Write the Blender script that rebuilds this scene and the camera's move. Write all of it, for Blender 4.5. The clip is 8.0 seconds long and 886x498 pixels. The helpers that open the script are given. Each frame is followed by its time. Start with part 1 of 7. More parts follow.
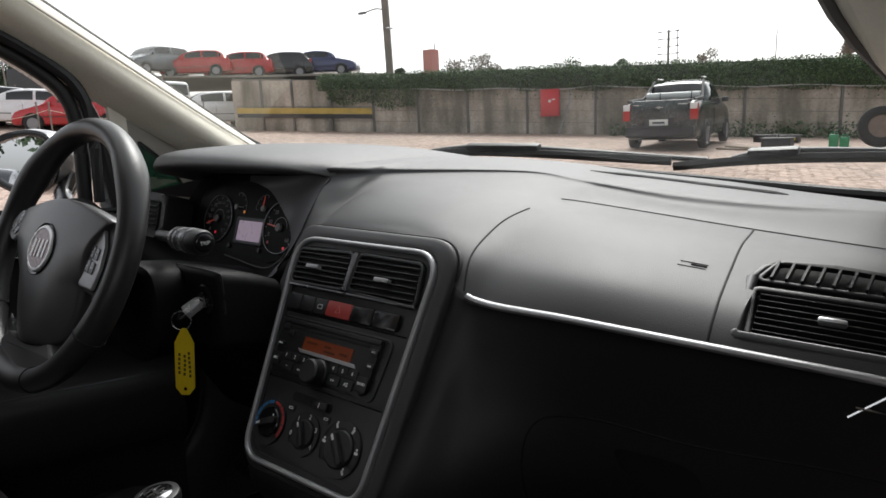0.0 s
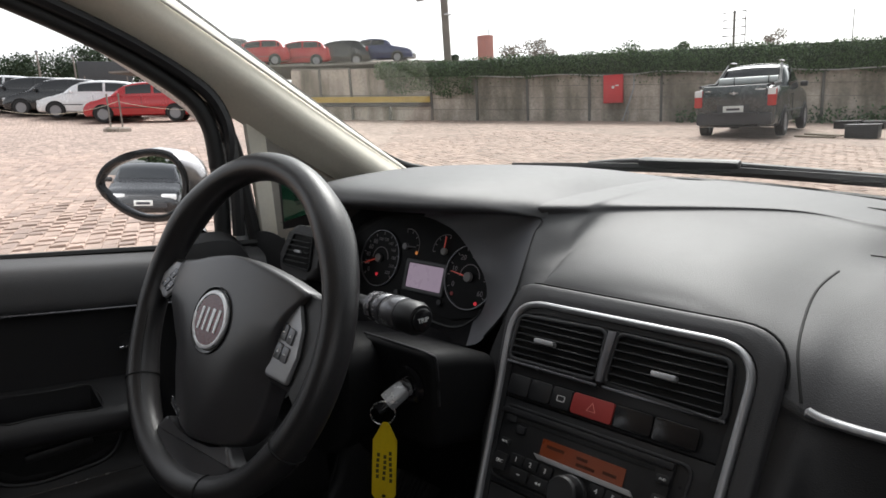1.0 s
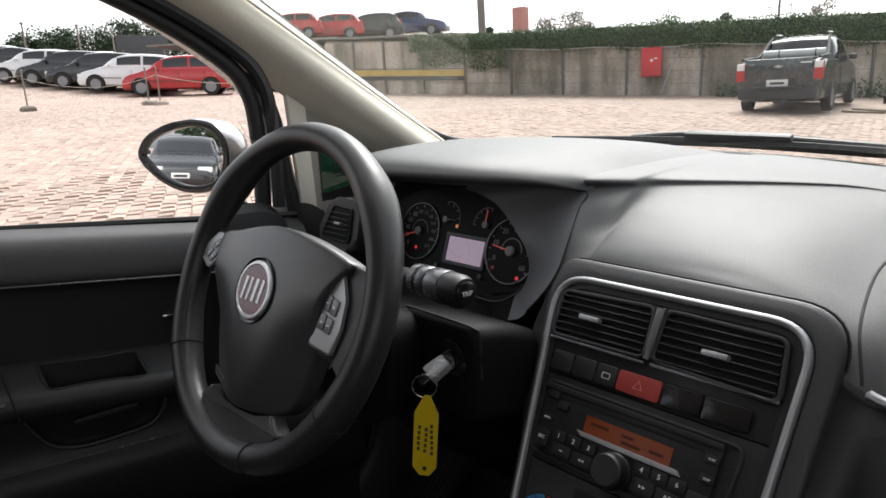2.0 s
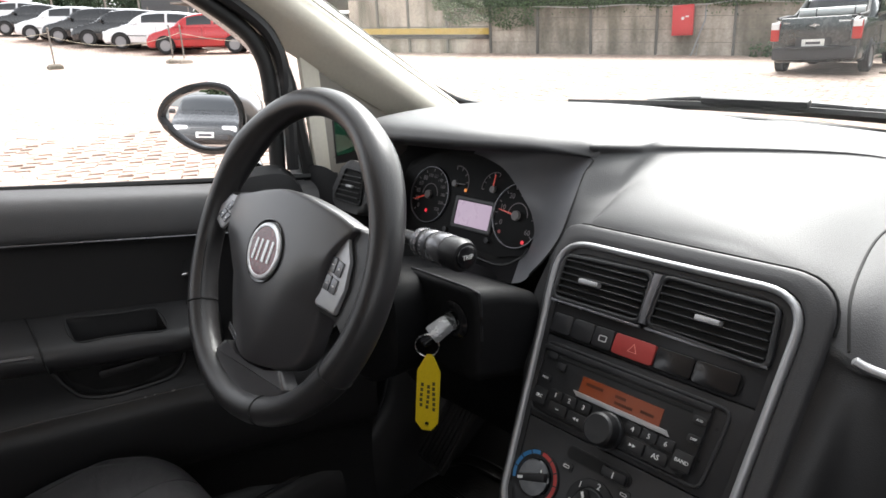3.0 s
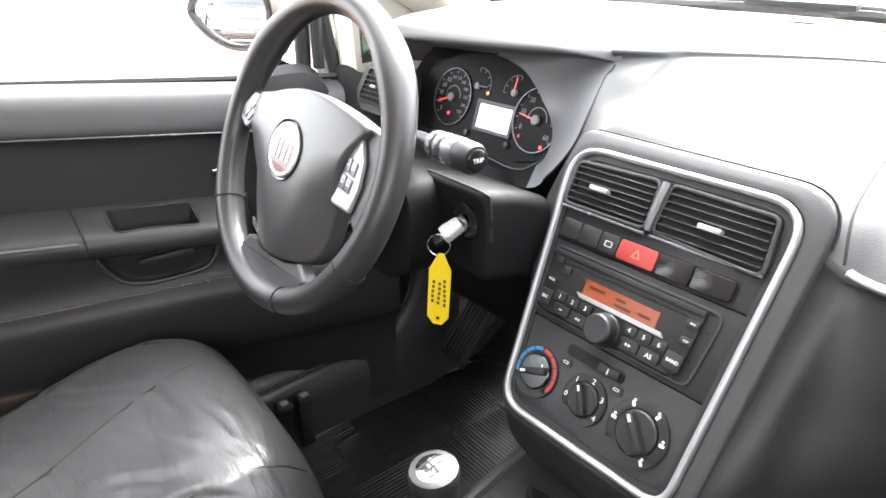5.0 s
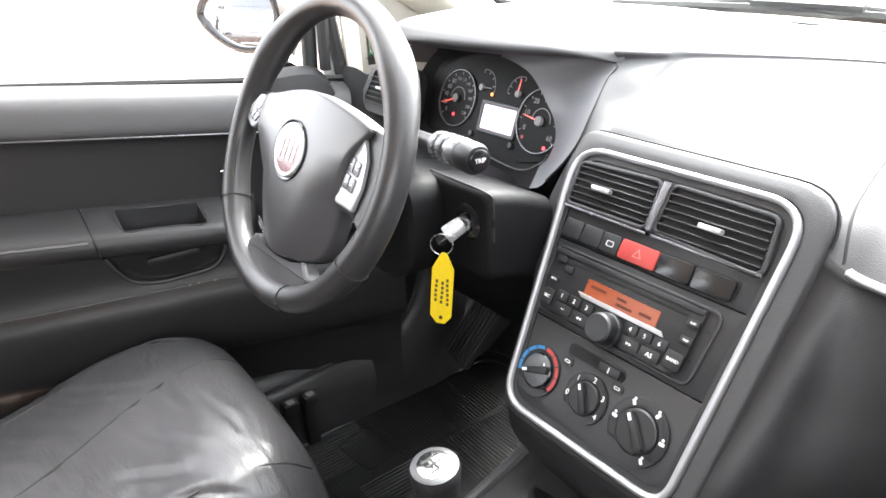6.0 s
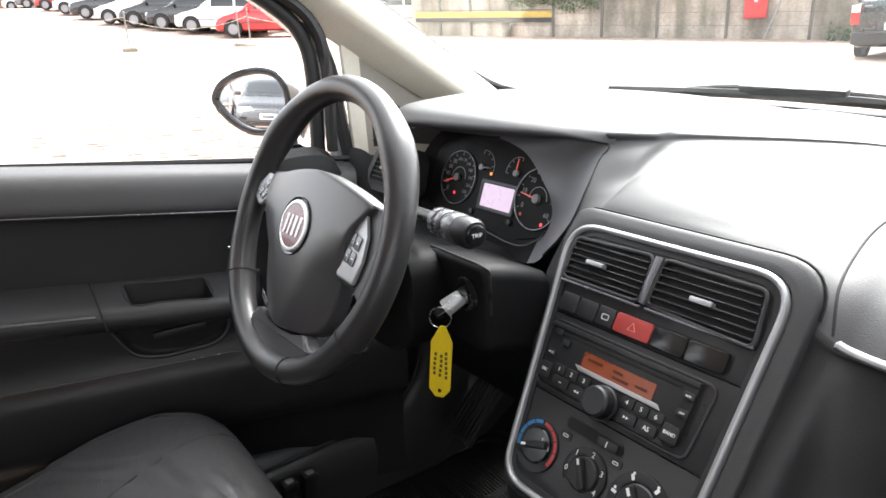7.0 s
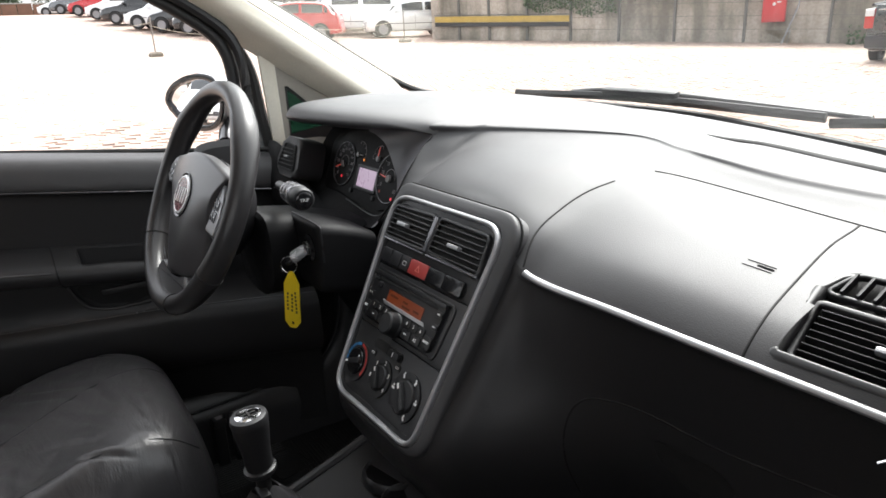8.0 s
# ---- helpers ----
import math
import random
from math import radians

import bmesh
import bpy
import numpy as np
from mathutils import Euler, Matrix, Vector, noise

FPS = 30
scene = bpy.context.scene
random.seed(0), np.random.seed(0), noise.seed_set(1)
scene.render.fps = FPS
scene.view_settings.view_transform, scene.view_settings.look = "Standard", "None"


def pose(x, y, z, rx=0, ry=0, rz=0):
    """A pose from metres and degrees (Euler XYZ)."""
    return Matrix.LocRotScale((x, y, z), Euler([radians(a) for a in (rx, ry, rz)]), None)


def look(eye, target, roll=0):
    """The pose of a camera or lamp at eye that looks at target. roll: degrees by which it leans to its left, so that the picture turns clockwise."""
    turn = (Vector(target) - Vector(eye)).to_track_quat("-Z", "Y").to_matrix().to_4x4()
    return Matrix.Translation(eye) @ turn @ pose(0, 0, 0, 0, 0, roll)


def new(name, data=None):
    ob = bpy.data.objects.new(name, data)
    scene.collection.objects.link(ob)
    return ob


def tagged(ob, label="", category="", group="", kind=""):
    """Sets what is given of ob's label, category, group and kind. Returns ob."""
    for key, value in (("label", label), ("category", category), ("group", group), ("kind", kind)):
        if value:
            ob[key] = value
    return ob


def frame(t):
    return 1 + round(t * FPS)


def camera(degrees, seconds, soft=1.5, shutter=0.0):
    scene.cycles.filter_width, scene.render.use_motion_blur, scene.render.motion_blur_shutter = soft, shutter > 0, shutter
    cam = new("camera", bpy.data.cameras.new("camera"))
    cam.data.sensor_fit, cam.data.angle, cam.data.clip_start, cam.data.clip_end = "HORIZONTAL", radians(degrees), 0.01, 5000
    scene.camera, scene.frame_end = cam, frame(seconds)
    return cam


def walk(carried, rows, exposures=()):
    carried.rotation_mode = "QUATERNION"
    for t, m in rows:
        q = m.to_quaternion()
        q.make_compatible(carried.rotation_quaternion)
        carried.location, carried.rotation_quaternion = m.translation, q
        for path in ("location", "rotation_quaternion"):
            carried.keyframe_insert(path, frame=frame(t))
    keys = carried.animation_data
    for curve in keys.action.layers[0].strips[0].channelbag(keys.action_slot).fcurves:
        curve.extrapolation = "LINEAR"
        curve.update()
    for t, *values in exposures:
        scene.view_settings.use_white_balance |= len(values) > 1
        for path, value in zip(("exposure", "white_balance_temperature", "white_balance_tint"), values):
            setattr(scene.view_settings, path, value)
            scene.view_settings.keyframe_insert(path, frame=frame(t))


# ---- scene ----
cam = camera(68.1, 8.0, soft=1.6)
PATH = [
    (0, 0.6206, -0.5421, 1.1139, 78.89, 2.36, 39.63),
    (0.5, 0.4405, -0.5290, 1.1248, 79.64, 2.79, 42.89),
    (1, 0.3153, -0.5261, 1.1712, 77.96, 2.85, 44.08),
    (1.5, 0.2948, -0.5289, 1.1719, 78.21, 2.94, 45.15),
    (2, 0.2993, -0.5283, 1.1670, 75.93, 2.80, 46.91),
    (2.2, 0.3044, -0.5254, 1.1714, 73.35, 2.83, 47.68),
    (3.5, 0.3348, -0.5241, 1.1733, 72.05, 2.67, 49.82),
    (4, 0.3419, -0.5281, 1.1742, 67.05, 2.54, 50.92),
    (4.5, 0.3501, -0.5166, 1.1780, 64.80, 2.57, 52.10),
    (6, 0.3684, -0.5144, 1.1774, 64.68, 2.55, 53.53),
    (6.5, 0.3685, -0.5119, 1.1760, 66.45, 2.75, 54.02),
    (7, 0.3893, -0.5172, 1.1784, 71.58, 2.67, 54.21),
    (7.5, 0.4911, -0.5197, 1.1951, 71.88, 2.56, 55.25),
    (8, 0.7264, -0.4408, 1.1831, 71.99, 2.82, 56.35),
]
EXPOSURES = [(0, 1.05), (1.5, 1.3), (2.0, 1.5), (2.2, 1.8), (3.5, 2.5), (4.0, 3.25), (4.5, 4.3), (6.0, 4.5), (6.5, 4.5), (7.0, 3.15), (7.5, 2.65), (8.0, 2.3)]
walk(cam, [(t, pose(x, y, z, a, b, c)) for t, x, y, z, a, b, c in PATH], EXPOSURES)

# ---- daylight: bright overcast, sun behind thin cloud ----
world = bpy.data.worlds.new("overcast_sky")
scene.world = world
world.use_nodes = True
wn, wl = world.node_tree.nodes, world.node_tree.links
wn.clear()
sky = wn.new("ShaderNodeTexSky")
sky.sky_type, sky.sun_disc = "NISHITA", False
sky.sun_elevation, sky.sun_rotation = radians(50), radians(336)
sky.dust_density, sky.air_density = 4.0, 1.0
pale = wn.new("ShaderNodeHueSaturation")
pale.inputs["Saturation"].default_value = 0.12
cloud = wn.new("ShaderNodeTexNoise")
cloud.inputs["Scale"].default_value, cloud.inputs["Detail"].default_value = 1.6, 5
ramp = wn.new("ShaderNodeValToRGB")
ramp.color_ramp.elements[0].position, ramp.color_ramp.elements[0].color = 0.35, (0.82, 0.84, 0.87, 1)
ramp.color_ramp.elements[1].position, ramp.color_ramp.elements[1].color = 0.62, (1, 1, 1, 1)
mixc = wn.new("ShaderNodeMix")
mixc.data_type, mixc.blend_type = "RGBA", "MULTIPLY"
mixc.inputs[0].default_value = 1.0
back = wn.new("ShaderNodeBackground")
back.inputs["Strength"].default_value = 0.14
outw = wn.new("ShaderNodeOutputWorld")
wl.new(sky.outputs[0], pale.inputs["Color"])
wl.new(cloud.outputs[0], ramp.inputs[0])
wl.new(pale.outputs[0], mixc.inputs[6])
wl.new(ramp.outputs[0], mixc.inputs[7])
wl.new(mixc.outputs[2], back.inputs["Color"])
wl.new(back.outputs[0], outw.inputs[0])
sun_lamp = bpy.data.lights.new("sun", "SUN")
sun_lamp.energy, sun_lamp.angle, sun_lamp.color = 0.8, radians(25), (1.0, 0.97, 0.93)
sun = new("sun", sun_lamp)
sun.matrix_world = look((0, 0, 30), (-math.sin(radians(336)) * 20, -math.cos(radians(336)) * 20, 30 - 24))


# ---- materials ----
def material(name, colour, rough=0.5, metal=0.0, vary=0.12, scale=6.0, bump=0.0, bump_scale=300.0, coat=0.0, spots=0.0, rand=0.0, spec=0.5):
    """A surface with broad and fine variation of colour and gloss, and a fine relief."""
    m = bpy.data.materials.new(name)
    m.use_nodes = True
    nt = m.node_tree
    n, l = nt.nodes, nt.links
    p = n["Principled BSDF"]
    p.inputs["Metallic"].default_value = metal
    p.inputs["Coat Weight"].default_value = coat
    p.inputs["Specular IOR Level"].default_value = spec
    tc = n.new("ShaderNodeTexCoord")
    big, fine = n.new("ShaderNodeTexNoise"), n.new("ShaderNodeTexNoise")
    big.inputs["Scale"].default_value, big.inputs["Detail"].default_value = scale, 4
    fine.inputs["Scale"].default_value, fine.inputs["Detail"].default_value = scale * 14, 3
    for t in (big, fine):
        l.new(tc.outputs["Object"], t.inputs["Vector"])
    add = n.new("ShaderNodeMath")
    add.operation = "ADD"
    l.new(big.outputs[0], add.inputs[0])
    l.new(fine.outputs[0], add.inputs[1])
    mr = n.new("ShaderNodeMapRange")
    mr.inputs["From Min"].default_value, mr.inputs["From Max"].default_value = 0.6, 1.4
    mr.inputs["To Min"].default_value, mr.inputs["To Max"].default_value = 1 - vary, 1 + vary
    l.new(add.outputs[0], mr.inputs["Value"])
    value = mr.outputs[0]
    if rand:
        info, mul = n.new("ShaderNodeObjectInfo"), n.new("ShaderNodeMath")
        rr = n.new("ShaderNodeMapRange")
        rr.inputs["To Min"].default_value, rr.inputs["To Max"].default_value = 1 - rand, 1 + rand
        l.new(info.outputs["Random"], rr.inputs["Value"])
        mul.operation = "MULTIPLY"
        l.new(value, mul.inputs[0])
        l.new(rr.outputs[0], mul.inputs[1])
        value = mul.outputs[0]
    mx = n.new("ShaderNodeMix")
    mx.data_type, mx.blend_type = "RGBA", "MULTIPLY"
    mx.inputs[0].default_value = 1.0
    mx.inputs[6].default_value = (*colour, 1)
    l.new(value, mx.inputs[7])
    l.new(mx.outputs[2], p.inputs["Base Color"])
    rg = n.new("ShaderNodeMapRange")
    rg.inputs["From Min"].default_value, rg.inputs["From Max"].default_value = 0.6, 1.4
    rg.inputs["To Min"].default_value, rg.inputs["To Max"].default_value = max(0.02, rough - 0.08 - spots), min(1, rough + 0.08 + spots)
    l.new(add.outputs[0], rg.inputs["Value"])
    l.new(rg.outputs[0], p.inputs["Roughness"])
    if bump:
        grain, bp = n.new("ShaderNodeTexVoronoi"), n.new("ShaderNodeBump")
        grain.inputs["Scale"].default_value = bump_scale
        l.new(tc.outputs["Object"], grain.inputs["Vector"])
        bp.inputs["Strength"].default_value, bp.inputs["Distance"].default_value = bump, 0.6 / bump_scale
        l.new(grain.outputs[0], bp.inputs["Height"])
        l.new(bp.outputs[0], p.inputs["Normal"])
    return m


def glow(name, colour, strength, base=(0.02, 0.02, 0.02)):
    m = material(name, base, 0.3)
    p = m.node_tree.nodes["Principled BSDF"]
    p.inputs["Emission Color"].default_value, p.inputs["Emission Strength"].default_value = (*colour, 1), strength
    return m


def pane(name, tint=(1, 1, 1), gloss=0.06):
    """Thin clear glass: lets light straight through, with a weak mirror on it."""
    m = bpy.data.materials.new(name)
    m.use_nodes = True
    nt = m.node_tree
    n, l = nt.nodes, nt.links
    n.clear()
    tr, gl, mx, fr, out = (n.new("ShaderNode" + k) for k in ("BsdfTransparent", "BsdfGlossy", "MixShader", "LayerWeight", "OutputMaterial"))
    tr.inputs[0].default_value = (*tint, 1)
    gl.inputs["Roughness"].default_value = 0.02
    pw, ml = n.new("ShaderNodeMath"), n.new("ShaderNodeMath")
    pw.operation, ml.operation = "POWER", "MULTIPLY_ADD"
    pw.inputs[1].default_value = 4.0
    ml.inputs[1].default_value, ml.inputs[2].default_value = 0.5, gloss * 0.4
    l.new(fr.outputs["Facing"], pw.inputs[0])
    l.new(pw.outputs[0], ml.inputs[0])
    l.new(ml.outputs[0], mx.inputs[0])
    l.new(tr.outputs[0], mx.inputs[1])
    l.new(gl.outputs[0], mx.inputs[2])
    l.new(mx.outputs[0], out.inputs[0])
    return m


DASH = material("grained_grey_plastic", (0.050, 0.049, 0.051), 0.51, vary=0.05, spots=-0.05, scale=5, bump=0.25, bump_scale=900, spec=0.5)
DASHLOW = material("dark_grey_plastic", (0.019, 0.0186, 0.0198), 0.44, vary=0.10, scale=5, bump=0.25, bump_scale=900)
PANEL = material("satin_panel_plastic", (0.019, 0.019, 0.0205), 0.40, vary=0.08, scale=8, bump=0.08, bump_scale=1200)
BLACK = material("black_plastic", (0.012, 0.012, 0.013), 0.45, vary=0.15, scale=10, bump=0.1, bump_scale=900)
GLOSSBLACK = material("gloss_black_plastic", (0.01, 0.01, 0.011), 0.16, vary=0.1, scale=10)
# near-black that paints the shade inside slots, hollows, gaps and wheel arches
DEEP = material("recess_shade_black", (0.006, 0.006, 0.006), 0.8, vary=0.1)
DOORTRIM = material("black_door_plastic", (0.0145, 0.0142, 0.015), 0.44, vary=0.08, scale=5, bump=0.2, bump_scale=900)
RUBBER = material("black_rubber", (0.014, 0.014, 0.014), 0.6, vary=0.2, scale=20)
LEATHER = material("black_leather", (0.036, 0.035, 0.037), 0.33, vary=0.05, scale=7, bump=0.05, bump_scale=420, spots=-0.04)


def wrinkled(m, scale, depth, stretch=(1, 1, 1), twist=1.2):
    """Adds broad soft wrinkles under a material's fine relief."""
    n, l = m.node_tree.nodes, m.node_tree.links
    tc, mp, nz, bp = (n.new("ShaderNode" + k) for k in ("TexCoord", "Mapping", "TexNoise", "Bump"))
    mp.inputs["Scale"].default_value = stretch
    mp.inputs["Rotation"].default_value = (0, 0, radians(-38))
    nz.inputs["Scale"].default_value, nz.inputs["Detail"].default_value, nz.inputs["Distortion"].default_value = scale, 6, twist
    bp.inputs["Strength"].default_value, bp.inputs["Distance"].default_value = 0.7, depth
    l.new(tc.outputs["Object"], mp.inputs["Vector"])
    l.new(mp.outputs[0], nz.inputs["Vector"])
    l.new(nz.outputs[0], bp.inputs["Height"])
    p = n["Principled BSDF"]
    for lk in list(l):
        if lk.to_socket == p.inputs["Normal"]:
            l.new(bp.outputs[0], lk.from_node.inputs["Normal"])
    return m


wrinkled(LEATHER, 9, 0.0055, (1.0, 3.2, 1.0), 0.5)
RIMLEATHER = material("worn_black_leather", (0.026, 0.025, 0.026), 0.35, vary=0.05, scale=9, bump=0.16, bump_scale=800, spots=-0.05)
SATIN = material("satin_silver_paint", (0.40, 0.40, 0.41), 0.40, metal=0.55, vary=0.03, scale=4, spots=-0.07)
CHROME = material("chrome", (0.75, 0.75, 0.76), 0.12, metal=1.0, vary=0.02, scale=4, spots=-0.07)
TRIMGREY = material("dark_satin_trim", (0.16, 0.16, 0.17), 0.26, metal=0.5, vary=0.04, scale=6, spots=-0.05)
PADPLASTIC = material("soft_black_pad_plastic", (0.044, 0.042, 0.045), 0.34, vary=0.05, scale=5, bump=0.12, bump_scale=1400, spots=-0.06, spec=0.9)
# black column plastic; also carries painted shade in hood, knee panel and stack side
COLUMN = material("matt_black_and_shade", (0.006, 0.006, 0.0065), 0.60, vary=0.12, scale=10, bump=0.1, bump_scale=900, spec=0.2)
STEEL = material("bright_steel", (0.6, 0.6, 0.6), 0.25, metal=1.0, vary=0.08, scale=20)
WHITE = material("white_print", (0.75, 0.75, 0.74), 0.5, vary=0.05)
REDBTN = material("red_translucent_plastic", (0.35, 0.045, 0.04), 0.35, vary=0.08, scale=20)
BEIGE = material("beige_pillar_fabric", (0.74, 0.70, 0.60), 0.75, vary=0.06, scale=14, bump=0.2, bump_scale=900)
CARPAINT = material("silver_grey_body_paint", (0.52, 0.53, 0.54), 0.3, metal=0.4, vary=0.04, coat=0.6)
CHEEK = material("satin_blue_grey_plastic", (0.150, 0.150, 0.162), 0.42, vary=0.05, scale=6, bump=0.12, bump_scale=1100)
CARPET = material("black_carpet", (0.010, 0.010, 0.010), 0.95, vary=0.4, scale=60, bump=0.6, bump_scale=500)
YELLOW = material("yellow_plastic_tag", (0.80, 0.58, 0.01), 0.38, vary=0.08, scale=30)
GLASS = pane("clear_glass", (0.93, 0.95, 0.93), 0.05)
TINTED = pane("green_tinted_glass", (0.07, 0.155, 0.125), 0.08)


# ---- mesh helpers ----
def part(name, bm, mat, parent=None, label="", angle=38, smooth=True):
    """Links a bmesh as one mesh object under a thing."""
    bmesh.ops.recalc_face_normals(bm, faces=bm.faces)
    lim = radians(angle)
    for f in bm.faces:
        f.smooth = smooth
    for e in bm.edges:
        if len(e.link_faces) == 2 and e.calc_face_angle(0) > lim:
            e.smooth = False
    me = bpy.data.meshes.new(name)
    bm.to_mesh(me)
    bm.free()
    me.materials.append(mat)
    ob = new(name, me)
    if parent is not None:
        ob.parent = parent
        if parent.type == "EMPTY":
            ob.matrix_parent_inverse = Matrix.Translation(-parent.location)
    if label:
        tagged(ob, label)
    return ob


def thing(name, label, category, group="", at=(0, 0, 0)):
    ob = new(name)
    ob.location = at
    ob.empty_display_size = 0.05
    bpy.context.view_layer.update()
    return tagged(ob, label, category, group)


def axes(o, x, y, z):
    """A matrix from an origin and three directions."""
    return Matrix((Vector((x[0], y[0], z[0], o[0])), Vector((x[1], y[1], z[1], o[1])), Vector((x[2], y[2], z[2], o[2])), Vector((0, 0, 0, 1))))


def box(size, at=(0, 0, 0), bevel=0.0, m=None, seg=2, bm=None):
    b = bmesh.new()
    bmesh.ops.create_cube(b, size=1, matrix=Matrix.Translation(at) @ Matrix.Diagonal((*size, 1)))
    if bevel:
        bmesh.ops.bevel(b, geom=b.edges[:], offset=bevel, segments=seg, profile=0.6, affect="EDGES")
    if m is not None:
        b.transform(m)
    return join(bm, b)


def join(bm, b):
    if bm is None:
        return b
    me = bpy.data.meshes.new("tmp")
    b.to_mesh(me)
    b.free()
    bm.from_mesh(me)
    bpy.data.meshes.remove(me)
    return bm


def prism(poly, depth, m=None, bevel=0.0, z0=0.0, bm=None, seg=2):
    """A flat outline (x, y), pushed out along z from z0 to z0 + depth."""
    b = bmesh.new()
    low = [b.verts.new((x, y, z0)) for x, y in poly]
    top = [b.verts.new((x, y, z0 + depth)) for x, y in poly]
    b.faces.new(low[::-1])
    cap = b.faces.new(top)
    k = len(poly)
    for i in range(k):
        b.faces.new((low[i], low[(i + 1) % k], top[(i + 1) % k], top[i]))
    if bevel:
        bmesh.ops.bevel(b, geom=list(cap.edges), offset=bevel, segments=seg, profile=0.6, affect="EDGES")
    if m is not None:
        b.transform(m)
    return join(bm, b)


def rounded(w, h, r, k=5, at=(0, 0)):
    """A rounded rectangle as an outline."""
    pts = []
    for cx, cy, a0 in ((w / 2 - r, h / 2 - r, 0), (-w / 2 + r, h / 2 - r, 90), (-w / 2 + r, -h / 2 + r, 180), (w / 2 - r, -h / 2 + r, 270)):
        for i in range(k + 1):
            a = radians(a0 + 90 * i / k)
            pts.append((at[0] + cx + r * math.cos(a), at[1] + cy + r * math.sin(a)))
    return pts


def soften(poly, r, k=5):
    """Rounds the corners of an outline; r is one radius or one for each corner."""
    out, n = [], len(poly)
    for i in range(n):
        rr = r[i] if isinstance(r, (list, tuple)) else r
        a, b, c = (Vector(poly[j % n]) for j in (i - 1, i, i + 1))
        u, v = (a - b).normalized(), (c - b).normalized()
        half = u.angle(v) / 2
        d = min(rr / math.tan(half), (a - b).length * 0.49, (c - b).length * 0.49)
        p, q = b + u * d, b + v * d
        for s in range(k + 1):
            s /= k
            out.append(tuple((1 - s) ** 2 * p + 2 * s * (1 - s) * b + s * s * q))
    return out


def disc(r, k=32, at=(0, 0), a0=0, a1=360):
    full = a1 - a0 >= 360
    return [(at[0] + r * math.cos(radians(a0 + (a1 - a0) * i / (k if full else k - 1))), at[1] + r * math.sin(radians(a0 + (a1 - a0) * i / (k if full else k - 1)))) for i in range(k)]


def ring(outer, inner, depth, m=None, z0=0.0, bm=None, round_=0.0):
    """A frame between two outlines with as many points each."""
    b = bmesh.new()
    k = len(outer)
    rows = [[b.verts.new((x, y, z)) for x, y in poly] for poly, z in ((outer, z0), (outer, z0 + depth), (inner, z0 + depth), (inner, z0))]
    for r0, r1 in zip(rows, rows[1:] + rows[:1]):
        for i in range(k):
            b.faces.new((r0[i], r0[(i + 1) % k], r1[(i + 1) % k], r1[i]))
    if round_:
        es = [e for e in b.edges if all(abs(v.co.z - z0 - depth) < 1e-7 for v in e.verts) and (all(v in rows[1] for v in e.verts) or all(v in rows[2] for v in e.verts))]
        bmesh.ops.bevel(b, geom=es, offset=round_, segments=3, profile=0.5, affect="EDGES")
    if m is not None:
        b.transform(m)
    return join(bm, b)


def scaled(poly, d):
    """An outline moved inwards by d (outwards: minus)."""
    n, out = len(poly), []
    area = sum(poly[i][0] * poly[(i + 1) % n][1] - poly[(i + 1) % n][0] * poly[i][1] for i in range(n))
    s = 1 if area > 0 else -1
    for i in range(n):
        a, b, c = Vector(poly[i - 1]), Vector(poly[i]), Vector(poly[(i + 1) % n])
        t = (c - a).normalized()
        out.append((b.x - s * d * t.y, b.y + s * d * t.x))
    return out


def catmull(pts, k, closed=False):
    """A smooth curve through points, with k steps for each span."""
    pts = [Vector(p) for p in pts]
    n, out = len(pts), []
    for i in range(n if closed else n - 1):
        g = (lambda j: pts[j % n]) if closed else (lambda j: pts[max(0, min(n - 1, j))])
        p0, p1, p2, p3 = g(i - 1), g(i), g(i + 1), g(i + 2)
        for s in range(k):
            t = s / k
            out.append(0.5 * (2 * p1 + (p2 - p0) * t + (2 * p0 - 5 * p1 + 4 * p2 - p3) * t * t + (3 * p1 - p0 - 3 * p2 + p3) * t ** 3))
    if not closed:
        out.append(pts[-1])
    return out


def tube(pts, r, n=10, closed=False, bm=None, flat=1.0, caps=True, up=None):
    """A tube along points; r is one radius or a list; flat squeezes it across."""
    b = bmesh.new()
    pts = [Vector(p) for p in pts]
    k, rows = len(pts), []
    ref = Vector(up) if up else Vector((0, 0, 1))
    for i, p in enumerate(pts):
        t = (pts[(i + 1) % k] - pts[i - 1]) if closed else (pts[min(i + 1, k - 1)] - pts[max(i - 1, 0)])
        t.normalize()
        u = t.cross(ref)
        if u.length < 1e-4:
            u = t.cross(Vector((0, 1, 0)))
        u.normalize()
        v = u.cross(t)
        rr = r[i] if isinstance(r, (list, tuple)) else r
        rows.append([b.verts.new(p + u * rr * math.cos(2 * math.pi * j / n) + v * rr * flat * math.sin(2 * math.pi * j / n)) for j in range(n)])
    for i in range(k if closed else k - 1):
        a, c = rows[i], rows[(i + 1) % k]
        for j in range(n):
            b.faces.new((a[j], a[(j + 1) % n], c[(j + 1) % n], c[j]))
    if caps and not closed:
        b.faces.new(rows[0])
        b.faces.new(rows[-1][::-1])
    return join(bm, b)


def lathe(profile, m=None, n=32, bm=None):
    """A turned form from (radius, height) pairs."""
    b = bmesh.new()
    rows = [[b.verts.new((r * math.cos(2 * math.pi * j / n), r * math.sin(2 * math.pi * j / n), z)) for j in range(n)] for r, z in profile]
    for a, c in zip(rows, rows[1:]):
        for j in range(n):
            b.faces.new((a[j], a[(j + 1) % n], c[(j + 1) % n], c[j]))
    for row in (rows[0], rows[-1]):
        if (row[0].co - row[n // 2].co).length > 1e-6:
            b.faces.new(row)
    bmesh.ops.remove_doubles(b, verts=b.verts, dist=1e-7)
    if m is not None:
        b.transform(m)
    return join(bm, b)


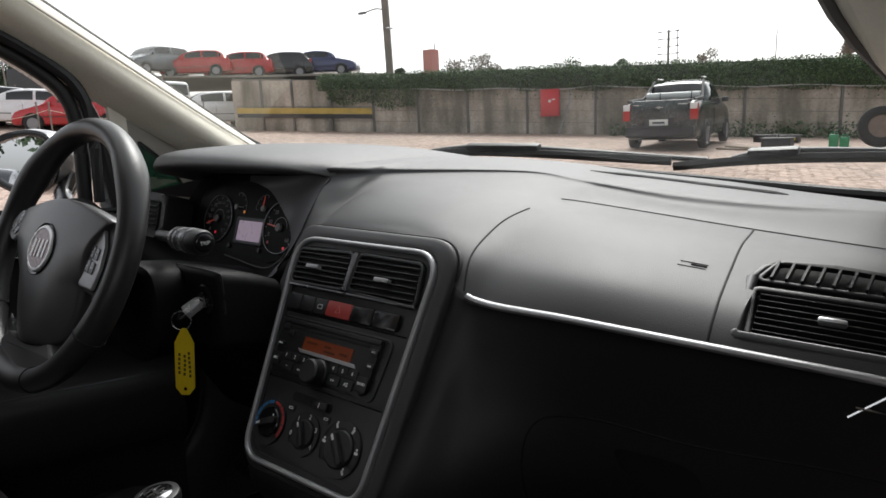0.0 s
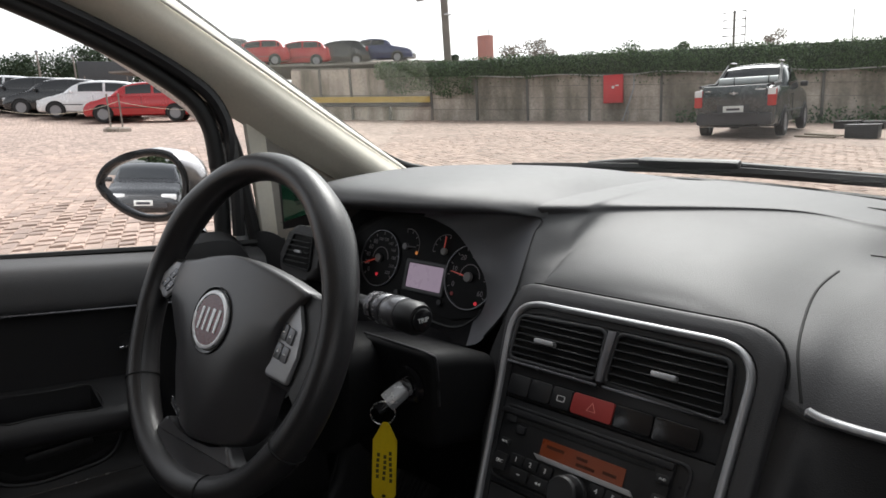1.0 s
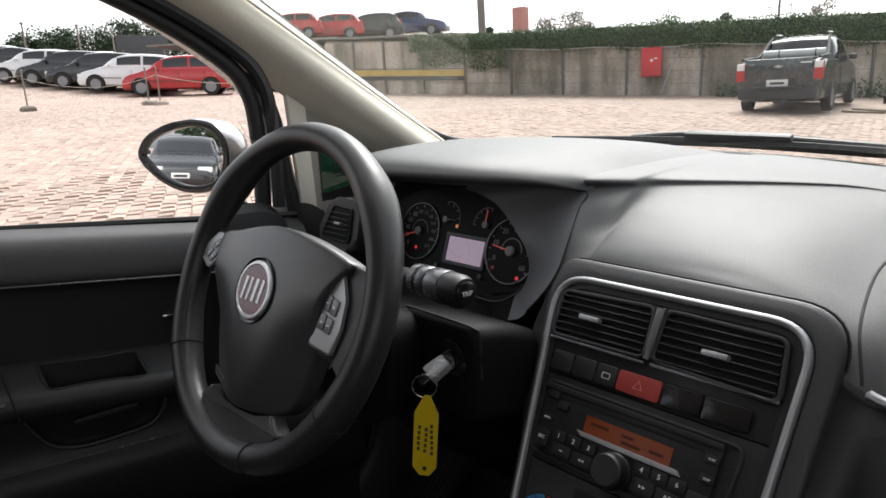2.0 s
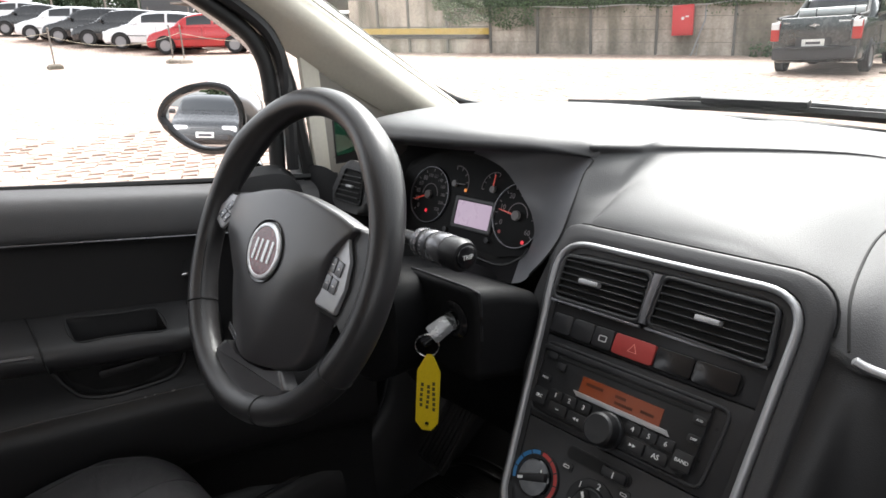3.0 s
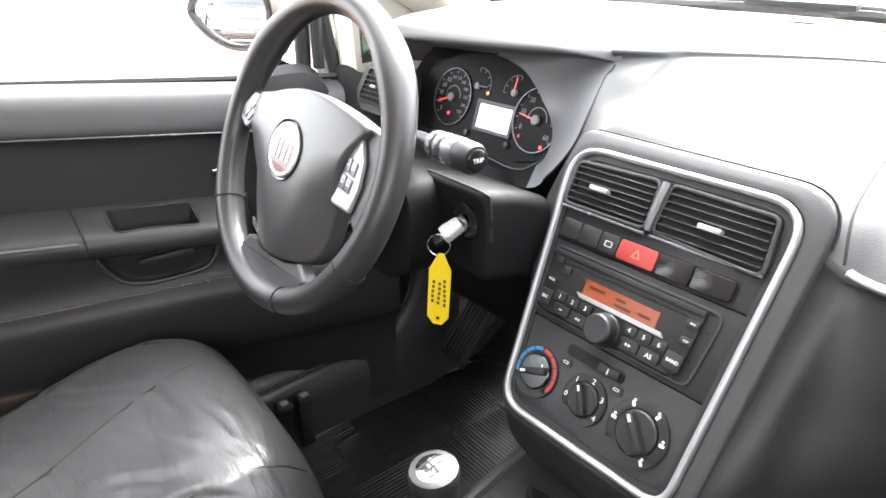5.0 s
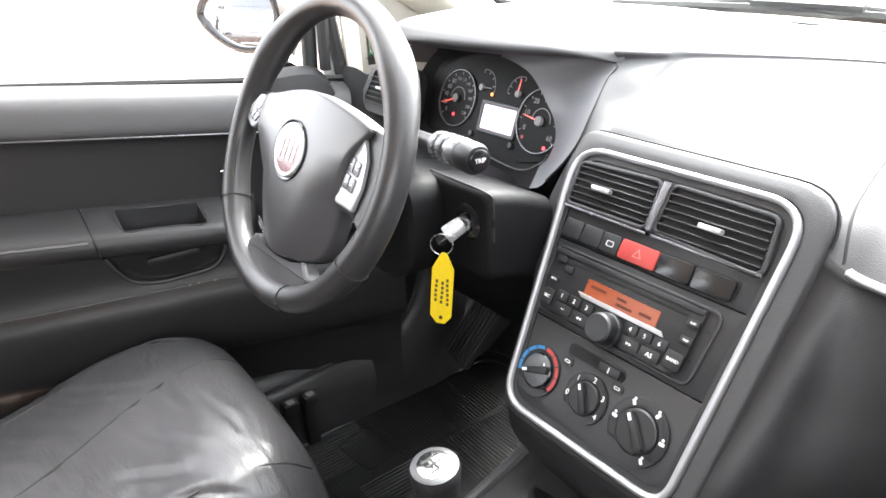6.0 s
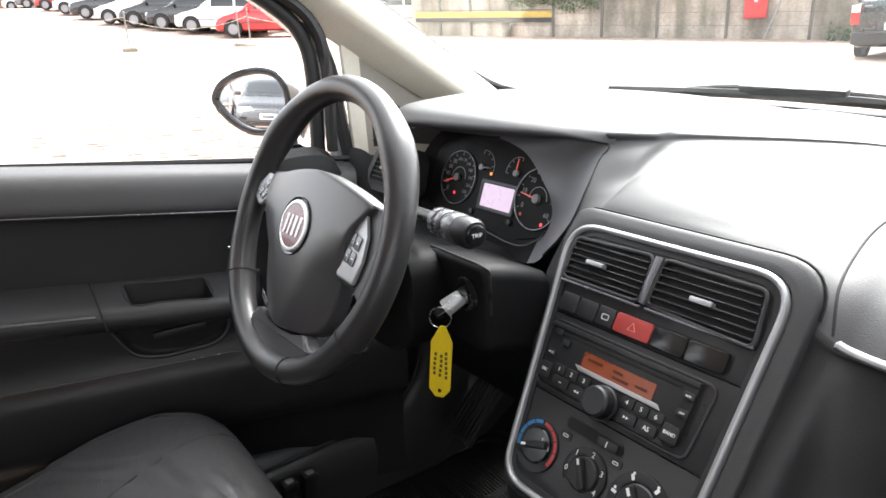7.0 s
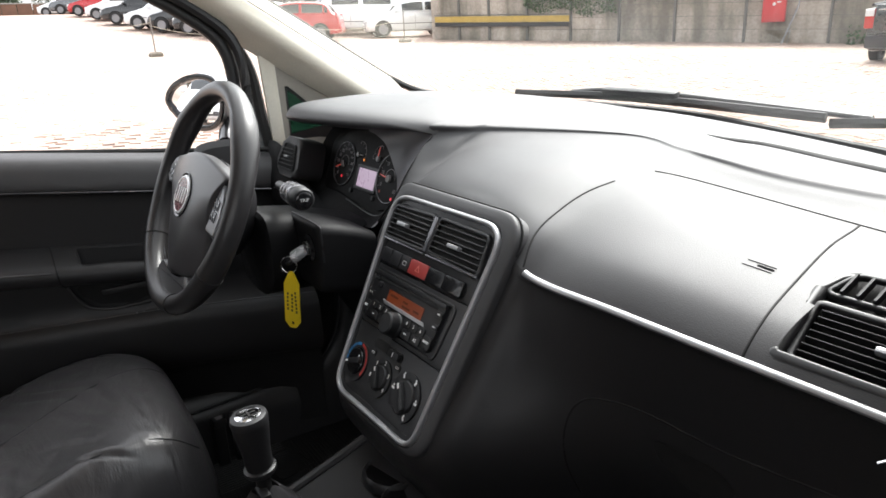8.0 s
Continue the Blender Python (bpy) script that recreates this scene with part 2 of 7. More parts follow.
def sheet(rows, closed=False, thick=0.0, bm=None):
    """A skin over rows of points."""
    b = bmesh.new()
    vs = [[b.verts.new(p) for p in row] for row in rows]
    n = len(rows[0])
    for a, c in zip(vs, vs[1:]):
        for j in range(n if closed else n - 1):
            b.faces.new((a[j], a[(j + 1) % n], c[(j + 1) % n], c[j]))
    if thick:
        bmesh.ops.recalc_face_normals(b, faces=b.faces)
        bmesh.ops.solidify(b, geom=b.faces[:], thickness=thick)
    return join(bm, b)


class Skin:
    """A smooth skin through stations of control points: at(u, v) with u along the stations and v along each."""

    def __init__(self, stations):
        self.s = [[Vector(p) for p in st] for st in stations]

    @staticmethod
    def spline(p, x):
        i = max(0, min(len(p) - 2, int(x)))
        t = x - i
        g = lambda j: p[max(0, min(len(p) - 1, j))]
        p0, p1, p2, p3 = g(i - 1), g(i), g(i + 1), g(i + 2)
        return 0.5 * (2 * p1 + (p2 - p0) * t + (2 * p0 - 5 * p1 + 4 * p2 - p3) * t * t + (3 * p1 - p0 - 3 * p2 + p3) * t ** 3)

    def at(self, u, v):
        return self.spline([self.spline(st, v) for st in self.s], u)

    def normal(self, u, v):
        du, dv = self.at(u + 0.02, v) - self.at(u - 0.02, v), self.at(u, v + 0.02) - self.at(u, v - 0.02)
        return du.cross(dv).normalized()

    def rows(self, nu, nv, v0=0, v1=None, u0=0, u1=None):
        u1 = len(self.s) - 1 if u1 is None else u1
        v1 = len(self.s[0]) - 1 if v1 is None else v1
        return [[self.at(u0 + (u1 - u0) * i / nu, v0 + (v1 - v0) * j / nv) for j in range(nv + 1)] for i in range(nu + 1)]


# ---- the cabin: dashboard ----
edge_station = [(-.18, .70, 1.01), (-.16, .45, 1.046), (-.15, .137, 1.0545), (-.147, .116, 1.0390), (-.143, .098, 1.027), (-.136, .072, 1.005), (-.131, .052, .985), (-.129, .035, .963), (-.134, .020, .937), (-.140, -.006, .885), (-.112, -.055, .80), (-.085, -.115, .70), (-.08, -.07, .60)]
saddle_station = [(-.135, .69, 1.01), (-.125, .47, 1.043), (-.120, .192, 1.0490), (-.117, .158, 1.0360), (-.115, .126, 1.0215), (-.110, .098, 1.0015), (-.106, .070, .9865), (-.106, .045, .970), (-.112, .030, .949), (-.120, .005, .903), (-.098, -.05, .805), (-.078, -.1155, .695), (-.075, -.075, .60)]
binnacle_station = [(-.09, .68, 1.01), (-.09, .5, 1.04), (-.090, .250, 1.0440), (-.088, .212, 1.0340), (-.085, .172, 1.0225), (-.08, .13, 1.010), (-.08, .09, .996), (-.085, .06, .98), (-.09, .045, .962), (-.1, .02, .925), (-.085, -.045, .81), (-.07, -.116, .69), (-.07, -.08, .6)]
stack_station = [(.06, .63, 1.008), (.06, .5, 1.03), (.06, .342, 1.0325), (.06, .316, 1.0275), (.06, .22, 1.016), (.06, .15, 1.005), (.06, .1, .992), (.06, .07, .98), (.06, .048, .965), (.06, .025, .925), (.06, -.045, .81), (.06, -.118, .69), (.06, -.08, .6)]
stack_end_station = [(.15, .60, 1.006), (.15, .48, 1.02), (.15, .344, 1.0228), (.15, .314, 1.0172), (.147, .252, 1.004), (.148, .182, .992), (.150, .114, .975), (.155, .058, .955), (.158, .025, .925), (.158, .012, .90), (.155, -.04, .81), (.145, -.105, .70), (.145, -.07, .6)]
airbag_start = [(.2, .585, 1.004), (.2, .48, 1.013), (.2, .346, 1.0160), (.2, .320, 1.0085), (.2, .272, .995), (.2, .2, .988), (.2, .130, .970), (.2, .066, .944), (.2, .028, .911), (.2, .024, .895), (.2, -.004, .81), (.2, -.048, .70), (.2, .0, .58)]
airbag_station = [(.3, .55, 1.0), (.3, .46, 1.005), (.3, .352, 1.0040), (.3, .324, .9945), (.3, .286, .982), (.3, .215, .9755), (.3, .143, .962), (.3, .073, .940), (.3, .037, .907), (.3, .041, .892), (.3, .05, .81), (.3, .06, .70), (.3, .12, .57)]
seam_station = [(.42, .5, .993), (.42, .45, .995), (.42, .37, .9930), (.42, .345, .9845), (.42, .295, .968), (.42, .225, .9625), (.42, .154, .9495), (.42, .087, .930), (.42, .05, .900), (.42, .056, .885), (.42, .07, .80), (.42, .085, .70), (.42, .15, .56)]
vent_station = [(.56, .45, .985), (.56, .425, .985), (.56, .40, .984), (.56, .38, .980), (.56, .3, .955), (.56, .235, .947), (.56, .16, .932), (.56, .095, .918), (.56, .066, .892), (.56, .072, .877), (.56, .09, .80), (.56, .11, .69), (.56, .17, .55)]
end_station = [(.68, .40, .975), (.68, .39, .975), (.68, .38, .972), (.68, .37, .965), (.68, .30, .945), (.68, .24, .937), (.68, .17, .922), (.68, .105, .908), (.68, .078, .884), (.68, .084, .869), (.68, .10, .79), (.68, .12, .68), (.68, .18, .54)]
STATIONS = [edge_station, saddle_station, binnacle_station, stack_station, stack_end_station, airbag_start, airbag_station, seam_station, vent_station, end_station]
skin = Skin(STATIONS)
dashboard = thing("dashboard", "dark grey grained plastic car dashboard with satin trim strip", "dashboard")
MV = axes((.463, .081, .906), (.991, .120, -.060), (-.078, .880, .468), (.109, -.459, .882))
MVI = MV.inverted()
b = sheet(skin.rows(144, 112, 0, 8))
cutf = []
for f in b.faces:
    q = MVI @ f.calc_center_median()
    if -.010 < q.x and -.009 < q.y < (.113 if q.x > .012 else .085 + 1.25 * (q.x + .010)) and abs(q.z) < .05:
        cutf.append(f)
bmesh.ops.delete(b, geom=cutf, context="FACES")
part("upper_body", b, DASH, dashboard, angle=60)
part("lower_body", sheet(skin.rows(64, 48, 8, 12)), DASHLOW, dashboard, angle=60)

brow_outer = [(-.68, .50, 1.0), (-.66, .42, 1.02), (-.63, .32, 1.035), (-.605, .23, 1.033), (-.595, .19, 1.018), (-.59, .20, 1.003), (-.585, .27, .993)]
brow_left = [(-.57, .62, 1.008), (-.565, .44, 1.047), (-.56, .26, 1.064), (-.545, .12, 1.058), (-.538, .08, 1.042), (-.535, .095, 1.026), (-.53, .16, 1.018)]
brow_shoulder = [(-.50, .66, 1.01), (-.50, .45, 1.057), (-.492, .23, 1.078), (-.475, .045, 1.076), (-.466, .003, 1.060), (-.465, .018, 1.044), (-.47, .10, 1.034)]
brow_crown = [(-.38, .70, 1.01), (-.38, .45, 1.061), (-.378, .22, 1.084), (-.368, .018, 1.085), (-.362, -.032, 1.070), (-.362, -.020, 1.054), (-.365, .07, 1.042)]
brow_right = [(-.27, .71, 1.012), (-.27, .45, 1.060), (-.265, .24, 1.080), (-.262, .048, 1.079), (-.256, .000, 1.065), (-.257, .012, 1.050), (-.26, .08, 1.043)]
brow_turn = [(-.205, .705, 1.011), (-.205, .45, 1.053), (-.200, .24, 1.069), (-.195, .110, 1.066), (-.190, .068, 1.054), (-.191, .078, 1.043), (-.195, .12, 1.040)]
brow_inner = [(-.176, .70, 1.008), (-.152, .45, 1.0415), (-.145, .24, 1.0495), (-.143, .139, 1.0510), (-.143, .1175, 1.0380), (-.148, .120, 1.035), (-.15, .15, 1.033)]
BROW = [brow_outer, brow_left, brow_shoulder, brow_crown, brow_right, brow_turn, brow_inner]
part("instrument_brow", sheet(Skin(BROW).rows(84, 60)), DASH, dashboard, angle=70)
OUTER = [(-.50, .04, .90), (-.505, .06, .96), (-.49, .085, 1.01), (-.44, .086, 1.034), (-.36, .082, 1.038), (-.27, .092, 1.038), (-.2, .108, 1.040), (-.147, .112, 1.037), (-.143, .092, 1.021), (-.132, .056, .990), (-.130, .030, .957), (-.150, .012, .922), (-.185, .010, .897), (-.30, .015, .885), (-.40, .02, .885), (-.47, .03, .89)]
INNER = [(-.47, .06, .915), (-.482, .08, .96), (-.475, .093, 1.0), (-.42, .1, 1.022), (-.36, .1, 1.027), (-.32, .1, 1.024), (-.28, .097, 1.013), (-.25, .09, .995), (-.232, .085, .98), (-.215, .08, .965), (-.203, .072, .945), (-.203, .063, .925), (-.215, .058, .91), (-.25, .052, .897), (-.34, .055, .905), (-.42, .058, .912)]
ro, ri = catmull(OUTER, 4, True), catmull(INNER, 4, True)
wall_rows = [[a.lerp(b, s / 6) for a, b in zip(ro, ri)] for s in range(7)]
part("binnacle_wall", sheet([r[48:] + r[:19] for r in wall_rows]), COLUMN, dashboard, "inside of the instrument hood, black with its shade put in", angle=50)
part("cheek_panel", sheet([r[18:49] for r in wall_rows]), CHEEK, dashboard, "satin blue-grey panel beside the instruments", angle=50)
part("cheek_seam", tube([p + Vector((0, -.0006, 0)) for p in ro[20:46]], .0012, 6), material("seam_black", (0.008, 0.008, 0.008), 0.8), dashboard)
# greyer tube paints the highlight on the lens cover's lower lip
part("lens_lip_glint", tube([p + Vector((0, -.004, 0)) for p in ri[44:58]], .0013, 6), PANEL, dashboard, "lip of the instrument lens, its highlight put in as grey")

# driver's lower dash, left end
DRIVER = [
    [(-.66, .02, .99), (-.66, .0, .90), (-.65, .03, .80), (-.64, .08, .70), (-.64, .16, .58)],
    [(-.58, .02, .985), (-.58, -.01, .90), (-.57, .02, .80), (-.57, .07, .70), (-.57, .15, .56)],
    [(-.48, .035, .91), (-.48, .0, .88), (-.47, .02, .80), (-.46, .07, .70), (-.46, .15, .56)],
    [(-.36, .02, .888), (-.36, .0, .87), (-.36, .02, .80), (-.36, .07, .70), (-.36, .15, .56)],
    [(-.23, .01, .893), (-.23, .01, .86), (-.22, .03, .79), (-.21, .07, .70), (-.20, .15, .56)],
    [(-.190, .014, .897), (-.180, .02, .86), (-.165, .03, .79), (-.150, .05, .70), (-.14, .10, .58)],
]
# knee panel and stack side are near-black to put in their shade
part("knee_panel", sheet(Skin(DRIVER).rows(40, 30)), COLUMN, dashboard, "knee panel, its shade put in as black", angle=60)
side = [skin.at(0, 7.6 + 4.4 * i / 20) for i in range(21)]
part("stack_side", sheet([side, [p + Vector((-.008, .03, 0)) for p in side], [p + Vector((-.012, .16, 0)) for p in side]]), COLUMN, dashboard, "side of the centre stack, shade put in as black", angle=60)
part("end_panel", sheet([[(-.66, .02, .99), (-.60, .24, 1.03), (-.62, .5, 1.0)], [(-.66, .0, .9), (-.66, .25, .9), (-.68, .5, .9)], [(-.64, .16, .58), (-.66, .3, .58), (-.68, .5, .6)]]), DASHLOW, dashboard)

# ---- body shell, structure of the cabin ----
car_shell = thing("car_body_shell", "silver grey body shell of the car round the cabin", "car body")
car_shell["kind"] = "structure"
part("floor_pan", box((1.36, 1.75, 0.04), (0.0, -.35, .25), 0.005), CARPET, car_shell, "black carpeted floor")
part("firewall", sheet([[(x, .62, .24), (x, .56, .40), (x, .50, .60), (x, .58, .78), (x, .60, .86)] for x in (-.70, -.3, .1, .45)]), CARPET, car_shell)
part("roof", sheet([[(x, y, 1.50 + .035 * (1 - (x / .62) ** 2) + .01 * math.sin((y + 2) * 1.2)) for y in (-.42, -.7, -1.1, -1.4, -1.78)] for x in (-.66, -.4, -.2, 0, .2, .4, .62, .90)], thick=0.03), BEIGE, car_shell, "light beige roof lining")
part("roof_skin", sheet([[(x, y, 1.545 + .035 * (1 - (x / .62) ** 2) + .01 * math.sin((y + 2) * 1.2)) for y in (-.44, -.7, -1.1, -1.4, -1.78)] for x in (-.68, -.4, -.2, 0, .2, .4, .62, .92)], thick=0.004), CARPAINT, car_shell, "silver grey painted roof")
part("sill_left", box((.10, 2.6, .16), (-.72, -.55, .34), 0.03), DASHLOW, car_shell)
part("sill_right", box((.10, 2.6, .16), (.68, -.75, .30), 0.03), DASHLOW, car_shell)


def text(words, size, m, mat, parent, depth=0.0003, name="lettering", label=""):
    cu = bpy.data.curves.new("lettering", "FONT")
    cu.body, cu.size, cu.extrude, cu.align_x, cu.align_y = words, size, depth, "CENTER", "CENTER"
    cu.resolution_u = 2
    tmp = new("lettering_source", cu)
    bpy.context.view_layer.update()
    me = bpy.data.meshes.new_from_object(tmp.evaluated_get(bpy.context.evaluated_depsgraph_get()))
    bpy.data.objects.remove(tmp)
    bpy.data.curves.remove(cu)
    me.transform(m)
    me.materials.clear()
    me.materials.append(mat)
    ob = new(name, me)
    ob.parent = parent
    if parent.type == "EMPTY":
        ob.matrix_parent_inverse = Matrix.Translation(-parent.location)
    if label:
        tagged(ob, label)
    return ob


def move(x, y, z=0.0, turn=0.0):
    return pose(x, y, z, 0, 0, turn)


# dashboard trim: seams, strip, slot
SEAM = material("dark_seam", (0.008, 0.008, 0.008), 0.8)


def on_skin(path, lift=0.0, steps=10):
    """Points on the dashboard's skin through (station, level) pairs."""
    uv = catmull([(u, v, 0) for u, v in path], steps)
    return [skin.at(p.x, p.y) + skin.normal(p.x, p.y) * lift for p in uv]


flip = 1 if skin.normal(6, 5).z > 0 else -1
part("seam", tube(on_skin([(4.35, 4.05), (5, 4), (6, 4), (7, 4), (8, 4), (9, 4)], flip * -.0006), 0.0016, 6), SEAM, dashboard)
part("seam", tube(on_skin([(4.06, 4.80), (3.96, 5.4), (3.98, 6.2), (4.05, 7.1), (4.25, 7.9)], flip * -.0006), 0.0016, 6), SEAM, dashboard)
part("seam", tube(on_skin([(6.9, 4.0), (6.95, 5), (7.02, 6), (7.08, 7), (7.10, 7.9)], flip * -.0006), 0.0016, 6), SEAM, dashboard)
strip_pts = on_skin([(4.35, 8.0), (5, 8.02), (6, 8.02), (7, 8.02), (8, 8.02), (9, 8.02)], flip * .001, 8)
part("trim_strip", tube(strip_pts, [0.0012] + [0.0050] * (len(strip_pts) - 1), 10, flat=0.8), SATIN, dashboard, "satin silver trim strip")
for dv in (0, 0.13):
    part("airbag_mark", tube(on_skin([(6.62, 6.0 + dv), (6.85, 6.0 + dv)], flip * .0003, 6), 0.0005, 5), BLACK, dashboard)
part("airbag_mark", tube(on_skin([(6.72, 6.06), (6.85, 6.06)], flip * .0003, 6), 0.0012, 5), BLACK, dashboard)
slot_a = on_skin([(3.7, 1.45), (4.4, 1.35), (5.3, 1.2), (6.3, 1.15), (6.95, 1.2)], flip * .0005, 10)
part("demister_slot", tube(slot_a, [0.001 + .0075 * min(1, 4 * i / len(slot_a), 12 * (1 - i / (len(slot_a) - 1))) for i in range(len(slot_a))], 8, flat=0.3), DEEP, dashboard, "windscreen demister slot, its inner shade painted black")
part("glovebox_seam", tube(on_skin([(5.62, 11.3), (5.56, 10.6), (5.66, 10.25), (6, 10.17), (7, 10.15), (8, 10.1), (9, 10.1)], flip * -.0006), 0.0015, 6), SEAM, dashboard)
# the pull's hollow is only a black patch for its shade
hp = [skin.at(u, v) + skin.normal(u, v) * flip * .001 for u, v in ((6.35, 10.45), (6.6, 10.42), (6.9, 10.42), (7.05, 10.6), (6.9, 10.85), (6.6, 10.8), (6.4, 10.65))]
b = bmesh.new()
b.faces.new([b.verts.new(p) for p in catmull(hp, 4, True)])
bmesh.ops.solidify(b, geom=b.faces[:], thickness=0.002)
part("glovebox_pull", b, DEEP, dashboard, "glovebox pull, recess shade painted as a black patch")
for k, (x0, x1, x2) in enumerate(((0.0, .012, .03), (.03, .05, .052))):
    b = None
    for p, q in (((x0 + .548, .858), (x1 + .563, .882)), ((x1 + .563, .882), (x2 + .570, .880)), ((x0 + .553, .868), (x2 + .565, .866))):
        b = tube([(p[0], .058, p[1]), (q[0], .060, q[1])], 0.0025, 6, bm=b, flat=0.5)
    part("model_badge", b, CHROME, dashboard, "chrome badge in plain strokes")

# right-hand air vent
rv = thing("air_vent", "black louvred air vent at the dashboard's passenger end", "air vent", at=(.555, .112, .912))
RV = soften([(.0, .0), (.20, .0), (.20, .061), (-.004, .061)], 0.003, 4)
RV2 = soften([(-.003, .081), (.20, .079), (.20, .100), (.06, .109), (.010, .107)], [.002, .002, .002, .05, .012], 4)
RIMV = soften([(-.012, -.010), (.21, -.010), (.21, .110), (.06, .117), (.001, .116), (-.012, .085)], [.006, .004, .004, .05, .018, .02], 4)
GRID = np.array([tuple(MVI @ skin.at(6.6 + 2.4 * i / 120, 4.5 + 3.7 * j / 90)) for i in range(121) for j in range(91)])


def lip(x, y):
    """Height of the dashboard's skin over the vent's plane."""
    return float(GRID[np.argmin((GRID[:, 0] - x) ** 2 + (GRID[:, 1] - y) ** 2), 2])


rims = [RIMV[i] for i in range(len(RIMV))]
top_ = [lip(x, y) for x, y in rims]
top_ = [(top_[i - 1] + top_[i] * 2 + top_[(i + 1) % len(top_)]) / 4 for i in range(len(top_))]
outl, inl = scaled(RIMV, -.005), scaled(RIMV, .005)
b = sheet([[MV @ Vector((p[0], p[1], h + dz)) if dz is not None else MV @ Vector((p[0], p[1], -.008)) for p, h in zip(ol, top_)] for ol, dz in ((outl, -.001), (rims, .0025), (scaled(RIMV, .0025), .0015), (inl, -.003), (inl, None))], closed=True)
part("surround_edge", b, PANEL, rv, angle=60)
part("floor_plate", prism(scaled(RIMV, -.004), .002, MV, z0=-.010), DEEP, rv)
part("frame", ring(scaled(RV, -.007), RV, 0.007, MV, -.004, round_=.002), PANEL, rv, "dark frame of the louvres")
for i in range(7):
    part("slat", box((.20, .0012, .010), (.10, .006 + i * .0082, -.001), 0.0004, MV, 1), PANEL, rv)
part("tab", box((.024, .0065, .008), (.063, .031, .004), 0.003, MV), SATIN, rv, "satin silver slider tab")
part("demister_frame", ring(scaled(RV2, -.005), RV2, 0.006, MV, -.004, round_=.002), PANEL, rv)
for i in range(14):
    part("fin", prism([(0, .0), (.0022, .0), (.0062, .026), (.004, .026)], .010, MV @ move(.004 + i * .0135, .081, -.005)), PANEL, rv)

# ---- centre stack ----
MS = axes((.007, -.045, .83), (1, 0, 0), (0, .501, .865), (0, -.865, .501))
stack = thing("centre_stack", "dark satin centre console panel in a chrome frame", "console panel", at=(.007, -.045, .83))
OUT = soften([(-.134, .153), (.133, .153), (.121, -.145), (-.095, -.149)], [.040, .040, .030, .040], 8)
WIDE = soften([(-.146, .173), (.153, .171), (.138, -.153), (-.100, -.157)], [.032, .046, .040, .042], 8)


def shoulder(s, z):
    """A ring of the stack's surround, s of the way out from the frame, at height z."""
    return [MS @ Vector((a[0] + (b_[0] - a[0]) * s, a[1] + (b_[1] - a[1]) * s, z)) for a, b_ in zip(scaled(OUT, -.001), WIDE)]


part("surround", sheet([shoulder(s, z) for s, z in ((0, -.006), (.02, .0), (.15, .0008), (.4, .0), (.7, -.0015), (.90, -.003), (.97, -.0048), (1.0, -.008), (1.01, -.035))], closed=True), DASH, stack, angle=60)
part("surround_seam", tube([MS @ Vector((x, y, -.0105)) for x, y in scaled(WIDE, -.0014) if y > .06 and x > -.15], .0013, 6), SEAM, stack)
part("chrome_frame", ring(OUT, scaled(OUT, .0068), 0.010, MS, -.004, round_=.0035), SATIN, stack, "satin chrome frame")
part("gap", ring(scaled(OUT, .0068), scaled(OUT, .013), 0.004, MS, -.004), BLACK, stack)
IN = scaled(OUT, .0125)


def band(v0, v1, inset=0.0):
    """The panel's outline between two heights, with rounded ends."""
    ins = scaled(IN, inset)
    pts = []
    n = len(ins)
    for i in range(n):
        a, b_ = ins[i], ins[(i + 1) % n]
        if v0 <= a[1] <= v1:
            pts.append(a)
        for lev in (v0, v1):
            if (a[1] - lev) * (b_[1] - lev) < 0:
                t = (lev - a[1]) / (b_[1] - a[1])
                pts.append((a[0] + (b_[0] - a[0]) * t, lev))
    cx, cy = sum(p[0] for p in pts) / len(pts), sum(p[1] for p in pts) / len(pts)
    return sorted(pts, key=lambda p: math.atan2((p[1] - cy) * 3, p[0] - cx))


part("vent_panel", prism(band(.0472, .16), 0.004, MS, 0.0008, z0=-.006), PANEL, stack)
part("radio_panel", prism(band(-.0402, .0460), 0.005, MS, 0.0008, z0=-.006), PANEL, stack)
part("heater_panel", prism(band(-.16, -.0414), 0.005, MS, 0.0008, z0=-.006), PANEL, stack)


def air_vent(quad, tab):
    """One louvred vent of the stack: hole, frame, slats and slider."""
    hole = soften(quad, .006, 4)
    v = part("air_vent", ring(scaled(hole, -.005), hole, .007, MS, -.002, round_=.002), PANEL, stack, "air vent frame")
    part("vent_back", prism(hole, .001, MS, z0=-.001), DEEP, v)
    lo, hi = min(p[1] for p in quad), max(p[1] for p in quad)
    x0, x1 = min(p[0] for p in quad), max(p[0] for p in quad)
    for i in range(6):
        y = lo + (hi - lo) * (i + .6) / 6.4
        t = (y - lo) / (hi - lo)
        xa, xb = quad[3][0] + (quad[0][0] - quad[3][0]) * t, quad[2][0] + (quad[1][0] - quad[2][0]) * t
        part("slat", box((xb - xa - .001, .0016, .006), ((xa + xb) / 2, y, .003), 0.0004, MS @ pose(0, 0, 0), 1), BLACK, v)
    part("tab", box((.024, .0055, .009), (tab[0], tab[1], .008), 0.0018, MS), SATIN, v, "satin silver slider tab")
    return v


air_vent([(-.114, .131), (-.013, .134), (-.011, .089), (-.113, .088)], (-.073, .1095))
air_vent([(.004, .134), (.108, .132), (.113, .084), (.002, .089)], (.058, .1065))
part("divider_trim", prism([(-.008, .086), (-.001, .086), (.001, .137), (-.008, .137)], .008, MS, .0015, z0=-.001), TRIMGREY, stack, "dark satin divider between the vents")
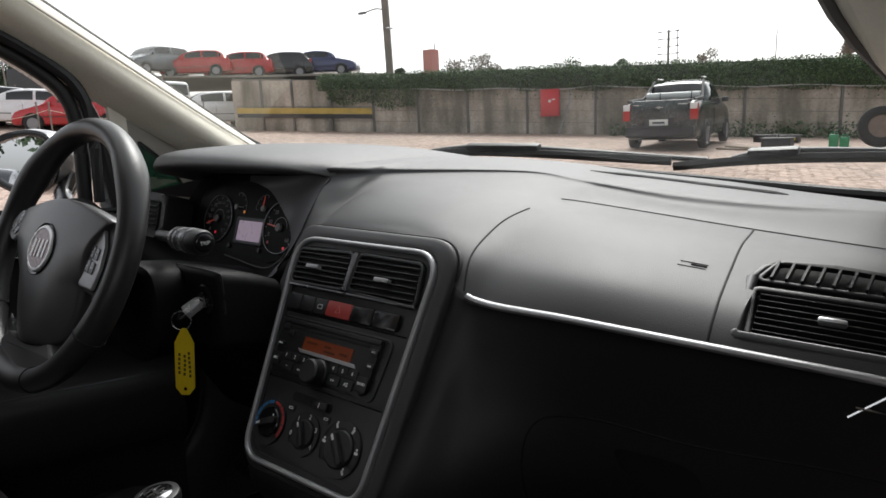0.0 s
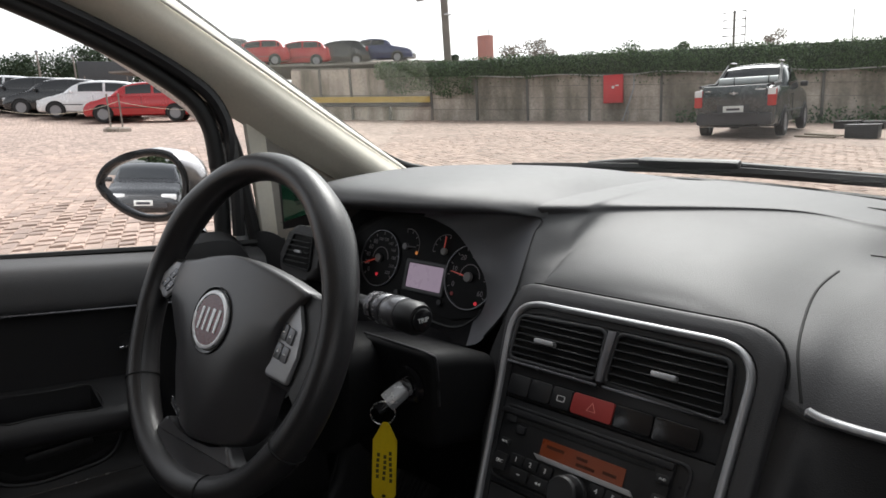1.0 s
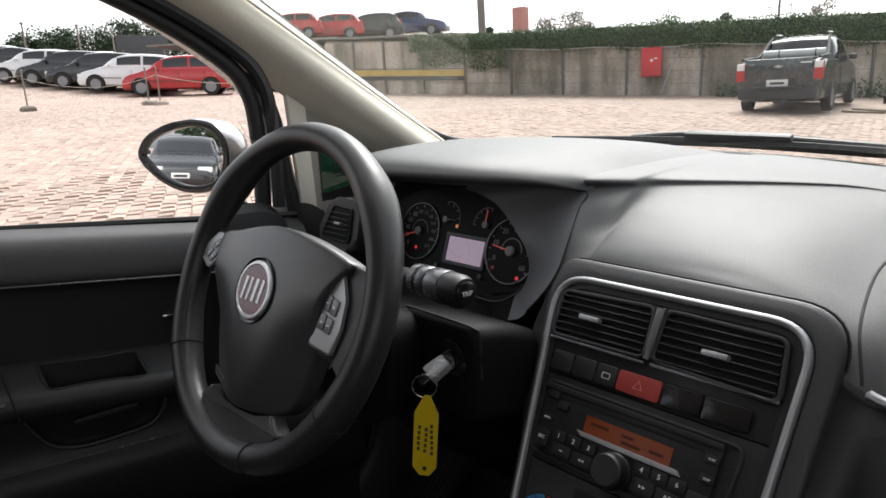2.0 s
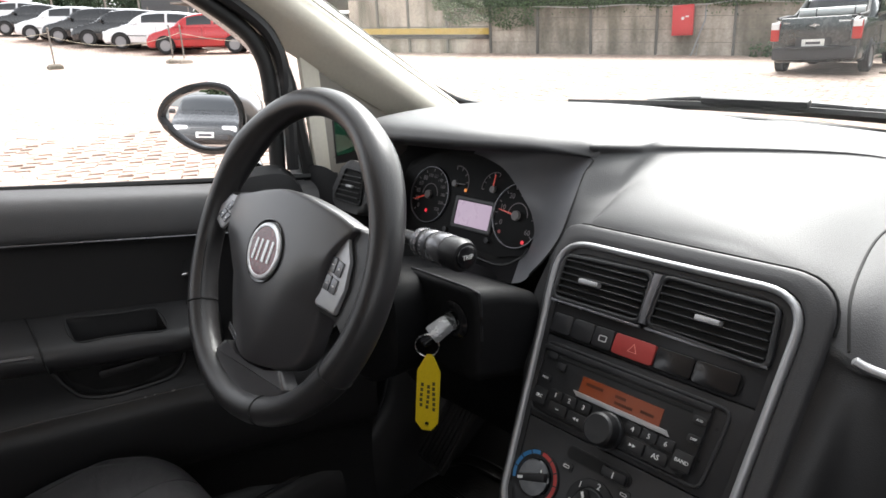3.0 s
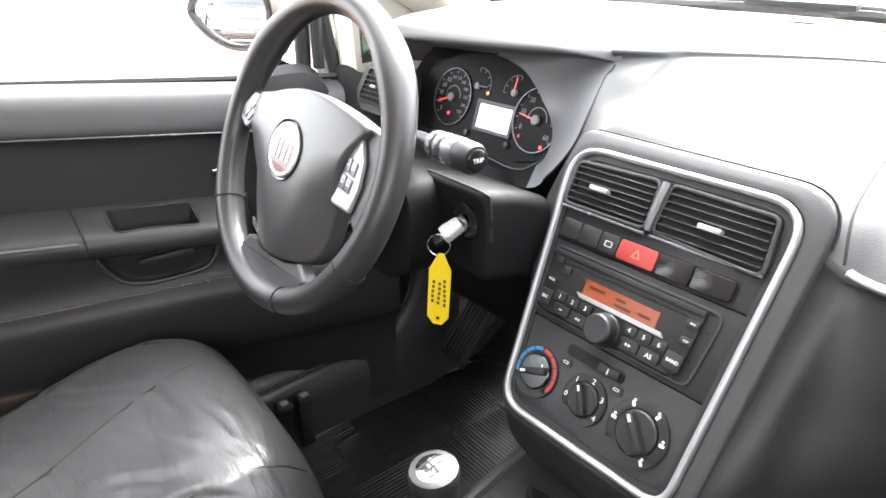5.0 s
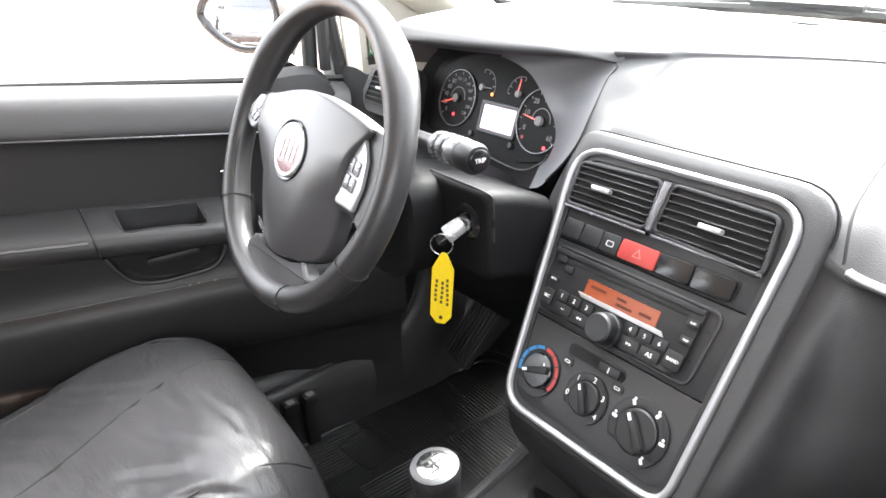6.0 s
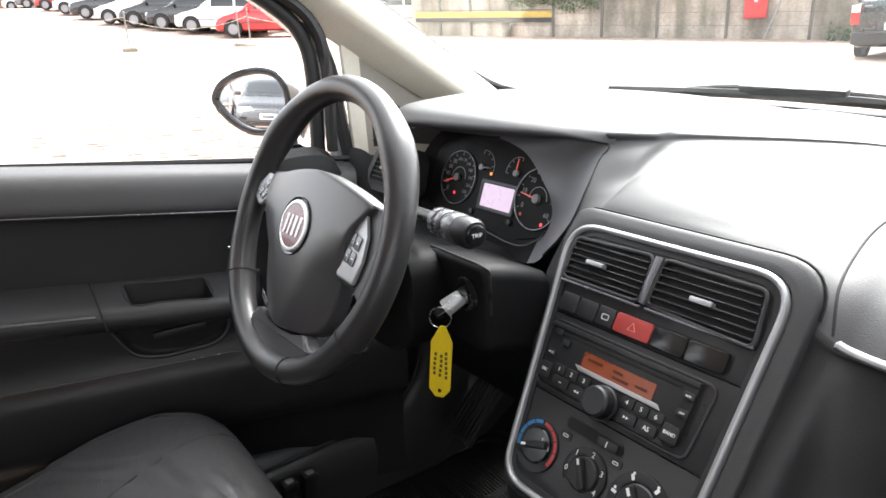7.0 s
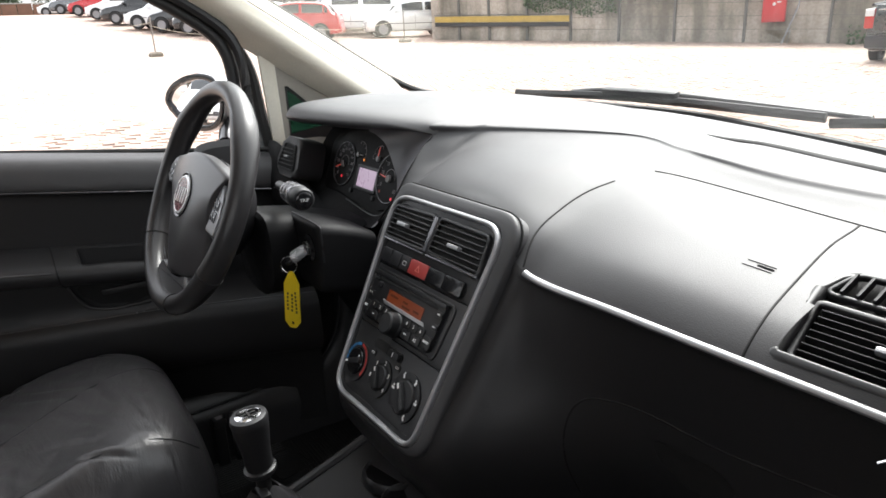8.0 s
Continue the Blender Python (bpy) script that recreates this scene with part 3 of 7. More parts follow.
for (x0, x1) in ((-.116, -.006), (.0, .116)):
    part("vent_sill_trim", box((x1 - x0, .003, .006), ((x0 + x1) / 2, .0825, .002), 0.001, MS), TRIMGREY, stack, "dark satin sill")
part("switch_recess", prism(rounded(.208, .023, .010, 5, (-.004, .0605)), .0012, MS, z0=-.0022), DEEP, stack)
for x0, x1, mt, nm in ((-.106, -.080, PANEL, "switch"), (-.079, -.053, PANEL, "switch"), (-.052, -.029, PANEL, "demist_switch"), (-.028, .017, REDBTN, "hazard_switch"), (.018, .056, GLOSSBLACK, "blank_switch"), (.057, .098, GLOSSBLACK, "blank_switch")):
    poly = rounded(x1 - x0, .0205, .003, 3, ((x0 + x1) / 2, .0605))
    sw = part(nm, prism(poly, .004, MS, .0009, z0=-.001), mt, stack, "red hazard warning switch" if mt is REDBTN else "")
    if mt is REDBTN:
        tri = [(-.0055 + .006 * math.cos(radians(a)) + 0, .0595 + .006 * math.sin(radians(a))) for a in (90, 210, 330)]
        part("triangle", ring(tri, scaled(tri, .0012), .0004, MS, .003), material("pale_red_print", (.75, .25, .2), .5), sw)
    if nm == "demist_switch":
        o = rounded(.009, .006, .001, 3, (-.0405, .060))
        part("icon", ring(o, scaled(o, .0007), .0003, MS, .003), WHITE, sw)

# radio
radio = thing("car_radio", "black single-slot car radio with an amber display", "radio", at=(.007, -.045, .83))
RB = soften([(-.107, .040), (.101, .040), (.094, -.036), (-.101, -.036)], .012, 5)
part("bezel", ring(RB, scaled(RB, .003), .0022, MS, -.001, round_=.0008), PANEL, radio)
FACE = soften([(-.098, .034), (.085, .034), (.082, -.031), (-.093, -.031)], [.004, .004, .012, .012], 5)
part("faceplate", prism(FACE, .005, MS, .0015, z0=-.001), BLACK, radio)
part("slot_shelf", box((.186, .006, .006), (-.008, .0335, .003), .0015, MS), PANEL, radio, "disc slot hood")
part("disc_slot", box((.150, .0035, .002), (-.006, .0265, .0036), .0006, MS), DEEP, radio)
AMBER = glow("amber_display", (1.0, .16, .02), 0.012, (.11, .026, .009))
part("display", box((.090, .0165, .001), (-.001, .0098, .0042), 0, MS), AMBER, radio, "amber liquid crystal display")
DKPRINT = material("dark_display_print", (.05, .01, .0), .6)
for i, (x, w, y) in enumerate(((-.03, .02, .012), (.0, .012, .012), (.03, .014, .008), (.005, .02, .006))):
    part("display_bar", box((w, .0028, .0002), (x, y, .0049), 0, MS), DKPRINT, radio)
part("display_sill", prism([(-.052, .0015), (.052, .0015), (.056, -.003), (-.046, -.003)], .003, MS, .0008, z0=.0035), SATIN, radio, "satin silver sill")
part("volume_knob", lathe([(.018, .0), (.0175, .004), (.0165, .005), (.0155, .017), (.0135, .019), (0, .0192)], MS @ move(-.004, -.0215, .003), 40), BLACK, radio)
part("knob_ring", lathe([(.0185, 0), (.0185, .0018), (.0175, .0018), (.0175, 0)], MS @ move(-.004, -.0215, .004), 40), PANEL, radio)


def key(words, x, y, w, h, mat=None, size=.0062):
    kb = part("button", prism(rounded(w, h, .002, 3, (x, y)), .003, MS, .0007, z0=.003), mat or BLACK, radio)
    if words in ("<<", ">>", "-"):
        for dx in ((-.002, .0015) if words != "-" else (0,)):
            s = 1 if words == ">>" else -1
            part("mark", prism([(x + dx - .0015 * s, y - .0015), (x + dx + .0015 * s, y), (x + dx - .0015 * s, y + .0015)] if words != "-" else rounded(.004, .001, .0003, 2, (x, y)), .0003, MS, z0=.006), WHITE, kb)
    elif words:
        text(words, size, MS @ move(x, y, .0062), WHITE, kb)


for w_, x, y, ww, hh in (("SRC", -.088, -.018, .017, .017), ("1", -.069, -.011, .016, .0105), ("2", -.0515, -.011, .016, .0105), ("3", -.034, -.011, .016, .0105), ("-", -.062, -.0238, .022, .0115), ("<<", -.038, -.0245, .022, .0115),
                         ("4", .022, -.010, .016, .0105), ("5", .039, -.010, .016, .0105), ("6", .056, -.010, .016, .0105), (">>", .027, -.0238, .022, .0115), ("AS", .0505, -.024, .022, .0115), ("BAND", .074, -.018, .018, .017)):
    key(w_, x, y, ww, hh, size=.0048 if len(w_) > 2 else .0066)
for x, y, w_ in ((-.088, .026, ""), (-.088, .002, "MUTE"), (.078, .021, "AUD"), (.078, .004, "DISP")):
    key(w_, x, y, .013, .007, size=.003)
part("eject_key", box((.012, .008, .003), (-.074, .018, .005), .002, MS), PANEL, radio)
for x, y in ((-.104, .03), (-.1, .004), (.092, .019), (.086, -.012)):
    part("release_hole", lathe([(.0014, 0), (.0014, .0003), (0, .0003)], MS @ move(x, y, .0012), 12), DEEP, radio)

# heater controls
heater = thing("heater_controls", "black heater control dials with blue and red marks", "heater controls", at=(.007, -.045, .83))
BLUE = material("blue_print", (.03, .17, .38), .4)
RED = material("red_print", (.38, .035, .03), .4)


def dial(x, y, r, turn, marks):
    d = part("dial", lathe([(r, 0), (r, .0025), (r - .001, .003), (r * .70, .0022), (r * .68, .001), (0, .001)], MS @ move(x, y, -.0012), 48), BLACK, heater, "round black dial")
    part("knob", lathe([(r * .68, 0), (r * .665, .0032), (r * .62, .0044), (0, .0044)], MS @ move(x, y, .0), 40), GLOSSBLACK if marks == "temp" else BLACK, d)
    part("grip", prism(soften([(-r * .16, -r * .60), (r * .16, -r * .60), (r * .12, r * .60), (-r * .12, r * .60)], r * .1, 3), .0062, MS @ move(x, y, .0035, turn), .0016), BLACK, d)
    part("pointer", box((r * .10, r * .22, .0006), (0, r * .42, .0098), 0, MS @ move(x, y, .0, turn)), WHITE, d, "white pointer")
    part("base_arc", ring(disc(r * 1.0, 14, (0, 0), 215, 325) + disc(r * .995, 2, (0, 0), 325, 326), disc(r * .72, 14, (0, 0), 215, 325) + disc(r * .715, 2, (0, 0), 325, 326), .0008, MS @ move(x, y, .0012)), PANEL, d)
    if marks == "temp":
        for a0, a1, mt in ((95, 118, BLUE), (121, 146, BLUE), (149, 174, BLUE), (177, 202, BLUE), (62, 88, RED), (34, 59, RED), (6, 31, RED), (-32, 3, RED)):
            arc = disc(r * .96, 8, (0, 0), a0, a1) + disc(r * .82, 8, (0, 0), a0, a1)[::-1]
            part("mark", prism(arc, .0006, MS @ move(x, y, .0012)), mt, d, "blue mark" if mt is BLUE else "red mark")
        text("1", r * .5, MS @ move(x + r * .3, y + r * .2, .0047, 20), WHITE, d)
    elif marks == "fan":
        for i, w_ in enumerate("01234"):
            a = radians(190 - 55 * i)
            text(w_, r * .32, MS @ move(x + r * .83 * math.cos(a), y + r * .83 * math.sin(a), .0022), WHITE, d)
    else:
        for a in (175, 120, 60, 5, -55):
            a = radians(a)
            part("icon", prism(rounded(r * .18, r * .1, r * .03, 3), .0004, MS @ move(x + r * .84 * math.cos(a), y + r * .84 * math.sin(a), .0018, math.degrees(a))), WHITE, d)
            part("icon", prism(disc(r * .045, 10), .0004, MS @ move(x + r * .84 * math.cos(a), y + r * .84 * math.sin(a) + r * .12, .0018)), WHITE, d)


dial(-.0640, -.0968, .0285, 112, "temp")
dial(.003, -.0950, .0262, 30, "fan")
dial(.0680, -.0945, .0325, 38, "air")
SLOT = rounded(.070, .0115, .005, 5, (-.0025, -.0565))
part("slider_slot", prism(SLOT, .0015, MS, z0=-.0008), DEEP, heater)
part("slider_rim", ring(scaled(SLOT, -.0015), SLOT, .0012, MS, -.001), BLACK, heater)
part("slider", box((.026, .010, .006), (.018, -.0565, .003), .002, MS), BLACK, heater)
part("slider_mark", box((.0012, .006, .0004), (.018, -.0565, .0062), 0, MS), WHITE, heater)
for x, y in ((-.034, -.071), (.031, -.069)):
    part("icon_pad", prism(rounded(.014, .009, .003, 3, (x, y)), .0012, MS, z0=-.001), BLACK, heater)
    part("icon", ring(rounded(.007, .003, .001, 2, (x, y)), rounded(.0055, .0016, .0005, 2, (x, y)), .0004, MS, .0003), WHITE, heater)

# ---- instruments ----
MC = axes((-.30, .075, .96), (1, 0, 0), (0, .34, .94), (0, -.94, .34))
cluster = thing("instrument_cluster", "black instrument cluster with lit dials and a pale lilac display", "instrument cluster", at=(-.30, .075, .96))
part("backing", box((.32, .19, .004), (-.04, .0, -.012), 0, MC), DEEP, cluster)
FACEP = soften([(-.185, -.048), (.04, -.060), (.10, -.045), (.098, .0), (.05, .05), (-.02, .068), (-.12, .066), (-.185, .03)], .02, 4)
part("face", prism(FACEP, .003, MC, z0=-.010), COLUMN, cluster)
NEEDLE = glow("lit_needle", (1.0, .12, .08), 0.06, (.3, .03, .02))
WARN = glow("red_warning_light", (1.0, .05, .08), 0.16, (.2, .0, .0))
ORANGE = glow("amber_warning_light", (1.0, .30, .02), 0.14, (.2, .05, .0))
NUM = material("grey_dial_print", (.22, .20, .21), .5)


def gauge(x, y, r, numbers, a0, a1, needle, big=True):
    g = part("gauge", prism(disc(r, 40), .0015, MC @ move(x, y, -.0075)), COLUMN, cluster, "round dial")
    part("gauge_rim", ring(disc(r * 1.04, 48), disc(r * .985, 48), .004, MC @ move(x, y, -.0075), round_=.0008), TRIMGREY if big else PANEL, g, "thin bright rim")
    n = 11 if big else 5
    for i in range(n):
        a = radians(a0 + (a1 - a0) * i / (n - 1))
        part("tick", box((r * .10, r * .03, .0003), (0, 0, 0), 0, MC @ move(x + r * .90 * math.cos(a), y + r * .90 * math.sin(a), -.0058, math.degrees(a))), NUM, g)
    for i, w_ in enumerate(numbers):
        a = radians(a0 + (a1 - a0) * i / max(1, len(numbers) - 1))
        text(w_, r * (.24 if len(w_) < 3 else .17), MC @ move(x + r * .70 * math.cos(a), y + r * .70 * math.sin(a), -.0058), NUM, g)
    if big:
        part("inner_arc", prism(disc(r * .42, 20, (0, 0), 0, 180) + disc(r * .39, 20, (0, 0), 0, 180)[::-1], .0003, MC @ move(x, y, -.0058)), NUM, g)
    part("needle", prism([(0, -r * .03), (r * .75, -r * .012), (r * .75, r * .012), (0, r * .03)], .001, MC @ move(x, y, -.003, needle)), NEEDLE, g, "lit red needle")
    part("needle_hub", lathe([(r * .16, 0), (r * .15, .004), (0, .0045)], MC @ move(x, y, -.0045), 20), material("grey_hub_plastic", (.16, .15, .15), .4), g)


gauge(-.117, .003, .041, ["0", "20", "40", "60", "80", "100", "120", "140", "160", "180", "200", "220"], 222, -42, 200)
gauge(.061, -.001, .0415, ["0", "10", "20", "30", "40", "50", "60"], 205, -40, 172)


def small_gauge(x, y, r, a0, a1, needle, mt):
    """An open arc with ticks, a hub and a needle."""
    g = part("gauge", prism(disc(r, 24, (0, 0), a0, a1) + disc(r * .96, 24, (0, 0), a0, a1)[::-1], .0004, MC @ move(x, y, -.0064)), NUM, cluster, "small open dial")
    for i in range(5):
        a = radians(a0 + (a1 - a0) * i / 4)
        part("tick", box((r * .16, r * .05, .0003), (0, 0, 0), 0, MC @ move(x + r * .86 * math.cos(a), y + r * .86 * math.sin(a), -.0062, math.degrees(a))), NUM, g)
    part("needle", prism([(0, -.0009), (r * .85, -.0005), (r * .85, .0005), (0, .0009)], .001, MC @ move(x, y, -.003, needle)), mt, g)
    part("needle_hub", lathe([(.0048, 0), (.0045, .004), (0, .0045)], MC @ move(x, y, -.0055), 20), material("grey_hub_plastic", (.25, .24, .24), .4), g)


small_gauge(-.066, .026, .026, 100, -20, 2, NUM)
small_gauge(.010, .027, .024, 185, 75, 88, NEEDLE)
LILAC = glow("lilac_display_glow", (.80, .60, .80), 0.10, (.2, .16, .2))
scr = part("display_frame", ring(rounded(.080, .046, .003, 3, (-.019, -.0125)), rounded(.068, .034, .002, 3, (-.019, -.0125)), .004, MC, -.008, round_=.001), PANEL, cluster)
part("display", box((.068, .034, .001), (-.019, -.0125, -.006), 0, MC), LILAC, scr, "pale lilac lit display")
for x, y, mt in ((-.118, -.021, WARN), (-.043, .019, ORANGE), (.079, -.033, WARN), (.036, -.026, RED)):
    part("warning_light", prism(disc(.0026, 10), .0006, MC @ move(x, y, -.0055)), mt, cluster, "small lit warning light")
for x, y in ((-.068, -.041), (.018, -.042)):
    part("reset_button", lathe([(.0045, 0), (.004, .005), (0, .0055)], MC @ move(x, y, -.008), 16), BLACK, cluster)

# ---- steering column, stalk, key ----
column = thing("steering_column", "black plastic steering column shroud with ignition lock", "steering column", at=(-.27, -.10, .90))
SH = [[(-.335, y, .935), (-.31, y, .955), (-.245, y, .958), (-.205, y, .945), (-.20, y, .89), (-.21, y, .845), (-.26, y, .815), (-.33, y, .82), (-.36, y, .86), (-.355, y, .91)] for y in (-.155, -.15, -.08, .02)]
for i, row in enumerate(SH):
    k = (.90, .98, .94, .86)[i]
    SH[i] = [(-.28 + (x + .28) * k, y + (.0 if i else .0), .875 + (z - .89) * k - (0, 0, .008, .03)[i]) for x, y, z in row]
b = sheet([catmull(r, 3, True) for r in SH], closed=True)
b.faces.new([v for v in b.verts][:30])
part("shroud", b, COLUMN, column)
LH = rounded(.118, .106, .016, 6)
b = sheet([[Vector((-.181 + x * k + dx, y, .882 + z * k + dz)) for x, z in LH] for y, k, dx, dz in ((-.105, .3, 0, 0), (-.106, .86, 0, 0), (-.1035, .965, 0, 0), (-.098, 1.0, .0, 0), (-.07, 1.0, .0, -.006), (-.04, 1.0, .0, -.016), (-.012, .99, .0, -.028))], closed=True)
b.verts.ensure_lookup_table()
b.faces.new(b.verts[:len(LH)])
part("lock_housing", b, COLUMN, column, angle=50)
# lighter tube on the housing's raised rim puts in its edge highlight
part("lock_edge_glint", tube(catmull([(-.235, -.099, .934), (-.18, -.1, .9345), (-.132, -.1, .933), (-.1235, -.1, .925), (-.123, -.1, .88)], 5), .0016, 8), PANEL, column)
MI = axes((-.157, -.105, .896), (1, 0, 0), (0, 0, 1), (0, -1, 0))
part("ignition_lock", lathe([(.021, 0), (.021, .003), (.017, .006), (.0125, .006), (.0125, .004), (0, .004)], MI, 32), GLOSSBLACK, column)
part("lock_barrel", lathe([(.010, .003), (.010, .008), (0, .008)], MI, 24), STEEL, column, "steel lock barrel")
stalk = thing("indicator_stalk", "black light switch stalk with printed rings", "stalk", at=(-.19, -.115, .976))
MT = axes((-.225, -.108, .974), (0, 0, 1), (.10, .995, 0), (.992, -.12, .03))
part("stem", lathe([(.007, -.04), (.008, .02), (.010, .028)], MT, 20), BLACK, stalk)
part("switch_ring", lathe([(.010, .024), (.0155, .027), (.0160, .034), (.0158, .036)], MT, 36), TRIMGREY, stalk, "grey switch ring")
part("printed_band", lathe([(.0154, .036), (.0154, .054)], MT, 36), BLACK, stalk)
part("middle_ring", lathe([(.0160, .043), (.0164, .044), (.0164, .053), (.0158, .054)], MT, 36), TRIMGREY, stalk, "grey switch ring")
part("grip_ring", lathe([(.0150, .054), (.0155, .056), (.0168, .058), (.0172, .078), (.0165, .080)], MT, 36), TRIMGREY, stalk, "grey ribbed grip ring")
part("end_cap", lathe([(.0160, .080), (.0165, .083), (.0165, .100), (.0140, .106), (0, .107)], MT, 36), BLACK, stalk)
part("end_button", lathe([(.0115, .1055), (.0115, .1085), (.010, .1095), (0, .1095)], MT, 28), GLOSSBLACK, stalk)
MTE = axes(MT @ Vector((0, 0, .1098)), (.10, .995, 0), (0, 0, 1), (.992, -.12, .03))
text("TRIP", .0066, MTE, WHITE, stalk)
for i in range(4):
    a = radians(-100 + 28 * i)
    for dz in (.036, .046):
        part("icon", box((.0004, .0045, .0035), (0, 0, 0), 0, MT @ pose(.0161 * math.cos(a), .0161 * math.sin(a), dz, 0, 0, math.degrees(a))), NUM, stalk)

keys = thing("ignition_key", "ignition key on a steel ring with a yellow plastic tag", "key", at=(-.157, -.11, .897))
kd = Vector((-.013, -.028, -.019)).normalized()
k0 = Vector((-.156, -.106, .899))
kx = Vector((.93, -.30, -.20)).cross(kd).cross(kd).normalized() * -1
MK = axes(k0, kx, kd.cross(kx), kd)
part("blade", box((.007, .0022, .016), (0, 0, .004), 0, MK), STEEL, keys)
part("head", sheet([[MK @ Vector((x * k, y * k, z)) for x, y in rounded(.022, .013, .004, 4)] for z, k in ((.008, .5), (.0085, .82), (.012, .92), (.028, 1.0), (.032, .94), (.0325, .4))], closed=True), material("grey_key_plastic", (.42, .42, .43), .25, metal=.4), keys, "grey satin key head")
part("head_tip", sheet([[MK @ Vector((x * k, y * k - .001, z)) for x, y in rounded(.014, .008, .003, 4)] for z, k in ((.031, .9), (.038, 1.0), (.044, .8), (.0445, .3))], closed=True), GLOSSBLACK, keys)
kr = Vector((-.166, -.138, .874))
rx, ry = Vector((.72, .69, 0)), Vector((0, 0, 1))
part("key_ring", tube([kr + rx * .0125 * math.cos(a) + ry * .0125 * math.sin(a) for a in [2 * math.pi * i / 28 for i in range(28)]], .0009, 6, True), STEEL, keys, "thin steel split ring")
MG = axes((-.168, -.139, .818), (.76, .645, -.10), (.08, .05, .995), (.645, -.76, 0))
TAGP = soften([(-.0125, -.036), (-.005, -.046), (.005, -.046), (.0125, -.036), (.0125, .026), (.003, .046), (-.003, .046), (-.0125, .026)], .002, 2)
b = ring(TAGP, [(p[0] * .18, -.038 + p[1] * .06) for p in TAGP], .0024, MG, -.0012)
tag = part("tag", b, YELLOW, keys, "yellow plastic key tag with handwriting bars")
INK = material("blue_black_ink", (.10, .08, .02), .7)
for x, y0, y1 in ((.0065, .012, -.024), (.0, .008, -.020), (-.0065, .010, -.018)):
    y = y0
    while y > y1:
        part("ink_bar", box((.003, .0042, .0002), (x + .0006 * math.sin(y * 900), y, .0013), 0, MG), INK, tag)
        y -= .0062

# ---- steering wheel ----
yw, tl = radians(3), radians(24.4)
wz = Vector((math.sin(yw) * math.cos(tl), -math.cos(yw) * math.cos(tl), math.sin(tl)))
wx = Vector((math.cos(yw), math.sin(yw), 0))
wy = wz.cross(wx)
wc = Vector((-.301, -.222, .9685))
MW = axes(wc, wx, wy, wz)
wheel = thing("steering_wheel", "black leather steering wheel with a badge on the hub", "steering wheel", at=tuple(wc))
RIMR = .166


def rim_r(a):
    """The rim's thickness round the wheel, swollen where the thumbs rest."""
    r = .0150
    for c in (38, 142):
        r += .0030 * math.exp(-((math.degrees(a) - c) / 15) ** 2)
    for c in (213, 327):
        r += .0014 * math.exp(-((math.degrees(a) - c) / 14) ** 2)
    return r


def rim_at(a):
    return Vector((RIMR * math.cos(a), RIMR * math.sin(a), .003 * math.sin(a) ** 2))


angs = [2 * math.pi * i / 144 for i in range(144)]
part("rim", tube([MW @ rim_at(a) for a in angs], [rim_r(a) for a in angs], 20, True, up=tuple(wz), flat=1.12), RIMLEATHER, wheel, "worn black leather rim")
for a in (213, 286, 327):
    a = radians(a)
    rr = rim_r(a) + .0004
    out_ = Vector((math.cos(a), math.sin(a), 0))
    part("rim_seam", tube([MW @ (rim_at(a) + out_ * rr * math.cos(t) + Vector((0, 0, 1)) * rr * 1.12 * math.sin(t)) for t in [2 * math.pi * i / 24 for i in range(24)]], .0009, 5, True), SEAM, wheel)
for a0, a1 in ((186, 222), (318, 354)):
    for i in range(30):
        a = radians(a0 + (a1 - a0) * i / 29)
        n_ = Vector((-math.cos(a), -math.sin(a), 0)) * .8 + Vector((0, 0, .6))
        p_ = MW @ (rim_at(a) + n_.normalized() * (rim_r(a) * 1.045))
        along = (MW.to_3x3() @ Vector((-math.sin(a), math.cos(a), 0))).normalized()
        part("stitch", box((.0030, .0010, .0012), (0, 0, 0), 0, axes(p_, along, wz.cross(along).normalized(), wz)), PANEL, wheel)

PAD = [(-.118, .040), (-.108, .051), (-.07, .0555), (-.035, .062), (.0, .0665), (.035, .0655), (.075, .059), (.106, .051), (.119, .045), (.114, .036), (.101, .018), (.093, -.008), (.091, -.036), (.086, -.066), (.076, -.094), (.058, -.112), (.03, -.119), (.0, -.121), (-.03, -.119), (-.056, -.111), (-.072, -.094), (-.086, -.062), (-.100, -.026), (-.114, .012)]
PADS = [(p.x, p.y) for p in catmull([(x, y, 0) for x, y in PAD], 5, True)]


def pad_z(x, y):
    """The airbag cover's height: a dome that narrows to a tongue below."""
    z = .0215 - .95 * x * x - .80 * y * y
    if y < .01:
        w_ = max(0.0, .056 * (1 - (.01 - y) / .135))
        e = max(0.0, abs(x) - w_)
        z -= .30 * e * min(1, (.01 - y) / .05) * (e / (e + .014))
    return z


rows = []
for s, dz in ((1.0, -.020), (1.0, -.0045), (.992, -.0018), (.978, -.0004), (.955, 0), (.92, 0), (.87, 0), (.80, 0), (.72, 0), (.63, 0), (.53, 0), (.42, 0), (.30, 0), (.18, 0), (.07, 0)):
    rows.append([MW @ Vector((x * s, (y + .02) * s - .02, pad_z(x * s, (y + .02) * s - .02) + dz)) for x, y in PADS])
b = sheet(rows, closed=True)
b.verts.ensure_lookup_table()
b.faces.new(b.verts[-len(PADS):])
part("airbag_pad", b, PADPLASTIC, wheel, "black grained airbag cover", angle=50)

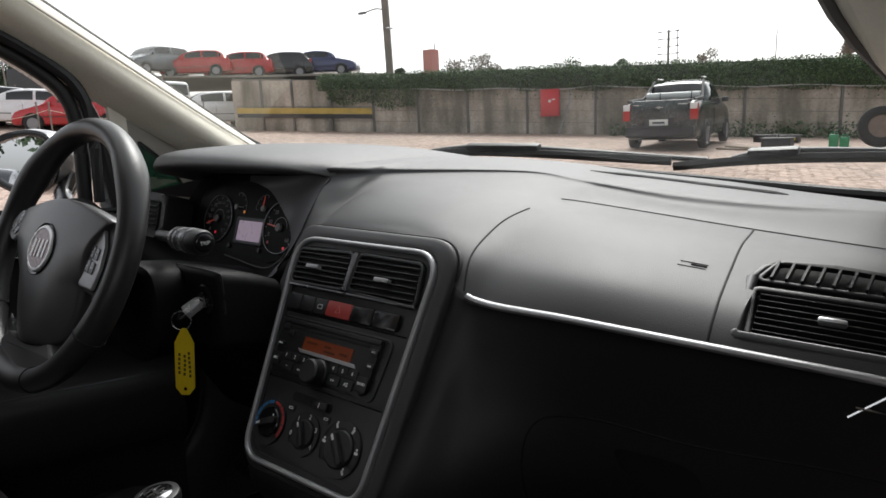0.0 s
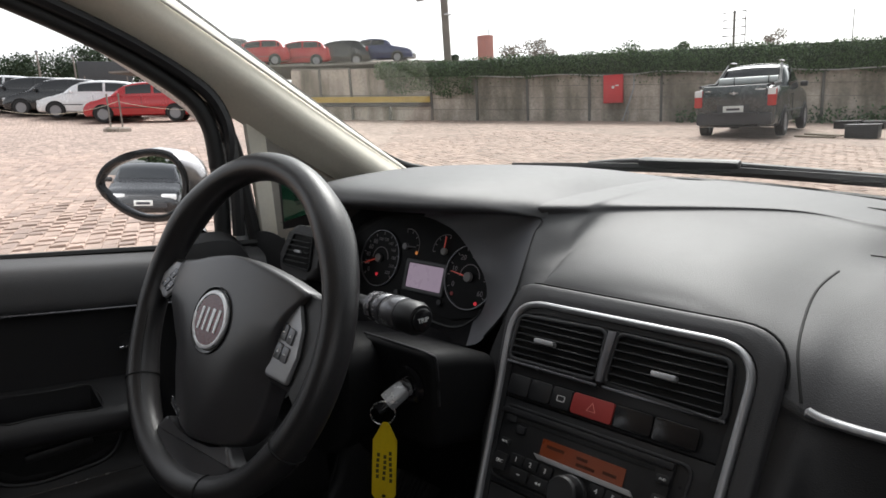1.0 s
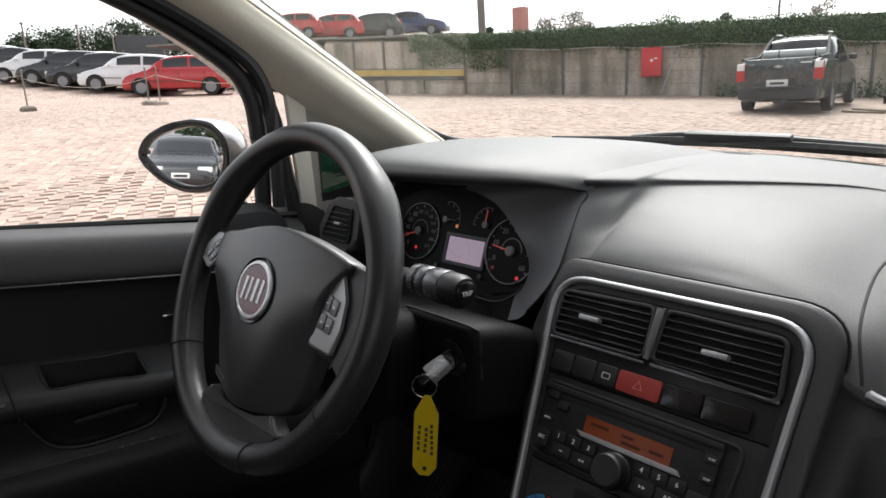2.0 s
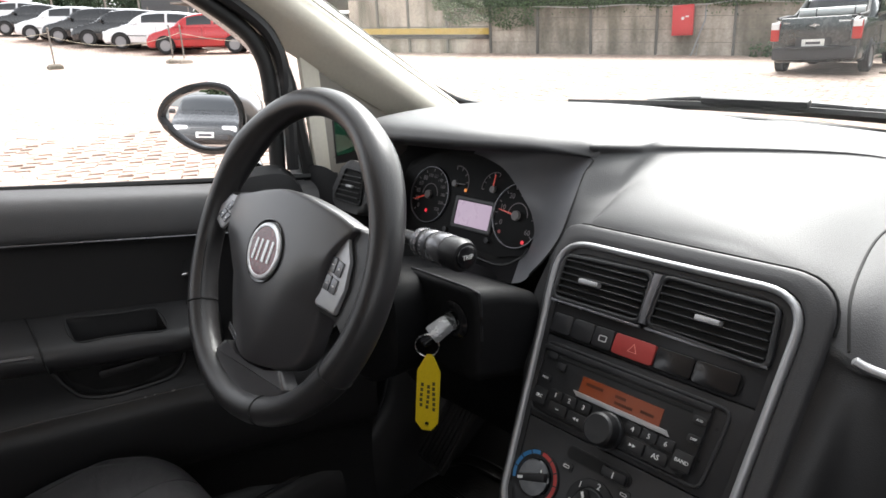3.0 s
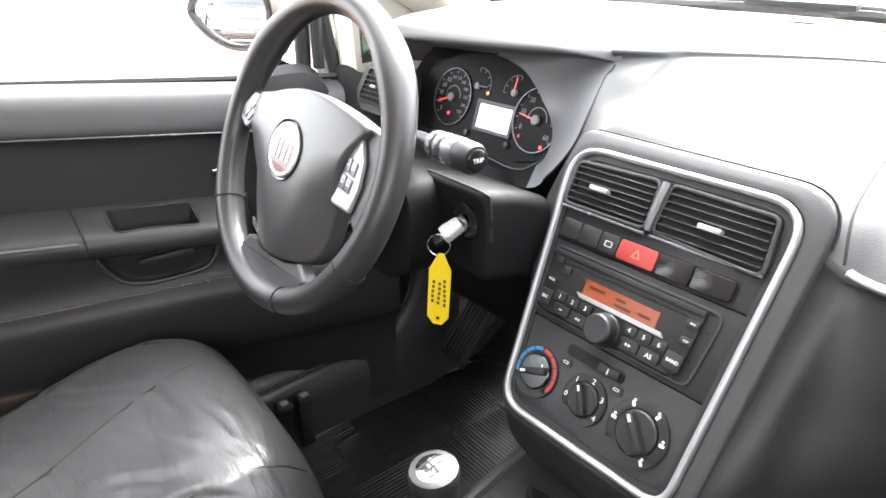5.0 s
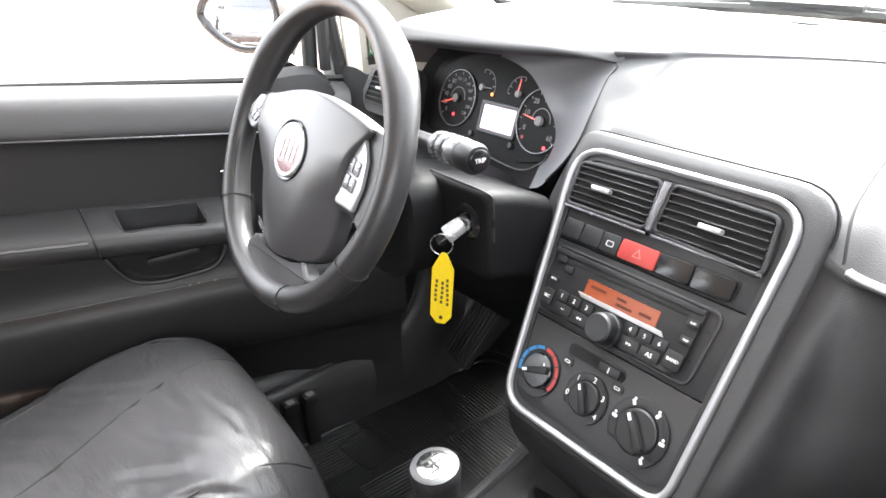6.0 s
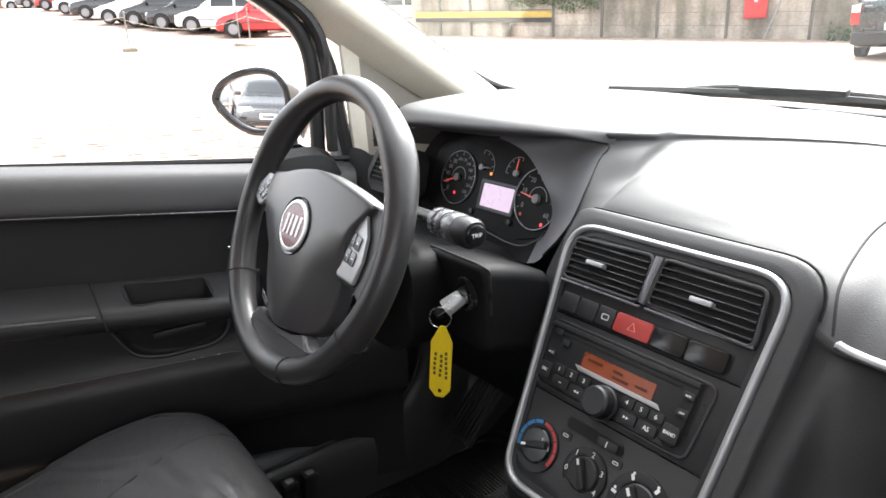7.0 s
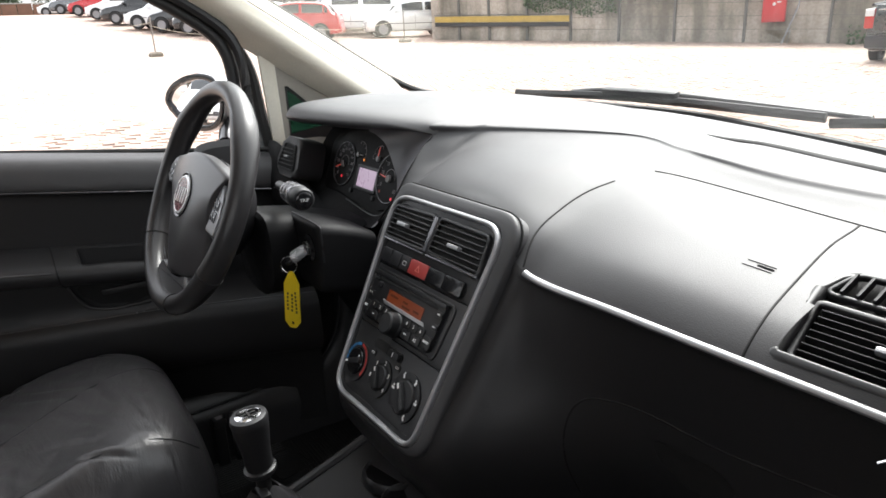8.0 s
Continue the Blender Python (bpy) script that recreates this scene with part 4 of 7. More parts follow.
SPOKER = [(.098, .050), (.150, .040), (.157, .020), (.157, -.050), (.142, -.066), (.128, -.052), (.120, -.046), (.078, -.042), (.082, .010)]
SPOKEL = [(-.156, .050), (-.156, .016), (-.142, .011), (-.126, .003), (-.112, -.012), (-.084, -.010), (-.080, .054)]
for sp in (SPOKER, SPOKEL):
    part("spoke", prism(soften(sp, .008, 3), .016, MW, .005, z0=-.016, seg=3), RIMLEATHER, wheel, "leather covered spoke")
for quad, tr in (((( .0975, .017), (.1185, .011), (.1135, -.023), (.0925, -.020)), [(.102, .043), (.112, .034), (.1235, .013), (.1255, -.012), (.120, -.040), (.084, -.037), (.088, -.005), (.095, .022)]),
                 (((-.148, .018), (-.122, .041), (-.101, .036), (-.130, .010)), [(-.166, .018), (-.134, .003), (-.088, .038), (-.098, .046), (-.130, .047)])):
    tb = part("button_trim", prism(soften(tr[::-1], .005, 3), .010, MW, .003, z0=-.005, seg=3), SATIN, wheel, "satin silver button surround")
    part("trim_shadow_gap", ring(scaled(soften(tr[::-1], .005, 3), -.0016), soften(tr[::-1], .005, 3), .003, MW, -.002), SEAM, tb)
    q = [Vector(p) for p in quad]
    for i in (0, 1):
        for j in (0, 1):
            def cell(u, v):
                return q[0].lerp(q[1], u).lerp(q[3].lerp(q[2], u), v)
            g0 = .04
            c4 = [cell(i / 2 + g0, j / 2 + g0), cell(i / 2 + .5 - g0, j / 2 + g0), cell(i / 2 + .5 - g0, j / 2 + .5 - g0), cell(i / 2 + g0, j / 2 + .5 - g0)]
            bt = part("button", prism(soften([tuple(p) for p in c4], .0012, 2), .0022, MW, .0006, z0=.0045), TRIMGREY, tb, "grey button")
            c = sum(c4, Vector((0, 0))) / 4
            if (i + j) % 2:
                part("icon", prism([(c.x - .0018, c.y - .0012), (c.x + .0018, c.y - .0012), (c.x, c.y + .0016)], .0003, MW, z0=.0066), WHITE, bt)
            else:
                part("icon", prism(rounded(.0036, .0011, .0004, 2, (c.x, c.y)), .0003, MW, z0=.0066), WHITE, bt)
LOWER = [(-.058, -.1135), (-.031, -.1215), (0, -.1235), (.031, -.1215), (.058, -.1135), (.076, -.128), (.066, -.146), (.03, -.158), (-.03, -.158), (-.066, -.146), (-.076, -.128)]
part("lower_spoke", prism(soften(LOWER, .004, 3), .017, MW, .005, z0=-.012, seg=3), PADPLASTIC, wheel, "black lower spoke cover")
part("hub_back", lathe([(.060, -.075), (.075, -.05), (.085, -.022)], MW @ move(0, -.02), 32), BLACK, wheel)
MB = MW @ move(0, -.002, .0205)
BADGESILVER = material("bright_badge_silver", (.82, .82, .83), .28, metal=.35, vary=.02, scale=6, spots=-.05)
part("badge_recess", lathe([(.0345, -.004), (.0345, .0012), (.0335, .0018), (.0305, .0006), (.030, -.003)], MB, 48), GLOSSBLACK, wheel)
badge = part("badge", lathe([(.0300, -.004), (.0300, .0020), (.0290, .0032), (.0265, .0034), (.0255, .0020), (0, .0020)], MB, 48), BADGESILVER, wheel, "round silver badge with a dark red field")
BADGERED = material("dark_red_enamel", (.12, .012, .018), .25, coat=.5)
part("badge_field", prism(disc(.0256, 40), .0012, MB @ pose(0, 0, .0014)), BADGERED, badge)
for x, w_ in ((-.0150, .0042), (-.0055, .0036), (.0050, .0052), (.0155, .0042)):
    part("badge_stroke", box((w_, .024, .0010), (0, 0, 0), .0003, MB @ pose(x, 0, .0030, 0, 0, -8), 1), BADGESILVER, badge)
MARK = MW @ pose(-.034, -.098, .0135, 14, -8, -16)
part("airbag_mark", ring(rounded(.030, .0085, .001, 2), rounded(.0285, .007, .0006, 2), .0006, MARK), TRIMGREY, wheel)
for x in (-.0095, -.0045, .0005, .0055, .0100):
    part("airbag_mark", box((.0034, .0045, .0005), (x, 0, .0003), 0, MARK), TRIMGREY, wheel)


# ---- pillars, windscreen, quarter light ----
WS = [(-.606, -.4, 1.538), (-.646, -.2, 1.423), (-.685, 0, 1.308), (-.725, .2, 1.193), (-.760, .38, 1.09)]
MIDP = [(-.655, -.4, 1.508), (-.635, -.2, 1.370), (-.607, 0, 1.232), (-.585, .2, 1.094), (-.575, .34, 1.005)]
LOWP = [(-.72, -.4, 1.476), (-.695, -.2, 1.328), (-.662, 0, 1.179), (-.630, .2, 1.045), (-.62, .34, .96)]
BASE = [(-.760, .38, 1.09), (-.755, .46, 1.052), (-.70, .545, 1.032), (-.60, .62, 1.022), (-.40, .70, 1.014), (-.14, .725, 1.006), (.08, .66, 1.0), (.29, .585, .995), (.46, .53, .99), (.58, .49, .99)]
pillar = thing("pillar_trim", "beige fabric covered windscreen pillar trim", "pillar trim")
psk = Skin([[a, Vector(a).lerp(Vector(b), .55) + Vector((.012, .0, .01)), b, Vector(b).lerp(Vector(c), .6) + Vector((.006, 0, 0)), c] for a, b, c in zip(WS, MIDP, LOWP)])
part("trim_skin", sheet(psk.rows(24, 16), thick=.004), BEIGE, pillar, angle=60)
# paler bead over the pillar seam stands for the highlight along it
part("trim_seam", tube([psk.at(u * 4 / 20, 1.35) + Vector((.007, 0, .005)) for u in range(21)], .0024, 6), material("seam_highlight", (.75, .72, .66), .6), pillar)
QP = [(.050, 1.165), (.20, 1.050), (.36, .955), (.36, .93), (.050, .93)]
QH = [(.066, 1.098), (.073, 1.098), (.125, 1.050), (.160, .985), (.066, .985)]
MQ = axes((-.655, 0, 0), (.10, .995, 0), (0, 0, 1), (.995, -.10, 0))
b = ring(QP, QH, .008, MQ, -.008)
part("quarter_panel", b, material("taupe_plastic", (.30, .28, .245), .6, vary=.06, scale=10, bump=.2, bump_scale=900), pillar, "taupe plastic panel round the quarter window")
quarter = thing("window_quarter", "small green tinted quarter window with printed marks", "window", at=(-.66, .12, 1.03))
quarter["kind"] = "structure"
g = part("pane", prism(QH, .003, MQ, z0=-.012), TINTED, quarter, "green tinted glass")
g.visible_shadow = False
part("seal", ring(QH, scaled(QH, .006), .003, MQ, -.006), RUBBER, quarter)
part("etched_ring", ring(disc(.005, 16, (.105, 1.055)), disc(.0042, 16, (.105, 1.055)), .0004, MQ, -.008), SEAM, quarter)
for i, w_ in enumerate((.03, .022, .026, .018)):
    part("etched_bar", box((w_, .0018, .0004), (.108, 1.040 - .0055 * i, -.0078), 0, MQ), SEAM, quarter)
part("pillar_strip", prism([(.018, 1.19), (.050, 1.185), (.056, .95), (.030, .95)], .012, MQ, .003, z0=-.010), BEIGE, pillar, "beige strip beside the door seal")
seal = thing("door_seal", "black rubber door seal round the driver's door opening", "door seal")
sp = catmull([(-.665, .028, .93), (-.672, .016, 1.05), (-.676, .004, 1.14), (-.682, -.03, 1.20), (-.70, -.12, 1.275), (-.725, -.25, 1.365), (-.75, -.42, 1.46), (-.76, -.6, 1.50), (-.75, -.9, 1.50)], 5)
part("seal_tube", tube(sp, .0115, 8), RUBBER, seal)
part("door_jamb", tube([p + Vector((-.022, -.010, 0)) for p in sp], .016, 8), CARPAINT, car_shell, "silver grey painted door jamb")

windscreen = thing("window_windscreen", "clear laminated windscreen with a black edge band", "windscreen", at=(0, .3, 1.2))
windscreen["kind"] = "structure"
TOPE = [(-.606, -.4, 1.538), (-.5, -.405, 1.548), (-.3, -.41, 1.56), (-.1, -.41, 1.565), (.1, -.41, 1.56), (.25, -.42, 1.545), (.36, -.425, 1.525), (.425, -.43, 1.50)]
RIGHT = [(.58, .49, .99), (.53, .514, 1.116), (.478, .283, 1.21), (.455, -.05, 1.345), (.425, -.43, 1.50)]
bc = catmull(BASE, 4)
tc = catmull(TOPE, 5)[:len(bc)]
tc += [tc[-1]] * (len(bc) - len(tc))
b = sheet([[p.lerp(q, s / 10) for p, q in zip(bc, tc)] for s in range(11)])
g = part("pane", b, GLASS, windscreen, "clear glass")
g.visible_shadow = False
edge = catmull(WS, 5)[:-1] + catmull(BASE, 5) + catmull(RIGHT, 4)[1:]
part("edge_band", tube(edge, .0085, 8), RUBBER, windscreen, "black edge band")
rp = catmull(RIGHT[1:], 5)
part("right_pillar", sheet([[p + Vector(o) for o in ((0, 0, 0), (.02, -.03, .0), (.06, -.05, -.01), (.11, -.02, -.03), (.13, .04, -.06), (.05, .03, -.02))] for p in [Vector((.56, .62, 1.0))] + rp], closed=True), BEIGE, car_shell, "beige pillar trim in shade")

# ---- driver's door, standing ajar ----
door = thing("door_1", "black trimmed driver's door standing ajar", "car door", at=(-.70, -.4, .5))
door["kind"] = "structure"


def door_x(y, off=0.0):
    return -.68 + .27 * (y + .3) + off


PROF = [(.9975, -.050), (.994, -.034), (.986, -.014), (.968, .0), (.945, .006), (.931, .005), (.925, -.003), (.915, -.008), (.87, -.011), (.832, -.013), (.79, -.014), (.74, -.015), (.70, -.016), (.672, -.010), (.658, .0), (.640, .007), (.60, .009), (.555, .008), (.535, .0), (.515, -.016), (.42, -.025), (.34, -.02)]


def door_pt(y, z, off):
    if z > .74:
        z = z - .10 * (y + .3) * min(1, (z - .74) / .15)
    fade = 1.0
    if .73 < z < .83 and y > -.19:
        fade = max(0.0, 1 - (y + .19) / .08)
    if z < .70 and y > -.25:
        z -= .05 * (y + .25)
    return Vector((door_x(y, off * fade - (0 if fade == 1 else .012 * (1 - fade))), y, z))


ys = [-1.05 + 1.11 * i / 44 for i in range(45)]
pf = catmull([(z, o, 0) for z, o in PROF], 3)
part("door_panel", sheet([[door_pt(y, p.x, p.y) for p in pf] for y in ys], thick=.004), DOORTRIM, door, "black grained door trim", angle=45)
part("top_pad", sheet([[door_pt(y, p.x, p.y + .002) for p in catmull([(z, o, 0) for z, o in PROF[:7]], 4)] for y in ys], thick=.002), DASH, door, "upper door pad in lighter grained grey", angle=60)
# paler tubes draw the highlights that run along the door's crease and ridge
part("crease_highlight", tube([door_pt(y, .9275, .0065) for y in ys], .0016, 6), TRIMGREY, door, "thin highlight drawn along the crease of the door trim")
part("ridge_highlight", tube([door_pt(y, .6675, -.0065) for y in ys], .0012, 6), TRIMGREY, door, "thin highlight drawn along the ridge of the door trim")
part("outer_skin", sheet([[Vector((door_x(y, -.11 - .02 * math.sin((z - .3) * 3)), y, z)) for z in (.30, .45, .6, .75, .9, .968)] for y in ys[::4]], thick=.004), CARPAINT, door, "silver grey outer panel")
part("top_seal", tube([Vector((door_x(y, -.056), y, .9985 - .085 * (y + .3))) for y in ys], .0055, 6), RUBBER, door, "black window seal")
fp = catmull([(-.632, -.045, .985), (-.632, -.040, 1.10), (-.636, -.048, 1.175), (-.648, -.085, 1.225), (-.672, -.19, 1.295), (-.715, -.36, 1.375), (-.78, -.6, 1.45), (-.85, -.9, 1.48)], 6)
part("window_frame", tube([p + Vector((-.014, 0, 0)) for p in fp], .0125, 10), RUBBER, door, "black window frame")
part("window_channel", tube([p + Vector((.004, .018, .008)) for p in fp], .010, 8), BLACK, door)
gp = [p + Vector((-.02, 0, 0)) for p in fp]
belt = [Vector((door_x(p.y, -.060), p.y, .998 - .085 * (p.y + .3))) for p in fp]
mirror_cover = [(-.628, -.012, .955), (-.634, -.04, .998), (-.645, -.09, 1.004), (-.658, -.13, .995), (-.66, -.14, .97)]
part("mirror_cover", sheet([[Vector(p), Vector(p) + Vector((.016, -.002, -.012)), Vector(p) + Vector((.024, -.004, -.05))] for p in catmull(mirror_cover, 4)], thick=.003), DASHLOW, door)
MD = axes((door_x(-.3, .0), -.3, .80), (.2607, .9654, 0), (0, 0, 1), (.9654, -.2607, 0))


def arm_pt(y, out, z):
    """A point of the armrest: its depth from the door and its height where y = -.34."""
    k = max(0.0, min(1.0, (-.17 - y) / .07)) ** .5
    return Vector((door_x(y, -.012 + (out + .012) * k), y, z - .08 * (y + .34)))


ARM = [(-.012, .822), (.003, .8185), (.044, .797), (.052, .7925), (.0565, .786), (.058, .776), (.055, .765), (.047, .757), (.020, .750), (-.014, .745)]
ya = [-1.0 + .029 * i for i in range(20)] + [-.418, -.400, -.3771, -.377, -.34, -.30, -.262, -.2619, -.245, -.23, -.215, -.20, -.19, -.18, -.17]
b = bmesh.new()
vs = [[b.verts.new(arm_pt(y, o, z)) for o, z in ARM] for y in ya]
for i in range(len(ya) - 1):
    for j in range(len(ARM) - 1):
        if j == 1 and ya[i] >= -.3771 and ya[i + 1] <= -.2619:
            continue
        b.faces.new((vs[i][j], vs[i + 1][j], vs[i + 1][j + 1], vs[i][j + 1]))
part("armrest", b, DASHLOW, door, "black grained armrest with an open pocket", angle=50)
rim_ = [(y, ARM[1]) for y in (-.377, -.34, -.30, -.262)] + [(y, ARM[2]) for y in (-.262, -.30, -.34, -.377)]
r0 = [arm_pt(y, *q) for y, q in rim_]
b = sheet([r0, [p + Vector((0, 0, -.004)) for p in r0], [p.lerp(sum(r0, Vector()) / 8, .08) + Vector((0, 0, -.040)) for p in r0]], closed=True)
b.verts.ensure_lookup_table()
b.faces.new(b.verts[-8:])
part("pocket", b, BLACK, door, "dark open pocket")
part("pocket_rim", tube([p + Vector((0, 0, .0003)) for p in catmull(r0, 3, True)], .0013, 6, True), PANEL, door)
part("armrest_seam", tube(catmull([arm_pt(-.422, -.010, .823), arm_pt(-.421, .003, .820), arm_pt(-.420, .044, .7985), arm_pt(-.420, .0575, .787), arm_pt(-.419, .0585, .772), arm_pt(-.415, .050, .757), arm_pt(-.410, .010, .747)], 4), .0014, 6), SEAM, door)
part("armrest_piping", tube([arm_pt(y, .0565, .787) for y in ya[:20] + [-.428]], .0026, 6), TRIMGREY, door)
part("grab_edge", tube(catmull([MD @ Vector(p) for p in ((-.110, -.056, .0), (-.098, -.080, .002), (-.079, -.102, .003), (-.042, -.111, .004), (.0, -.109, .004), (.045, -.103, .003), (.066, -.082, .0), (.070, -.062, -.004))], 5), .0042, 8), DASHLOW, door, "stitched grab handle edge")
# flat near-black patch puts in the shade under the grab handle
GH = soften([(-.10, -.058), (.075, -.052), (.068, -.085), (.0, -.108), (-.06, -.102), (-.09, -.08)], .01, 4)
part("grab_hollow_shade", prism(GH, .001, MD, z0=-.008), DEEP, door, "grab handle hollow, shade painted as a dark patch")
part("grab_lip", box((.085, .013, .010), (-.015, -.072, -.002), .004, MD @ pose(0, 0, 0, 0, 0, 4)), DASHLOW, door)
rel = part("release_bowl", prism(soften([(.085, .075), (.115, .078), (.12, .04), (.095, .035)], .01, 4), .002, MD, z0=-.010), BLACK, door)
part("release_lever", box((.018, .004, .005), (.094, .056, -.004), .0015, MD), CHROME, door, "chrome door release")

# wing mirror
mc = Vector((-.885, -.072, 1.068))
mn = Vector((.36, -.93, .070)).normalized()
mx = Vector((.93, .36, 0)).normalized()
MM = axes(mc, mx, mn.cross(mx), mn)
wing = thing("wing_mirror", "silver wing mirror with a black rim reflecting parked cars", "wing mirror", at=tuple(mc))
MO = [(p.x, p.y) for p in catmull([(-.103, .002, 0), (-.078, .034, 0), (-.025, .054, 0), (.04, .062, 0), (.092, .050, 0), (.117, .012, 0), (.108, -.036, 0), (.070, -.062, 0), (.01, -.066, 0), (-.045, -.050, 0), (-.085, -.024, 0)], 6, True)]
rows = []
for s, z in ((1.0, 0.0), (1.03, -.012), (1.0, -.04), (.88, -.065), (.6, -.085), (.2, -.092)):
    rows.append([MM @ Vector((x * s, y * s, z)) for x, y in MO])
b = sheet(rows, closed=True)
b.verts.ensure_lookup_table()
b.faces.new(b.verts[-len(MO):])
part("housing", b, material("dark_silver_paint", (.22, .22, .23), .25, metal=.5, vary=.04, coat=.6), wing, "silver grey painted housing", angle=60)
MI2 = scaled(MO, .013)
part("rim", ring(MO, MI2, .006, MM, -.002, round_=.002), GLOSSBLACK, wing)
MIRROR = material("mirror_silver", (.86, .87, .88), .02, metal=1.0, vary=0.0)
MIRROR.node_tree.nodes["Principled BSDF"].inputs["Roughness"].default_value = 0.01
for lk in list(MIRROR.node_tree.links):
    if lk.to_socket.name == "Roughness":
        MIRROR.node_tree.links.remove(lk)
part("glass", prism(MI2, .002, MM, z0=-.004), MIRROR, wing, "mirror glass", smooth=False)
part("arm", tube([mc + Vector((.09, .07, -.035)), (-.77, -.035, 1.0), (-.70, -.06, .985)], .018, 10), GLOSSBLACK, wing)

# left air vent pod
pod = thing("air_vent", "black louvred air vent at the dashboard's driver end", "air vent", at=(-.52, .0, .985))
MP = axes((-.52, .012, .972), (.776, .08, -.04), (0, .24, .76), (.08, -.76, .24))
PV = soften([(-.036, -.028), (.040, -.030), (.036, .028), (-.014, .030)], .006, 4)
part("pod_shell", prism(scaled(PV, -.020), .07, MP, .010, z0=-.065, seg=3), DASH, pod)
part("frame", ring(scaled(PV, -.004), PV, .010, MP, .0, round_=.002), BLACK, pod)
part("back", prism(PV, .001, MP, z0=.0055), DEEP, pod)
for i in range(5):
    part("slat", box((.066, .0022, .008), (.003, -.020 + i * .0098, .008), .0005, MP, 1), BLACK, pod)
part("tab", box((.018, .005, .008), (.010, .0, .013), .0015, MP), SATIN, pod, "satin silver slider tab")

# ---- driver's seat ----
seat = thing("driver_seat", "creased black leather car seat cushion", "car seat", at=(-.44, -.6, .4))
rows = []
for y, hw, zt, zb in ((-.268, .14, .50, .44), (-.272, .18, .545, .42), (-.282, .215, .580, .40), (-.300, .238, .604, .38), (-.33, .252, .622, .37), (-.38, .262, .630, .36), (-.46, .268, .618, .36), (-.56, .27, .588, .36), (-.70, .27, .555, .36), (-.85, .268, .535, .36), (-.98, .262, .54, .36)):
    row = []
    for i in range(41):
        a = math.pi * i / 40
        cx, sx = math.cos(a), math.sin(a)
        x = -.445 + hw * math.copysign(abs(cx) ** .55, cx)
        z = zb + (zt - zb) * sx ** .45
        q = (x + .445) / hw
        z += (.014 * math.exp(-((abs(q) - .74) / .15) ** 2) - .010 * math.exp(-(q / .5) ** 2)) * min(1, max(0, (-.30 - y) / .15))
        row.append(Vector((x, y, z)))
    rows.append(row)
ss = Skin(rows)
big = ss.rows(150, 170)
CREASE = [((-.62, -.52), (.75, .66), .20), (( -.56, -.50), (.80, .60), .16), ((-.40, -.44), (.9, .42), .10), ((-.36, -.56), (.85, .53), .09), ((-.52, -.68), (.78, .62), .17), ((-.30, -.66), (.9, .44), .08), ((-.46, -.40), (.95, .3), .07), ((-.34, -.47), (.7, .7), .06), ((-.66, -.42), (.66, .75), .09), ((-.60, -.60), (.82, .57), .14), ((-.42, -.62), (.88, .47), .12), ((-.28, -.54), (.93, .36), .07), ((-.26, -.42), (.5, .86), .05), ((-.38, -.36), (.99, .1), .06), ((-.50, -.58), (.8, .6), .08)]
for r in big:
    for p in r:
        w_ = noise.noise(Vector((p.x * 7 + p.y * 4, p.y * 9, 3))) * .0025 + noise.noise(Vector((p.x * 30 - p.y * 26, p.y * 14 + p.x * 12, 9))) * .0007
        for (cx, cy), (dx_, dy_), ln in CREASE:
            al, ac = (p.x - cx) * dx_ + (p.y - cy) * dy_, (p.y - cy) * dx_ - (p.x - cx) * dy_ + .004 * math.sin(p.x * 40)
            w_ -= .0042 * math.exp(-(ac / .0042) ** 2) * max(0, 1 - (al / ln) ** 2) - .0015 * math.exp(-((ac - .012) / .009) ** 2) * max(0, 1 - (al / ln) ** 2)
        p.z += w_ if p.z > .5 else 0
SEAMC = [(2.6, 21.6), (4.0, 21.2), (6.0, 20.6), (8.0, 20.1), (10, 20.0)]
part("cushion", sheet(big), LEATHER, seat, angle=80)
for u0, path in ((0, [(2.6, 29.0), (4.2, 27.4), (6.0, 26.4), (8.0, 26.2), (10, 26.2)]), (1, [(2.6, 11.0), (4.2, 12.6), (6.0, 13.6), (8.0, 13.8), (10, 13.8)]), (2, SEAMC)):
    part("seam", tube([ss.at(p.x, p.y) + Vector((0, 0, -.0005)) for p in catmull([(u, v, 0) for u, v in path], 8)], .0018, 6), PANEL, seat)
part("piping", tube([ss.at(3.2 + 6.8 * i / 40, 2.4) + Vector((.003, 0, 0)) for i in range(41)], .0022, 6), TRIMGREY, seat, "pale stitched edge piping")
part("seat_base", box((.46, .60, .10), (-.445, -.68, .31), .02), BLACK, seat)

# ---- gear lever and console ----
console = thing("centre_console", "black plastic console with cup holders between the seats", "console", at=(0, -.3, .4))
b = sheet([[Vector((s * w_, y, z)) for s, w_, z in ((-1, .135, .27), (-1, .125, .40), (-1, .105, h), (-1, .08, h - .02), (0, .02, h - .03), (1, .08, h - .02), (1, .105, h), (1, .125, .40), (1, .135, .27))] for y, h in ((-.85, .46), (-.6, .475), (-.4, .495), (-.25, .53), (-.12, .568), (-.05, .592), (.08, .62))])
part("console_body", b, DASHLOW, console, angle=50)
for s in (-1, 1):
    part("console_rim", tube([(s * .105, y, h) for y, h in ((-.85, .46), (-.6, .475), (-.4, .495), (-.25, .53), (-.12, .568), (-.05, .592), (.08, .62))], .007, 8), DASH, console)
for x, y in ((-.035, -.065), (.04, -.075)):
    part("cup_holder", lathe([(.040, .012), (.043, .016), (.046, .012), (.046, .0), (.037, .0), (.037, .012)], pose(x, y, .545, -8), 28), PANEL, console)
gear = thing("gear_lever", "black gear lever with a chrome topped knob and leather boot", "gear lever", at=(-.012, -.26, .5))
ML = axes((-.012, -.262, .668), (1, 0, 0), (0, .995, .10), (0, -.06, .998))
